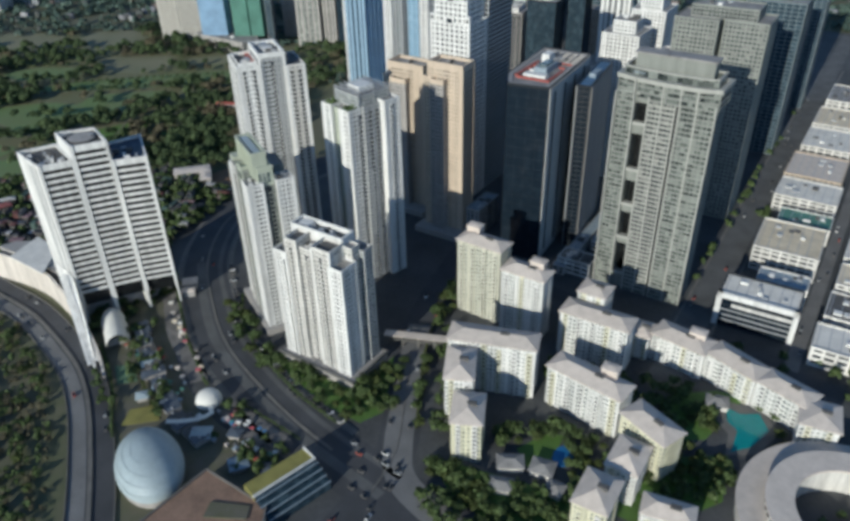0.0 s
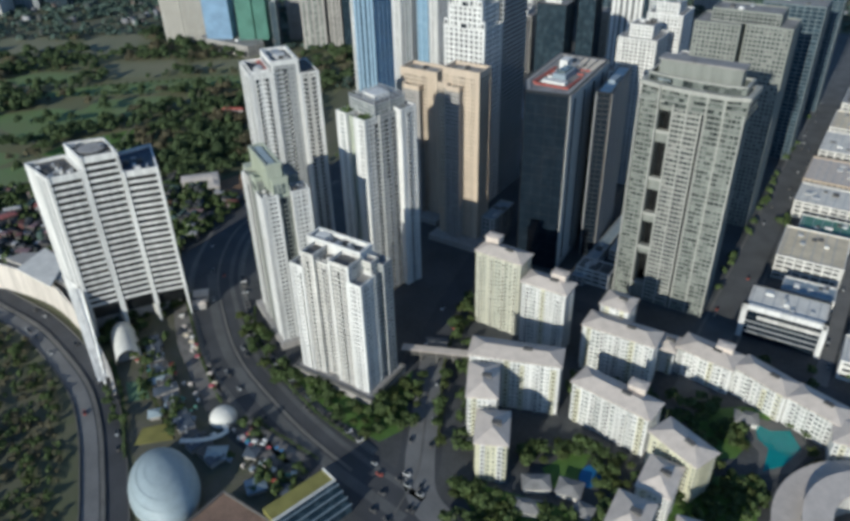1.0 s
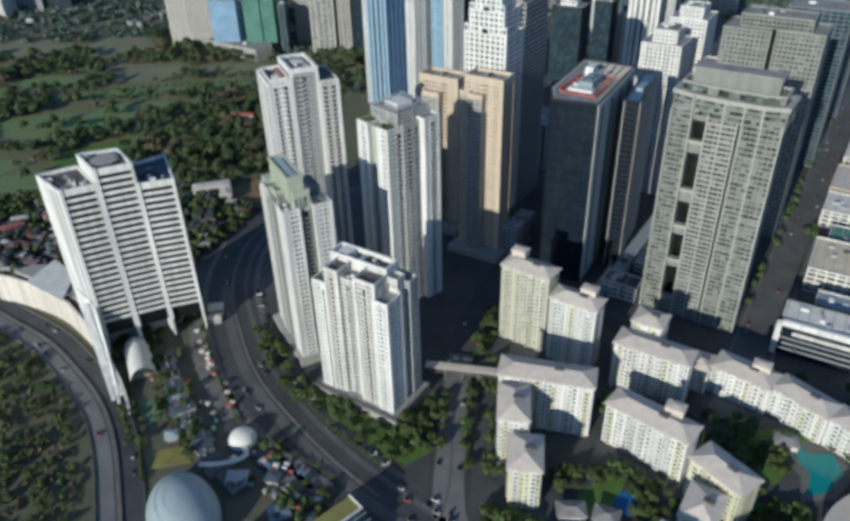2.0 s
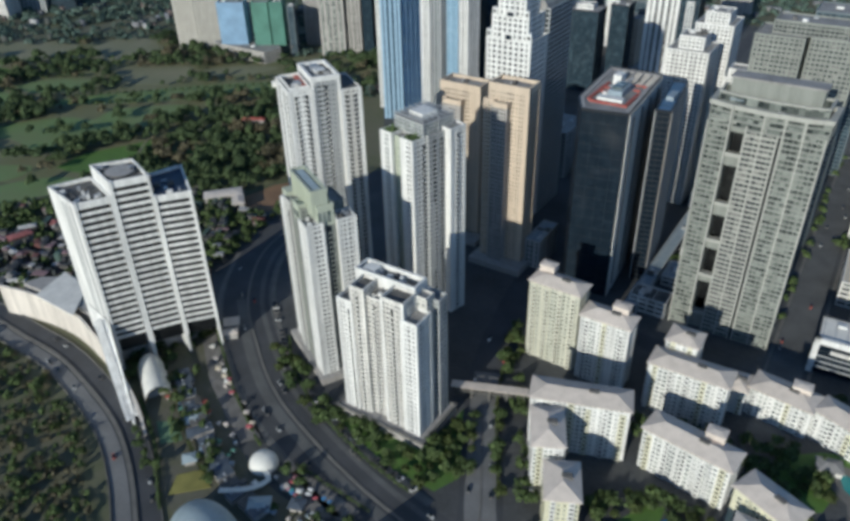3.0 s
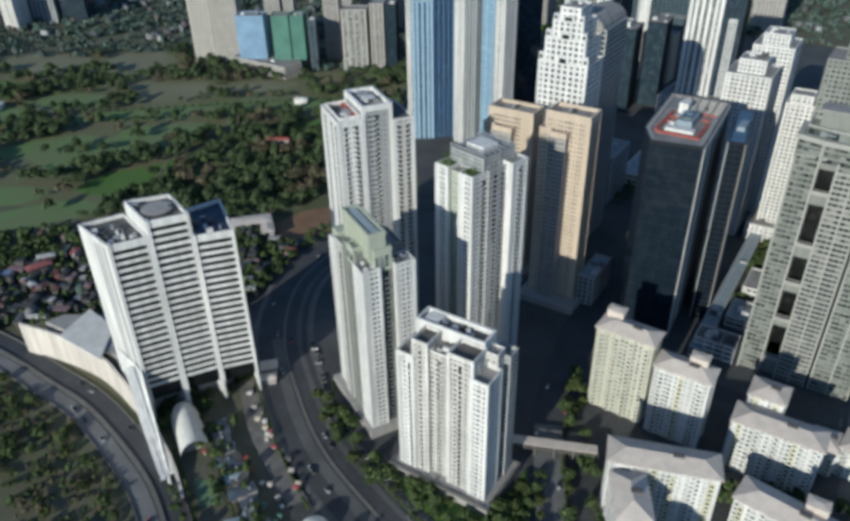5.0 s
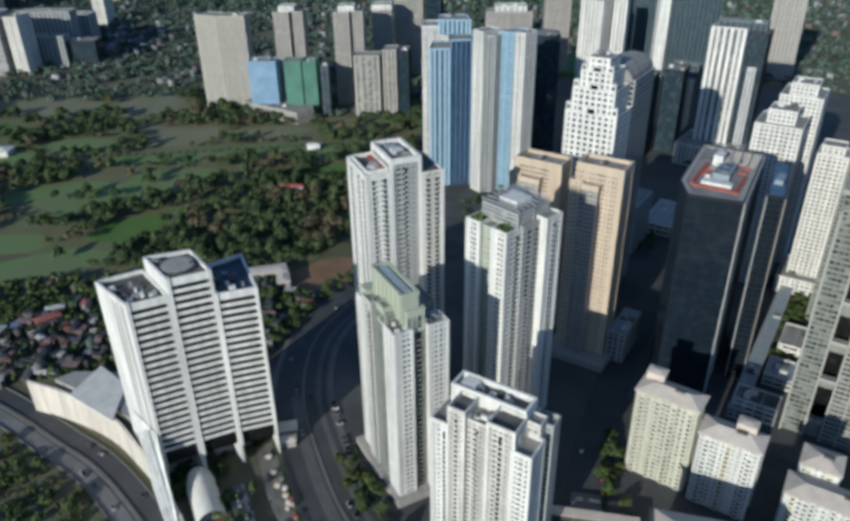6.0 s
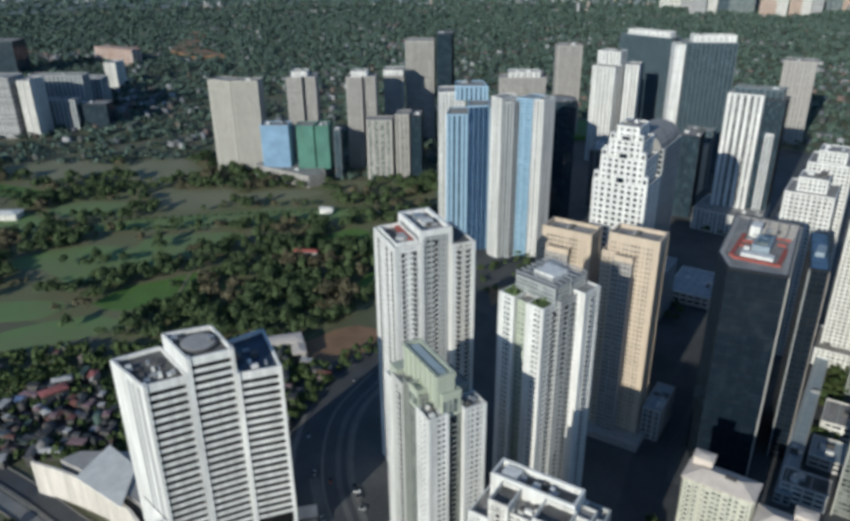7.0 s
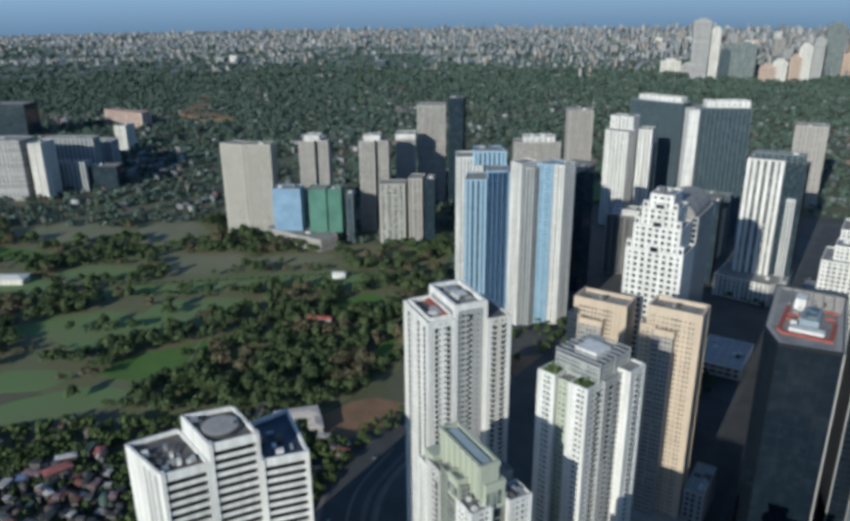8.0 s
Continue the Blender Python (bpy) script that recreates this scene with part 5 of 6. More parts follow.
# dark shop row along the lane
rnd = random.Random(12)
row = curve([(-404, 236), (-378, 220), (-346, 203), (-312, 187), (-276, 180)], 7.5)
for k, q in enumerate(row[:-1]):
    d = (row[k + 1] - q).normalized()
    deg = math.degrees(math.atan2(d.y, d.x))
    w, dep, h = rnd.uniform(6.6, 7.3), rnd.uniform(8, 11), rnd.uniform(3.2, 4.6)
    p = q + Vector((-d.y, d.x)) * rnd.uniform(-1.2, 1.2)
    o = thing("shop_unit", p.x, p.y, "single-storey market shop with a dark flat roof", "shop", "market shops")
    part("body", Mesh().box((p.x, p.y, 0), (w, dep, h), deg), M_STONE, o)
    part("roof", Mesh().box((p.x, p.y, h), (w + 0.5, dep + 0.6, 0.3), deg), rnd.choice((M_SLATE, M_SLATE, M_ROOFDARK)), o)
    part("roof_unit", Mesh().box((p.x + rnd.uniform(-2, 2), p.y + rnd.uniform(-2, 2), h + 0.3), (1.6, 1.2, 1.0), deg), M_METAL, o)
M_PLAY = mat("worn_paved_yard", (0.19, 0.18, 0.17), vary=0.16, scale=0.15, fine=1.2)
M_COURT = mat("green_court", (0.13, 0.22, 0.13), vary=0.1, scale=0.2)
for poly, material, label in (([(-296, 205), (-286, 217), (-240, 212), (-256, 195)], M_PLAY, "paved play yard on the market strip"), ([(-387, 199), (-376, 206), (-361, 197), (-370, 188)], M_COURT, "small green court on the market strip"), ([(-430, 275), (-421, 282), (-376, 249), (-343, 235), (-322, 224), (-330, 214), (-357, 227), (-386, 242)], M_PLAY, "paved lane beside the carriageway")):
    tagged(part("ground", Mesh().prism(poly, 0.02, 0.3), material), label, kind="structure")
PLAY = [mat("painted_play_" + k, c, rough=0.5, vary=0.08) for k, c in (("red", (0.45, 0.10, 0.12)), ("blue", (0.08, 0.22, 0.42)), ("teal", (0.10, 0.36, 0.36)), ("pink", (0.50, 0.22, 0.28)), ("white", (0.7, 0.7, 0.68)))]
for k in range(15):
    x, y = rnd.uniform(-290, -256), rnd.uniform(200, 211)
    o = thing("play_frame", x, y, "small painted play frame with a sloped top", "play frame", "play frames")
    part("canopy", Mesh().hip(rect(x, y, rnd.uniform(1.6, 3.2), rnd.uniform(1.4, 2.2), rnd.uniform(0, 90)), 2.2, 0.7, 0.1), PLAY[k % 5], o)
    part("post", Mesh().tube(x, y, 0.3, 2.3, 0.25, 0.25, 6), M_METAL, o)
for k in range(16):
    s = rnd.random()
    x, y = -418 + 88 * s + rnd.uniform(-3, 3), 270 - 46 * s + rnd.uniform(-3, 3)
    o = thing("lane_stall", x, y, "small stall under a faded cloth on the lane", "stall", "lane stalls")
    part("awning", Mesh().hip(rect(x, y, rnd.uniform(2, 3.6), rnd.uniform(2, 3), 35), 2.4, 0.8, 0.1), (M_CREAMROOF, PLAY[0], M_WHITESHEET, M_ROOFDARK, M_TILE)[k % 5], o)
    part("counter", Mesh().box((x, y, 0.3), (1.8, 1.4, 2.1), 35), M_STONE, o)
M_LAWN = mat("dry_yellow_lawn", (0.26, 0.24, 0.07), vary=0.12, scale=0.1)
tagged(part("ground", Mesh().prism([(-336, 165), (-343, 177), (-334, 187), (-320, 181)], 0.05, 0.5), M_LAWN), "dry yellow lawn on the market strip", kind="structure")
M_STRIP = mat("planted_strip", (0.09, 0.095, 0.05), col2=(0.13, 0.12, 0.10), scale=0.08, fine=0.5)
tagged(ribbon("ground", [(-455, 268), (-420, 243), (-380, 212), (-340, 190), (-300, 176), (-250, 172), (-205, 176)], -24, 24, 0.07, M_STRIP, ""), "planted strip between the roads", kind="structure")
b = thing("terrace_building", -230, 150, "terracotta roof terrace with white parapets", "building")
poly = [(-262, 118), (-203, 150), (-213, 164), (-259, 165)]
part("body", Mesh().prism(poly, 0, 8), M_STONE, b)
part("terrace", Mesh().prism(offset(poly, -1), 8, 8.3), mat("terracotta_deck", (0.27, 0.175, 0.125), vary=0.16, scale=0.08, fine=0.8), b)
part("parapet", Mesh().ring(poly, offset(poly, -1), 7.5, 9.4), M_PAVE, b)
part("planter", Mesh().prism([(-236, 141), (-216, 152), (-220, 159), (-240, 150)], 8.2, 9.2), M_STRIP, b)
b = thing("louvred_building", -211, 180, "stepped blue-grey louvred glass building", "building")
f = local(-221, 163, 75)
for i in range(4):
    part("terrace_step", Mesh().prism(f(0, 38, -4 - i * 3.6, -0.6 - i * 3.6), 0, 12 - i * 2), M_GLASSBLUE, b)
    part("louvre", Mesh().prism(f(-0.5, 38.5, -4.3 - i * 3.6, -3.9 - i * 3.6), 11.8 - i * 2, 12.5 - i * 2), M_BLUESHEET, b)
part("roof", Mesh().prism(f(0, 38, -0.6, 10), 0, 12.2), M_LAWN, b)
part("parapet", Mesh().prism(f(-0.6, 38.6, -1.2, -0.4), 12, 13.4).prism(f(37.8, 38.6, -0.4, 10), 12, 13.4), M_WHITE, b)
for x, y, w, d, r, z in ((-565, 428, 34, 14, 48, 9), (-548, 430, 10, 26, 48, 8), (-415, 291, 10, 8, 45, 6), (-408, 283, 9, 5, 45, 5)):
    h = thing("low_building", x, y, "low pale-roofed building by the carriageway", "building", "low buildings")
    part("body", Mesh().box((x, y, 0), (w, d, z), r), M_STONE, h)
    part("roof", Mesh().hip(rect(x, y, w, d, r), z, 1.6, 0.8), M_TILE, h)


# ---- plants ----
def leaf_cloud(centres, radii, per, size, seed, flat=0.75, lift=0.9):
    """Vertices and faces of many small tilted leaf clumps spread over uneven crowns."""
    rng = np.random.default_rng(seed)
    c, r = np.asarray(centres, float), np.asarray(radii, float)
    k = len(c)
    d = rng.normal(size=(k, per, 3))
    d /= np.linalg.norm(d, axis=2, keepdims=True)
    d[:, :, 2] = np.abs(d[:, :, 2]) * 1.15 - 0.25
    lobes = 0.72 + 0.28 * np.sin(3.1 * d[:, :, 0] + 2.3 * d[:, :, 1] + rng.uniform(0, 6.3, (k, 1)))
    rad = r[:, None] * lobes * rng.uniform(0.55, 1.08, (k, per))
    p = d * rad[:, :, None] * np.array([1, 1, flat])
    p[:, :, 2] += r[:, None] * lift
    p += c[:, None, :]
    nrm = d + rng.normal(scale=0.38, size=d.shape)
    nrm /= np.linalg.norm(nrm, axis=2, keepdims=True)
    a = np.cross(nrm, rng.normal(size=d.shape))
    a /= np.linalg.norm(a, axis=2, keepdims=True)
    b = np.cross(nrm, a)
    s = (size * (r[:, None] / r.mean()) * rng.uniform(0.55, 1.25, (k, per)))[:, :, None] / 2
    v = np.stack([p - a * s - b * s * 0.8, p + a * s * 0.9 - b * s, p + a * s + b * s * 0.7, p - a * s * 0.8 + b * s], axis=2).reshape(-1, 3)
    f = np.arange(len(v)).reshape(-1, 4)
    return v, f


def cloud(name, v, f, material, label):
    me = bpy.data.meshes.new(name)
    me.vertices.add(len(v)), me.loops.add(f.size), me.polygons.add(len(f))
    me.vertices.foreach_set("co", v.ravel()), me.loops.foreach_set("vertex_index", f.ravel().astype(np.int32))
    me.polygons.foreach_set("loop_start", np.arange(0, f.size, f.shape[1], dtype=np.int32))
    me.update(calc_edges=True)
    me.materials.append(material)
    return tagged(new(name, me), label, "", "", "stuff")


def inside(x, y, poly):
    hit, j = False, len(poly) - 1
    for i in range(len(poly)):
        (xi, yi), (xj, yj) = poly[i], poly[j]
        if (yi > y) != (yj > y) and x < (xj - xi) * (y - yi) / (yj - yi) + xi:
            hit = not hit
        j = i
    return hit


def make_tree(seed, r, leaf):
    rnd = random.Random(seed)
    t = thing("tree", 0, 0, "leafy green broadleaf street tree", "tree", "street trees")
    m = Mesh().tube(0, 0, 0, r * 0.9, 0.09 * r, 0.05 * r, 7)
    for i in range(5):
        a = rnd.uniform(0, 6.28)
        x, y = math.cos(a) * r * 0.5, math.sin(a) * r * 0.5
        k = len(m.v)
        w = 0.04 * r
        m.v += [(-w, 0, r * 0.6), (w, 0, r * 0.6), (0, w, r * 0.62), (x, y, r * 1.25)]
        m.f += [(k, k + 1, k + 3), (k + 1, k + 2, k + 3), (k + 2, k, k + 3)]
    part("trunk", m, M_BARK, t)
    cs = [(0, 0, r * 0.35)] + [(math.cos(a) * r * 0.45, math.sin(a) * r * 0.45, rnd.uniform(0.1, 0.5) * r) for a in np.linspace(0, 5.2, 5)]
    v, f = leaf_cloud(cs, [r * 0.75] + [r * 0.6] * 5, 46, r * 0.26, seed, 0.8, 0.7)
    me = bpy.data.meshes.new("crown")
    me.from_pydata(v.tolist(), [], f.tolist())
    part("crown", me, leaf, t)
    return t


M_LEAF2 = mat("yellow_green_leaves", (0.085, 0.105, 0.032), col2=(0.045, 0.065, 0.022), scale=0.08, fine=0.6, each=0.45, rough=0.7, spec=0.2)
kinds = [make_tree(1, 5.2, M_LEAF), make_tree(2, 4.2, M_LEAF2), make_tree(3, 4.6, M_LEAF)]
BLOCKS = [o for o in scene.objects if o.get("category") in ("apartment block", "tower", "pool", "dome", "building", "commercial building")]
spots = []


def plant(poly, count, seed, gap=6.0):
    rnd = random.Random(seed)
    xs, ys = [p[0] for p in poly], [p[1] for p in poly]
    for _ in range(count * 6):
        if count <= 0:
            break
        x, y = rnd.uniform(min(xs), max(xs)), rnd.uniform(min(ys), max(ys))
        if inside(x, y, poly) and all((x - a) ** 2 + (y - c) ** 2 > gap * gap for a, c in spots):
            spots.append((x, y))
            count -= 1


plant([(-302, 258), (-262, 247), (-222, 242), (-214, 250), (-232, 262), (-296, 263)], 24, 1)
plant([(-233, 262), (-214, 250), (-203, 268), (-226, 312), (-233, 304)], 18, 2)
plant([(-182, 256), (-176, 252), (-206, 312), (-222, 345), (-230, 352), (-212, 310)], 24, 3, 5)
plant([(-232, 350), (-222, 348), (-226, 374), (-240, 400), (-246, 396)], 12, 4)
plant([(-380, 284), (-340, 262), (-302, 250), (-300, 262), (-330, 278), (-372, 302)], 20, 5)
plant([(-142, 280), (-128, 300), (-84, 306), (-76, 296), (-84, 262), (-104, 296), (-116, 286), (-128, 270)], 30, 6, 5)
plant([(-160, 240), (-120, 250), (-80, 245), (-80, 215), (-130, 222), (-158, 230)], 34, 7, 5)
plant([(-48, 330), (-20, 330), (-12, 318), (-30, 290), (-44, 300)], 18, 8)
plant([(-84, 355), (-40, 380), (-36, 360), (-44, 335), (-80, 338)], 14, 9)
plant([(-44, 372), (-37, 377), (-35, 358), (-28, 345), (-46, 350)], 9, 54, 4.5)
plant([(6, 352), (-2, 346), (2, 380), (-20, 384), (8, 366)], 10, 10, 5)
plant([(-174, 580), (-158, 580), (-158, 640), (-174, 640)], 20, 11, 5)
plant([(-446, 222), (-424, 262), (-414, 256), (-432, 216)], 12, 12)
plant([(-560, 190), (-480, 190), (-420, 170), (-370, 140), (-320, 104), (-300, 84), (-390, 76), (-430, 118), (-470, 138), (-520, 136), (-560, 120)], 46, 13, 8.5)
plant([(-470, 232), (-452, 226), (-424, 268), (-420, 284), (-440, 286)], 16, 51, 5)
plant([(-500, 335), (-540, 380), (-525, 422), (-502, 428), (-492, 385), (-486, 350)], 46, 52, 5)
plant([(-498, 430), (-520, 440), (-500, 500), (-490, 560), (-482, 500)], 22, 53, 5.5)
plant([(28, 316), (34, 296), (60, 296), (66, 320), (48, 332)], 9, 14)
plant([(-440, 208), (-400, 190), (-360, 168), (-352, 176), (-396, 200)], 8, 15, 5)
plant([(-425, 232), (-380, 205), (-345, 182), (-318, 176), (-330, 196), (-400, 246)], 26, 21, 5)
plant([(-300, 195), (-262, 182), (-236, 184), (-232, 205), (-290, 216)], 12, 22, 5)
plant([(-250, 176), (-224, 190), (-232, 200), (-262, 190)], 8, 16, 5)
plant([(-66, 620), (-60, 620), (-60, 650), (-66, 650)], 5, 17)
plant([(30, 430), (120, 425), (120, 440), (30, 440)], 14, 18)
plant([(-88, 500), (-84, 500), (-86, 900), (-89, 900)], 22, 19)
plant([(-172, 262), (-158, 252), (-196, 322), (-206, 340), (-216, 350), (-206, 320)], 30, 31, 4.5)
plant([(-60, 345), (-90, 345), (-140, 340), (-140, 360), (-92, 366), (-50, 384)], 40, 32, 5)
plant([(-70, 300), (-40, 330), (-14, 332), (-14, 300), (-40, 270)], 26, 33, 5)
plant([(-150, 240), (-80, 262), (-60, 225), (-100, 190), (-150, 205)], 60, 34, 5.5)
plant([(-174, 532), (-158, 532), (-158, 543), (-174, 543)], 5, 36, 5)
plant([(-470, 262), (-440, 300), (-414, 286), (-446, 254)], 14, 37, 5)
plant([(-60, 425), (60, 412), (90, 440), (6, 446)], 10, 38, 5)
plant([(-330, 880), (-280, 870), (-270, 900), (-345, 900)], 14, 39)
plant([(-470, 600), (-440, 660), (-420, 760), (-470, 780), (-500, 640)], 40, 40)
plant([(-350, 640), (-300, 640), (-290, 700), (-350, 700)], 16, 41)
rnd = random.Random(8)
rest = spots[290:]
v, f = leaf_cloud([(x, y, 0.5) for x, y in rest], [rnd.uniform(3, 5.5) for _ in rest], 150, 1.3, 61)
cloud("tree_cover", v, f, M_LEAF, "dense small trees in gardens and verges")
for i, (x, y) in enumerate(spots[:290]):
    s = rnd.uniform(0.7, 1.25)
    c = copy_thing(kinds[i % 3], pose(x, y, 0, 0, 0, rnd.uniform(0, 360)) @ Matrix.Scale(s, 4))
    c.scale = (s, s, s * rnd.uniform(0.85, 1.15))
for k, (x, y) in zip(kinds, ((-300, 255), (-225, 290), (-120, 290))):
    k.location = (x, y, 0)

# clipped hedges along the roads and the market strip
for seed, line, r, material in ((71, [(-424, 284), (-392, 262), (-366, 244), (-330, 224), (-318, 218)], 1.5, M_LEAF), (72, [(-412, 207), (-374, 187), (-350, 169), (-332, 156)], 2.0, M_LEAF), (73, [(-396, 223), (-372, 207), (-346, 192), (-330, 186)], 1.8, M_LEAF2), (74, [(-372, 304), (-346, 279), (-306, 258), (-262, 243), (-226, 236)], 1.7, M_LEAF), (75, [(-290, 218), (-262, 216), (-236, 214)], 1.4, M_LEAF), (76, [(-182, 258), (-196, 284), (-214, 316), (-228, 350)], 1.6, M_LEAF2)):
    pts = curve(line, 2.2)
    v, f = leaf_cloud([(q.x, q.y, 0.2) for q in pts], [r * (0.8 + 0.4 * ((i * 37) % 10) / 10) for i in range(len(pts))], 46, 0.7, seed)
    cloud("hedge", v, f, material, "leafy green hedge along the road edge")
rnd = random.Random(91)
SCRUB = [(-560, 190), (-480, 190), (-420, 170), (-370, 140), (-320, 104), (-290, 76), (-390, 70), (-430, 118), (-470, 138), (-520, 136), (-560, 120)]
pts, pts2 = [], []
while len(pts) < 300:
    x, y = rnd.uniform(-560, -290), rnd.uniform(70, 190)
    if inside(x, y, SCRUB):
        (pts if rnd.random() < 0.55 else pts2).append((x, y, 0))
v, f = leaf_cloud(pts, [rnd.uniform(1.2, 3.4) for _ in pts], 60, 0.9, 92)
cloud("scrub", v, f, M_LEAF, "low green scrub beside the access road")
v, f = leaf_cloud(pts2, [rnd.uniform(1.2, 3.0) for _ in pts2], 50, 0.9, 93)
cloud("dry_scrub", v, f, M_LEAF_DRY, "low dry scrub beside the access road")

# lawns between the low blocks
for poly in ([(-124, 276), (-114, 296), (-104, 300), (-104, 276), (-112, 266)], [(-86, 350), (-40, 385), (-22, 390), (-34, 340), (-60, 322)], [(-70, 300), (-20, 335), (-14, 300), (-40, 262), (-70, 262)], [(-165, 244), (-80, 262), (-60, 230), (-130, 222)], [(-300, 263), (-262, 246), (-214, 244), (-204, 266), (-232, 318), (-234, 266)]):
    tagged(part("ground", Mesh().prism(poly, 0.0, 0.09), M_GRASS), "shaded garden lawn between blocks", kind="structure")

# ---- golf course ----
GOLF = [(-557, 453), (-640, 400), (-683, 363), (-853, 330), (-1200, 250), (-1600, 450), (-1317, 591), (-1176, 678), (-1058, 785), (-930, 775), (-854, 790), (-770, 832), (-695, 886), (-640, 794), (-600, 640), (-547, 549)]
M_ROUGH = mat("golf_rough", (0.12, 0.14, 0.06), col2=(0.16, 0.15, 0.09), scale=0.015, fine=0.15)
tagged(part("ground", Mesh().prism(GOLF, -0.2, 0.06), M_ROUGH), "dry golf course rough", kind="structure")
FAIRWAYS = []


def fairway(pts, material, smooth=True):
    """A mown area with a soft outline."""
    poly = [tuple(q) for q in curve(pts + pts[:1], 9.0)[:-1]] if smooth else pts
    FAIRWAYS.append(poly)
    tagged(part("ground", Mesh().prism(poly, 0.0, 0.10 + 0.012 * len(FAIRWAYS)), material), "green golf fairway between trees", kind="structure")


M_DRYGRASS = mat("dry_grey_grass", (0.21, 0.20, 0.13), col2=(0.15, 0.16, 0.09), scale=0.02, fine=0.2)
fairway([(-776, 392), (-778, 430), (-758, 468), (-736, 511), (-716, 484), (-712, 431), (-744, 396)], M_GRASS)
fairway([(-976, 486), (-943, 541), (-870, 619), (-792, 690), (-712, 740), (-694, 713), (-772, 644), (-836, 584), (-921, 520)], M_FAIRWAY)
fairway([(-934, 386), (-936, 433), (-896, 484), (-858, 499), (-864, 531), (-812, 582), (-774, 587), (-790, 508), (-818, 431), (-834, 406), (-891, 411)], M_FAIRWAY)
fairway([(-700, 634), (-681, 678), (-648, 666), (-672, 621)], M_GRASS)
fairway([(-704, 480), (-682, 520), (-678, 498), (-686, 476)], M_GRASS)
fairway([(-582, 538), (-594, 596), (-571, 588), (-566, 552)], M_GRASS)
fairway([(-797, 310), (-786, 336), (-754, 378), (-712, 382), (-740, 325), (-770, 296)], M_FAIRWAY)
fairway([(-1290, 574), (-1274, 636), (-1188, 690), (-1100, 664), (-1120, 620), (-1223, 584)], M_DRYGRASS)
fairway([(-1126, 679), (-1120, 766), (-994, 730), (-1054, 661)], M_DRYGRASS)
fairway([(-1004, 640), (-915, 698), (-878, 644), (-939, 604)], M_DRYGRASS)
fairway([(-1060, 520), (-1040, 566), (-985, 590), (-960, 566), (-1010, 520)], M_FAIRWAY)
fairway([(-1150, 440), (-1130, 480), (-1040, 500), (-990, 470), (-1060, 430)], M_FAIRWAY)
fairway([(-860, 320), (-850, 350), (-800, 380), (-790, 350), (-830, 318)], M_FAIRWAY)
fairway([(-1240, 500), (-1220, 540), (-1130, 560), (-1120, 530)], M_GRASS)
fairway([(-890, 690), (-850, 740), (-800, 760), (-810, 725), (-850, 690)], M_DRYGRASS)
ribbon("road", [(-700, 396), (-716, 440), (-748, 486), (-770, 530), (-760, 570), (-730, 600)], -1.6, 1.6, 0.42, M_DRYGRASS, "pale winding cart path")
ribbon("road", [(-640, 470), (-664, 520), (-650, 560), (-610, 580), (-600, 640)], -1.6, 1.6, 0.42, M_PAVE, "grey winding cart path")
for poly in ([(-556, 446), (-548, 478), (-536, 494), (-506, 500), (-500, 470), (-512, 440), (-531, 420)], [(-474, 622), (-448, 645), (-452, 590)]):
    tagged(part("ground", Mesh().prism(poly, 0.0, 0.12), M_SOIL), "bare orange soil patch", kind="structure")


def on_fairway(x, y):
    return any(inside(x, y, poly) for poly in FAIRWAYS)


rnd = random.Random(21)
green, dry = ([], []), ([], [])
while len(green[0]) + len(dry[0]) < 2150:
    x, y = rnd.uniform(-1550, -540), rnd.uniform(260, 890)
    if not inside(x, y, GOLF) or on_fairway(x, y):
        continue
    dense = noise.noise((x * 0.012, y * 0.012, 0)) + 0.38
    near = 0.95 if (x > -720 and y < 660) else (0.6 if y < 330 else 0.0)
    if rnd.random() < max(dense, near, 0.09):
        kind = dry if noise.noise((x * 0.02, y * 0.02, 9)) > 0.28 else green
        kind[0].append((x, y, 0)), kind[1].append(rnd.choice((4.0, 5.5, 6.5, 7.5, 9.5, 10.5)) * rnd.uniform(0.85, 1.1))
# single large trees standing on the mown areas
for x, y, r in ((-852, 440, 9), (-842, 452, 10), (-862, 458, 9), (-830, 470, 8), (-838, 520, 11), (-826, 512, 9), (-760, 528, 12), (-770, 518, 9), (-905, 520, 10), (-915, 512, 9), (-730, 455, 8), (-752, 352, 9), (-880, 430, 8)):
    green[0].append((x, y, 0)), green[1].append(r)
v, f = leaf_cloud(green[0], green[1], 230, 1.5, 31)
cloud("golf_trees", v, f, M_LEAF_GOLF, "dense broadleaf trees scattered over the golf course")
v, f = leaf_cloud(dry[0], dry[1], 210, 1.5, 35)
cloud("dry_trees", v, f, M_LEAF_DRY, "brown dry-leaved trees among the greener ones")
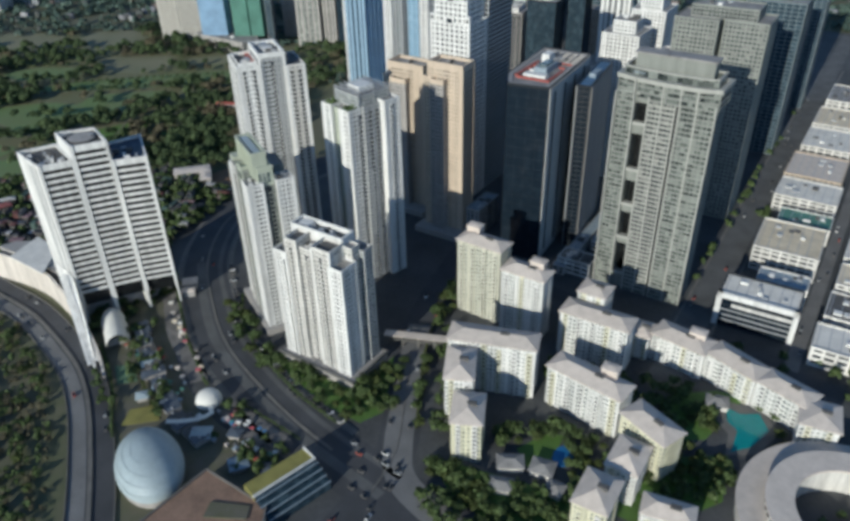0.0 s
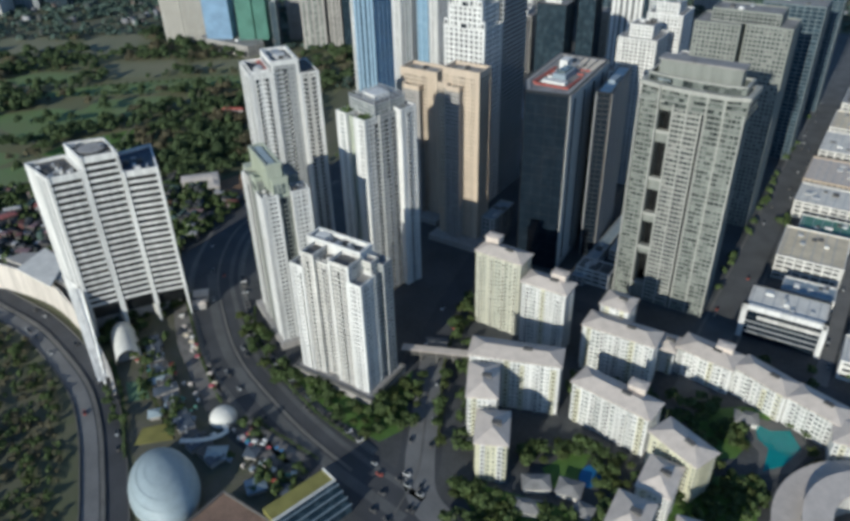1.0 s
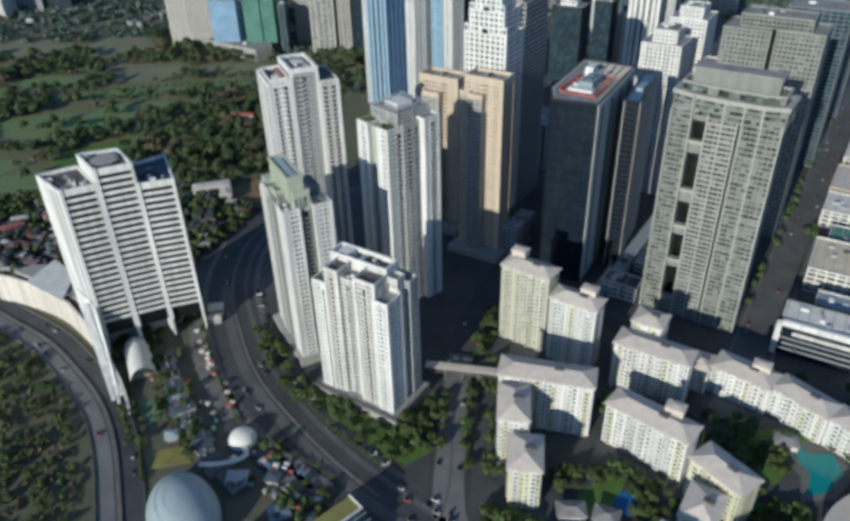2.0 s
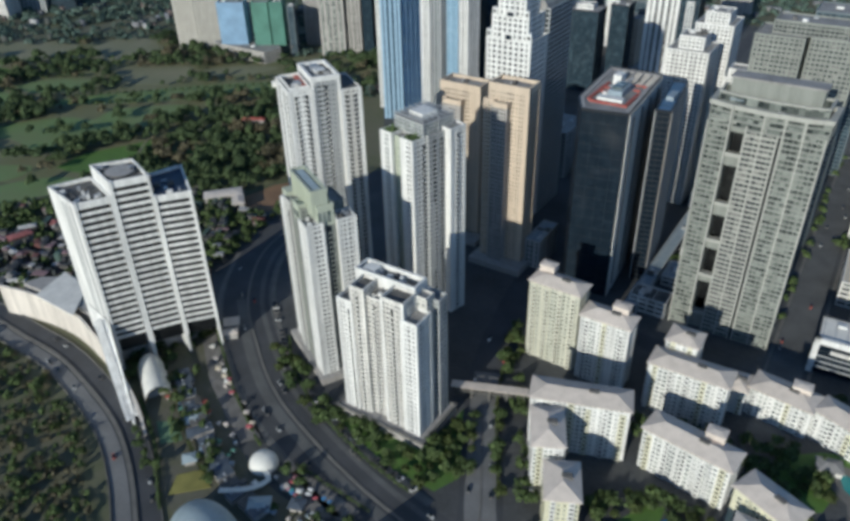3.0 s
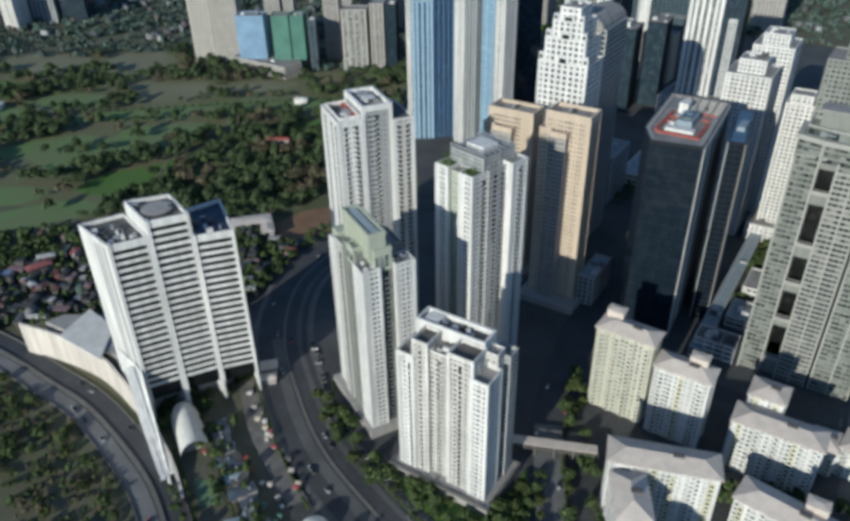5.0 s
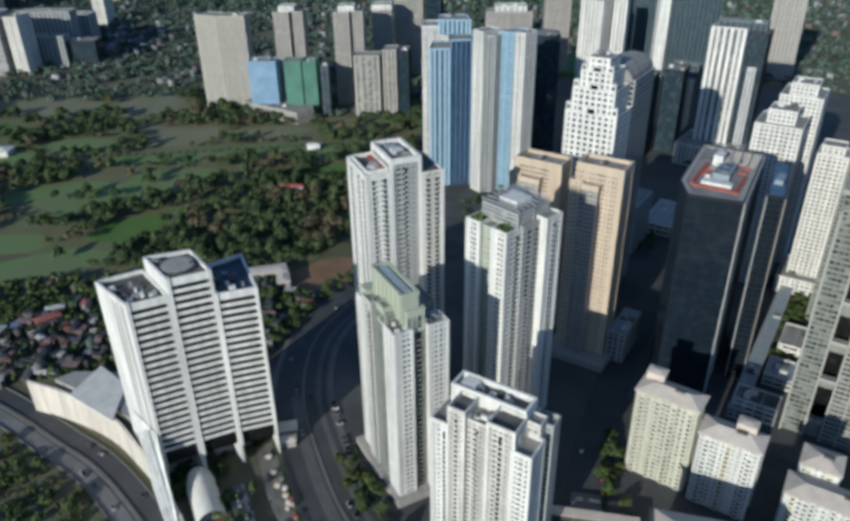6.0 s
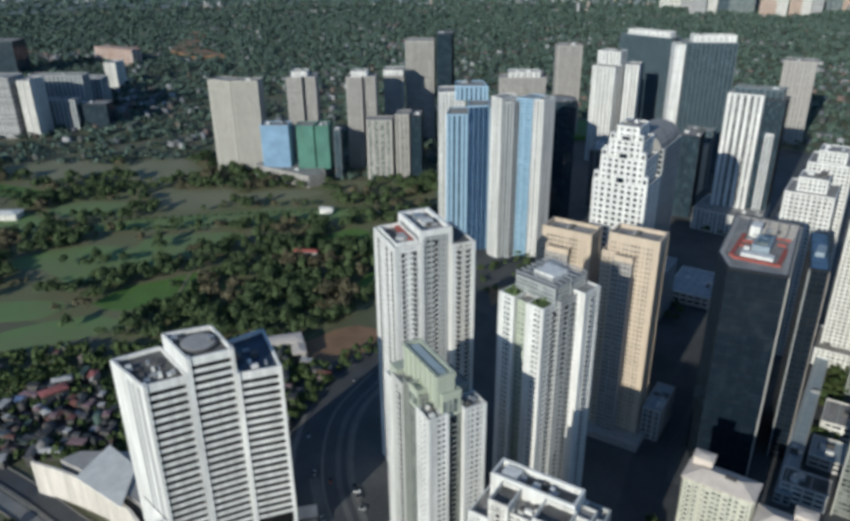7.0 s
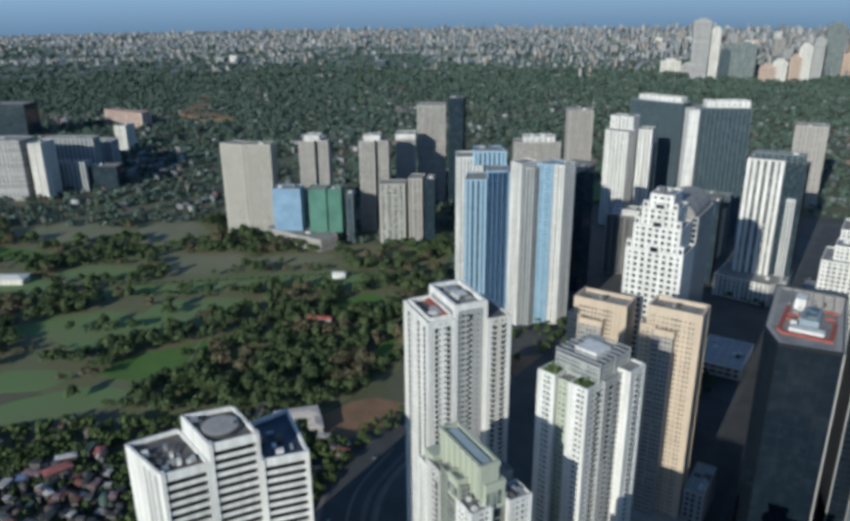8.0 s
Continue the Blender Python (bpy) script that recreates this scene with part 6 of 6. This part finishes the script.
# tree rows along the long fairway
pts = []
for (x0, y0), (x1, y1), n in (((-945, 536), (-712, 736), 30), ((-925, 512), (-772, 636), 20)):
    pts += [(x0 + (x1 - x0) * i / n, y0 + (y1 - y0) * i / n, 0) for i in range(n + 1)]
v, f = leaf_cloud(pts, [3.4] * len(pts), 60, 1.3, 32)
cloud("tree_row", v, f, M_LEAF_GOLF, "straight row of small trees along a fairway")
tagged(part("ground", Mesh().prism([(-690, 1150), (-600, 1190), (-570, 1260), (-640, 1300), (-700, 1240)], 0, 7), M_GRASS), "open green field between far trees", kind="structure")
tagged(part("ground", Mesh().prism([(-1990, 1480), (-1840, 1440), (-1790, 1500), (-1960, 1560), (-2300, 1900), (-2340, 1880)], 0, 9), M_SOIL), "orange bare earth building ground", kind="structure")
# red roofed shelter and pale clubhouse
h = thing("shelter", -668, 576, "long red-roofed shelter among golf course trees", "shelter")
part("roof", Mesh().hip(rect(-668, 576, 26, 6, 25), 12, 2, 0.5), M_RED, h)
part("body", Mesh().box((-668, 576, 0), (24, 5, 12), 25), M_STONE, h)
h = thing("clubhouse", -1075, 474, "white-roofed clubhouse at the golf course", "building")
part("body", Mesh().box((-1075, 474, 0), (40, 20, 7), 35), M_CREAM, h)
part("roof", Mesh().hip(rect(-1075, 474, 40, 20, 35), 7, 3, 1.5), M_WHITESHEET, h)
h = thing("tee_house", -745, 700, "small white house between fairway trees", "building")
part("body", Mesh().box((-745, 700, 0), (16, 8, 6), 30), M_WHITE, h)
part("roof", Mesh().hip(rect(-745, 700, 16, 8, 30), 6, 2, 0.8), M_WHITESHEET, h)


# ---- crowded small houses and the far town ----
def boxes(name, items, material, label):
    """Many small houses in one mesh: x, y, z, width, depth, height, turn."""
    a = np.asarray(items, float)
    c, s = np.cos(a[:, 6]), np.sin(a[:, 6])
    corner = np.array([(-1, -1), (1, -1), (1, 1), (-1, 1)]) / 2
    u, w = corner[None, :, 0] * a[:, 3:4], corner[None, :, 1] * a[:, 4:5]
    x, y = a[:, 0:1] + c[:, None] * u - s[:, None] * w, a[:, 1:2] + s[:, None] * u + c[:, None] * w
    lo = np.stack([x, y, np.repeat(a[:, 2:3] - 1, 4, 1)], 2)
    hi = np.stack([x, y, np.repeat(a[:, 2:3] + a[:, 5:6], 4, 1)], 2)
    v = np.concatenate([lo, hi], 1).reshape(-1, 3)
    k = np.arange(len(a))[:, None, None] * 8
    f = (np.array([(4, 5, 6, 7), (0, 1, 5, 4), (1, 2, 6, 5), (2, 3, 7, 6), (3, 0, 4, 7)])[None] + k).reshape(-1, 4)
    return cloud(name, v, f, material, label)


def island_mat(name, cols, rough=0.8):
    m = bpy.data.materials.new(name)
    m.use_nodes = True
    nt = m.node_tree
    geo, rmp = nt.nodes.new("ShaderNodeNewGeometry"), nt.nodes.new("ShaderNodeValToRGB")
    rmp.color_ramp.interpolation = "CONSTANT"
    while len(rmp.color_ramp.elements) < len(cols):
        rmp.color_ramp.elements.new(0.5)
    for i, c in enumerate(cols):
        rmp.color_ramp.elements[i].position = i / len(cols)
        rmp.color_ramp.elements[i].color = (*c, 1)
    n = nt.nodes.new("ShaderNodeTexNoise")
    n.inputs["Scale"].default_value = 0.4
    mul = nt.nodes.new("ShaderNodeMix")
    mul.data_type, mul.blend_type = "RGBA", "MULTIPLY"
    mul.inputs[0].default_value = 0.5
    nt.links.new(geo.outputs["Position"], n.inputs["Vector"])
    nt.links.new(geo.outputs["Random Per Island"], rmp.inputs[0])
    nt.links.new(rmp.outputs[0], mul.inputs[6]), nt.links.new(n.outputs["Fac"], mul.inputs[7])
    nt.links.new(mul.outputs[2], nt.nodes["Principled BSDF"].inputs["Base Color"])
    nt.nodes["Principled BSDF"].inputs["Roughness"].default_value = rough
    return m


M_SHANTY = island_mat("mixed_sheet_roofs", [(0.062, 0.062, 0.068), (0.095, 0.09, 0.086), (0.13, 0.05, 0.045), (0.065, 0.085, 0.10), (0.248, 0.236, 0.223), (0.043, 0.05, 0.05), (0.099, 0.074, 0.062), (0.074, 0.124, 0.105), (0.13, 0.10, 0.107), (0.056, 0.056, 0.062)])
M_HOUSES = island_mat("village_walls", [(0.44, 0.44, 0.44), (0.24, 0.24, 0.25), (0.20, 0.15, 0.13), (0.26, 0.27, 0.29), (0.13, 0.14, 0.155), (0.10, 0.11, 0.10)])
# Town wall colours are muted to blue-grey to carry the distance haze.
M_TOWN = island_mat("hazed_far_town_walls", [(0.40, 0.41, 0.42), (0.25, 0.28, 0.30), (0.52, 0.51, 0.50), (0.20, 0.24, 0.26), (0.40, 0.34, 0.29), (0.30, 0.33, 0.35)])
SHANTY = [(-690, 205), (-680, 256), (-680, 286), (-673, 306), (-654, 319), (-602, 293), (-571, 276), (-574, 264), (-608, 230), (-625, 205)]
YARDS = [(-780, 250), (-650, 212), (-600, 232), (-568, 300), (-590, 350), (-640, 385), (-690, 345), (-740, 315)]
BACKLOT = [(-600, 232), (-520, 264), (-478, 274), (-460, 302), (-486, 340), (-502, 385), (-506, 425), (-536, 420), (-560, 432), (-600, 430), (-625, 390), (-590, 350), (-568, 300)]
rnd = random.Random(33)
items, tp, tr = [], [], []
while len(items) < 420:
    x, y = rnd.uniform(-780, -456), rnd.uniform(212, 430)
    shape = (x, y, 0, rnd.choice((4, 4, 5, 6, 8, 12)) * rnd.uniform(0.8, 1.2), rnd.uniform(2.8, 6), rnd.uniform(2.5, 9.5), rnd.uniform(0.3, 0.7) + rnd.choice((0, 1.57)))
    if inside(x, y, SHANTY) and rnd.random() < 0.8:
        items.append(shape)
        if rnd.random() < 0.3:
            tp.append((x + 4, y + 3, 2)), tr.append(rnd.uniform(2.5, 4.5))
    elif inside(x, y, BACKLOT) and y > 330 and rnd.random() < 0.4:
        items.append(shape)
    elif inside(x, y, BACKLOT) or (inside(x, y, YARDS) and rnd.random() < 0.6):
        if rnd.random() < 0.05:
            items.append(shape)
        else:
            tp.append((x, y, 0)), tr.append(rnd.uniform(3, 6.5))
M_YARDWALL = mat("bare_block_wall", (0.11, 0.105, 0.10), vary=0.15, each=0.4)
ROOFS = [mat("sheet_roof_" + k, c, vary=0.15, scale=0.3) for k, c in (("grey", (0.10, 0.10, 0.105)), ("dark", (0.045, 0.047, 0.05)), ("rust", (0.15, 0.062, 0.055)), ("blue", (0.08, 0.11, 0.14)), ("pale", (0.42, 0.41, 0.40)), ("green", (0.06, 0.10, 0.085)), ("pink", (0.25, 0.16, 0.17)))]
M_BIGROOF = {"rust": mat("faded_red_sheet", (0.34, 0.12, 0.11), vary=0.15, scale=0.3), "blue": mat("blue_sheet", (0.12, 0.18, 0.32), vary=0.15, scale=0.3), "pale": mat("pale_sheet", (0.5, 0.49, 0.47), vary=0.15, scale=0.3)}
for i, (x, y, z, w, d, h, r) in enumerate(items[:270]):
    o = thing("house", x, y, "small crowded house under a sheet metal roof", "house", "crowded houses")
    deg = math.degrees(r)
    part("body", Mesh().box((x, y, 0), (w, d, h), deg), M_YARDWALL, o)
    part("roof", Mesh().hip(rect(x, y, w, d, deg), h, rnd.uniform(0.3, 1.3), 0.4), ROOFS[rnd.choice((0, 1, 4, 2, 1, 3, 4, 1, 5, 1, 6, 1, 6))], o)
for k, (x, y, w, d, h, deg, name) in enumerate(((-658, 281, 19, 9, 8, 75, "rust"), (-670, 263, 8, 6, 7, 50, "blue"), (-668, 294, 14, 6, 7, 58, "pale"), (-654, 312, 9, 6, 7, -45, "rust"), (-649, 309, 6, 5, 6, -45, "pale"), (-645, 264, 16, 5, 6, -6, "pale"), (-600, 240, 18, 5, 5, 32, "pale"))):
    o = thing("house", x, y, {"rust": "larger house under a faded red sheet roof", "blue": "house under a blue sheet roof among crowded ones", "pale": "long house under a pale sheet roof"}[name], "house", "crowded houses")
    part("body", Mesh().box((x, y, 0), (w, d, h), deg), M_YARDWALL, o)
    part("roof", Mesh().hip(rect(x, y, w, d, deg), h + 1.5, 1.6, 0.5), M_BIGROOF[name], o)
boxes("crowded_houses", items[270:], M_SHANTY, "crowded small houses with mixed sheet roofs")
v, f = leaf_cloud(tp, tr, 60, 1.9, 34)
cloud("yard_trees", v, f, M_LEAF, "dark trees growing between crowded houses")
CITY = [(-600, 600), (-620, 760), (-660, 900), (-640, 1300), (200, 1300), (200, 0), (-420, 200), (-560, 420), (-540, 560)]
rng = random.Random(44)
tp, tr, hs = [], [], []
while len(tp) < 17500:
    a, r = radians(rng.uniform(-8, 76)), math.sqrt(rng.uniform(700 ** 2, 3350 ** 2))
    x, y = HUB[0] - r * math.sin(a), HUB[1] + r * math.cos(a)
    if inside(x, y, GOLF) or inside(x, y, CITY) or inside(x, y, SHANTY) or inside(x, y, YARDS) or inside(x, y, BACKLOT):
        continue
    if rng.random() < 0.07 + max(0.0, noise.noise((a * 9, r * 0.0045, 7)) - 0.05) * 0.75:
        hs.append((x, y, rise(r), rng.uniform(6, 15), rng.uniform(5, 11), rng.uniform(6, 10.5), rng.uniform(0, 3.1)))
        continue
    tp.append((x, y, rise(r) - 1)), tr.append((6.5 + r * 0.0026) * rng.uniform(0.7, 1.3))
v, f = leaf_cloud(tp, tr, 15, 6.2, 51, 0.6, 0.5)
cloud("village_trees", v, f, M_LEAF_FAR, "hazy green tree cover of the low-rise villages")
boxes("village_houses", hs, M_HOUSES, "scattered pale village houses between trees")
items, tp, tr = [], [], []
while len(items) < 14500:
    a, r = radians(rng.uniform(-6, 74)), rng.uniform(2900, 4830)
    x, y = HUB[0] - r * math.sin(a), HUB[1] + r * math.cos(a)
    side = 1.0 - math.degrees(a) / 90
    belt = noise.noise((a * 7, r * 0.007, 3)) + noise.noise((a * 30, r * 0.02, 5)) * 0.5
    town = (r - 3550) / 900 + side * 0.75 - 0.45 + belt * 0.9
    if rng.random() > town:
        if rng.random() < 0.35:
            tp.append((x, y, rise(r) - 2)), tr.append(rng.uniform(9, 17))
        continue
    tall = rng.random() ** 6 * 75 * side
    items.append((x, y, rise(r), rng.uniform(6, 15), rng.uniform(6, 14), rng.uniform(3, 7) * (1.2 - (r - 2900) / 2600) + tall * 0.6, rng.uniform(0, 3.1)))
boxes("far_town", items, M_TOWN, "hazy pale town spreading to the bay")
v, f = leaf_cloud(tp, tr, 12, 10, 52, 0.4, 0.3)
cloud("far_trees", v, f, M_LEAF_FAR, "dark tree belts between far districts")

# Far wall grey with the haze of distance already in its colour.
M_HAZYWALL = mat("hazed_grey_wall", (0.40, 0.40, 0.40), vary=0.08, each=0.25)
# far towers to the north and at the golf course's far end
FARTOWN = Style(M_HAZYWALL, M_GLASS, 3.6, 0.6, 7, 0.5)
FARPALE = Style(M_CREAM, M_GLASS, 3.6, 0.6, 8, 0.5)
FARDIM = Style(M_STONE, M_GLASSBLUE, 3.6, 0.5, 7, 0.4)
M_ROSE = mat("rose_render", (0.50, 0.38, 0.31), vary=0.06, each=0.1)
FARROSE = Style(M_ROSE, M_GLASS, 3.6, 0.55, 7, 0.5)
FARTEAL = Style(M_TEALFRAME, M_GLASSGREEN, 3.6, 0.35, 7, 0.2)
for x, y, w, z, st in ((-931, 3183, 62, 232, FARTOWN), (-884, 3215, 36, 200, FARPALE), (-846, 3240, 40, 120, TEAL), (-783, 3266, 92, 142, FARTEAL), (-1072, 3300, 80, 66, FARPALE), (-1000, 3290, 50, 52, FARTOWN), (-680, 3220, 56, 66, FARROSE), (-640, 3235, 50, 84, FARPALE), (-590, 3262, 40, 100, FARROSE), (-562, 3275, 46, 140, FARPALE), (-520, 3300, 36, 166, FARTOWN), (-482, 3420, 66, 214, FARTEAL), (-440, 3440, 50, 98, FARROSE), (-400, 3460, 60, 140, FARROSE), (-350, 3420, 60, 180, FARPALE)):
    tower("apartment_tower", "hazy pale high-rise in the far district", "tower", "far high-rises", [(rect(x, y, w, w * 0.6, 12), 0, z, st), (rect(x, y, w * 0.5, w * 0.35, 12), z, z + 9, st)], 1)
for i in range(26):
    x = -1500 + 46 * i + rng.uniform(-20, 20)
    y = 3650 + rng.uniform(0, 620)
    z = rise(math.hypot(x - HUB[0], y - HUB[1]))
    tower("apartment_tower", "hazy pale high-rise in the far district", "tower", "far high-rises", [(rect(x, y, rng.uniform(22, 44), rng.uniform(22, 40), rng.uniform(0, 40)), 0, z + 25 + 95 * min(1, i / 16) * rng.random(), (FARTOWN, FARPALE, FARROSE, FARTOWN, FARPALE, FARDIM)[rng.randrange(6)])], 1)
FARBRICK = Style(mat("pink_brick_render", (0.42, 0.24, 0.18), vary=0.08), M_GLASS, 4, 0.5, 12, 0.4, pier_wall=M_WHITE)
FARBLUE = Style(M_GREYPANEL, M_GLASSBLUE, 3.8, 0.4, 8, 0.3)
for x, y, w, d, r, z, st in ((-1474, 706, 70, 46, 30, 102, FARTOWN), (-1430, 740, 22, 44, 30, 96, FARPALE), (-1490, 830, 96, 30, 32, 84, FARBLUE), (-1440, 790, 70, 30, 32, 52, FARBLUE), (-1400, 830, 60, 34, 32, 42, NAVY), (-1550, 900, 110, 34, 32, 62, FARBLUE), (-1630, 980, 54, 36, 32, 46, NAVY), (-1690, 1083, 26, 46, 30, 56, FARPALE), (-2052, 1030, 92, 60, 30, 86, NAVY), (-1977, 1296, 146, 30, 4, 40, FARBRICK), (-3000, 2560, 40, 40, 20, 62, FARBLUE), (-2950, 2600, 36, 40, 20, 70, FARPALE), (-3700, 2650, 40, 40, 20, 66, FARTOWN), (-2300, 2900, 60, 40, 10, 50, TEAL)):
    tower("apartment_tower" if z > 70 else "building", "hazy mid-rise building beyond the golf course", "building", "far buildings", [(rect(x, y, w, d, r), 0, z, st)], 2)

# ---- vehicles ----
def make_car(material):
    c = thing("car", 0, 0, "small car parked at the roadside", "car", "cars")
    part("body", Mesh().prism([(-2.2, -0.85), (2.1, -0.85), (2.3, -0.5), (2.3, 0.5), (2.1, 0.85), (-2.2, 0.85)], 0.15, 1.0), material, c)
    part("cabin", Mesh().prism([(-1.6, -0.72), (0.7, -0.72), (0.7, 0.72), (-1.6, 0.72)], 1.0, 1.55), M_GLASSDARK, c)
    return c


cars = [make_car(M_WHITE), make_car(M_GREYPANEL), make_car(M_ROOFDARK), make_car(M_RED)]
rnd = random.Random(77)
lanes = [(curve(HIGHWAY[1:11], 3), (-12, -5, 5, 12)), (curve(RAMP[2:9], 3), (-8, 5, 8)), (curve(CROSS[1:8], 3), (-7, 5, 8)), (curve([(-71, 440), (-72, 460), (-74, 700), (-74, 1000)], 3), (-7, -3, 4, 7.5)), (curve([(-4, 440), (-3, 700)], 3), (-2, 2))]
for i in range(84):
    path, offs = lanes[(0, 0, 1, 2, 2, 3, 3, 4)[i % 8]]
    k = rnd.randrange(1, len(path) - 2)
    d = (path[k + 1] - path[k]).normalized()
    p = path[k] + Vector((-d.y, d.x)) * rnd.choice(offs)
    copy_thing(cars[rnd.choice((0, 1, 1, 1, 2, 2, 2, 2)) if i % 11 else 3], pose(p.x, p.y, 0.14, 0, 0, math.degrees(math.atan2(d.y, d.x)) + rnd.choice((0, 180))))
kerb = curve(HIGHWAY[4:10], 2.6)
for k in range(4, len(kerb) - 4, 2):
    if rnd.random() < 0.75:
        d = (kerb[k + 1] - kerb[k]).normalized()
        p = kerb[k] + Vector((-d.y, d.x)) * 18.6
        copy_thing(cars[rnd.choice((0, 1, 2, 2, 2))], pose(p.x, p.y, 0.32, 0, 0, math.degrees(math.atan2(d.y, d.x)) + 70))
for c, (x, y) in zip(cars, ((-186, 232), (-172, 224), (-190, 214), (-199, 224))):
    c.location = (x, y, 0.14)
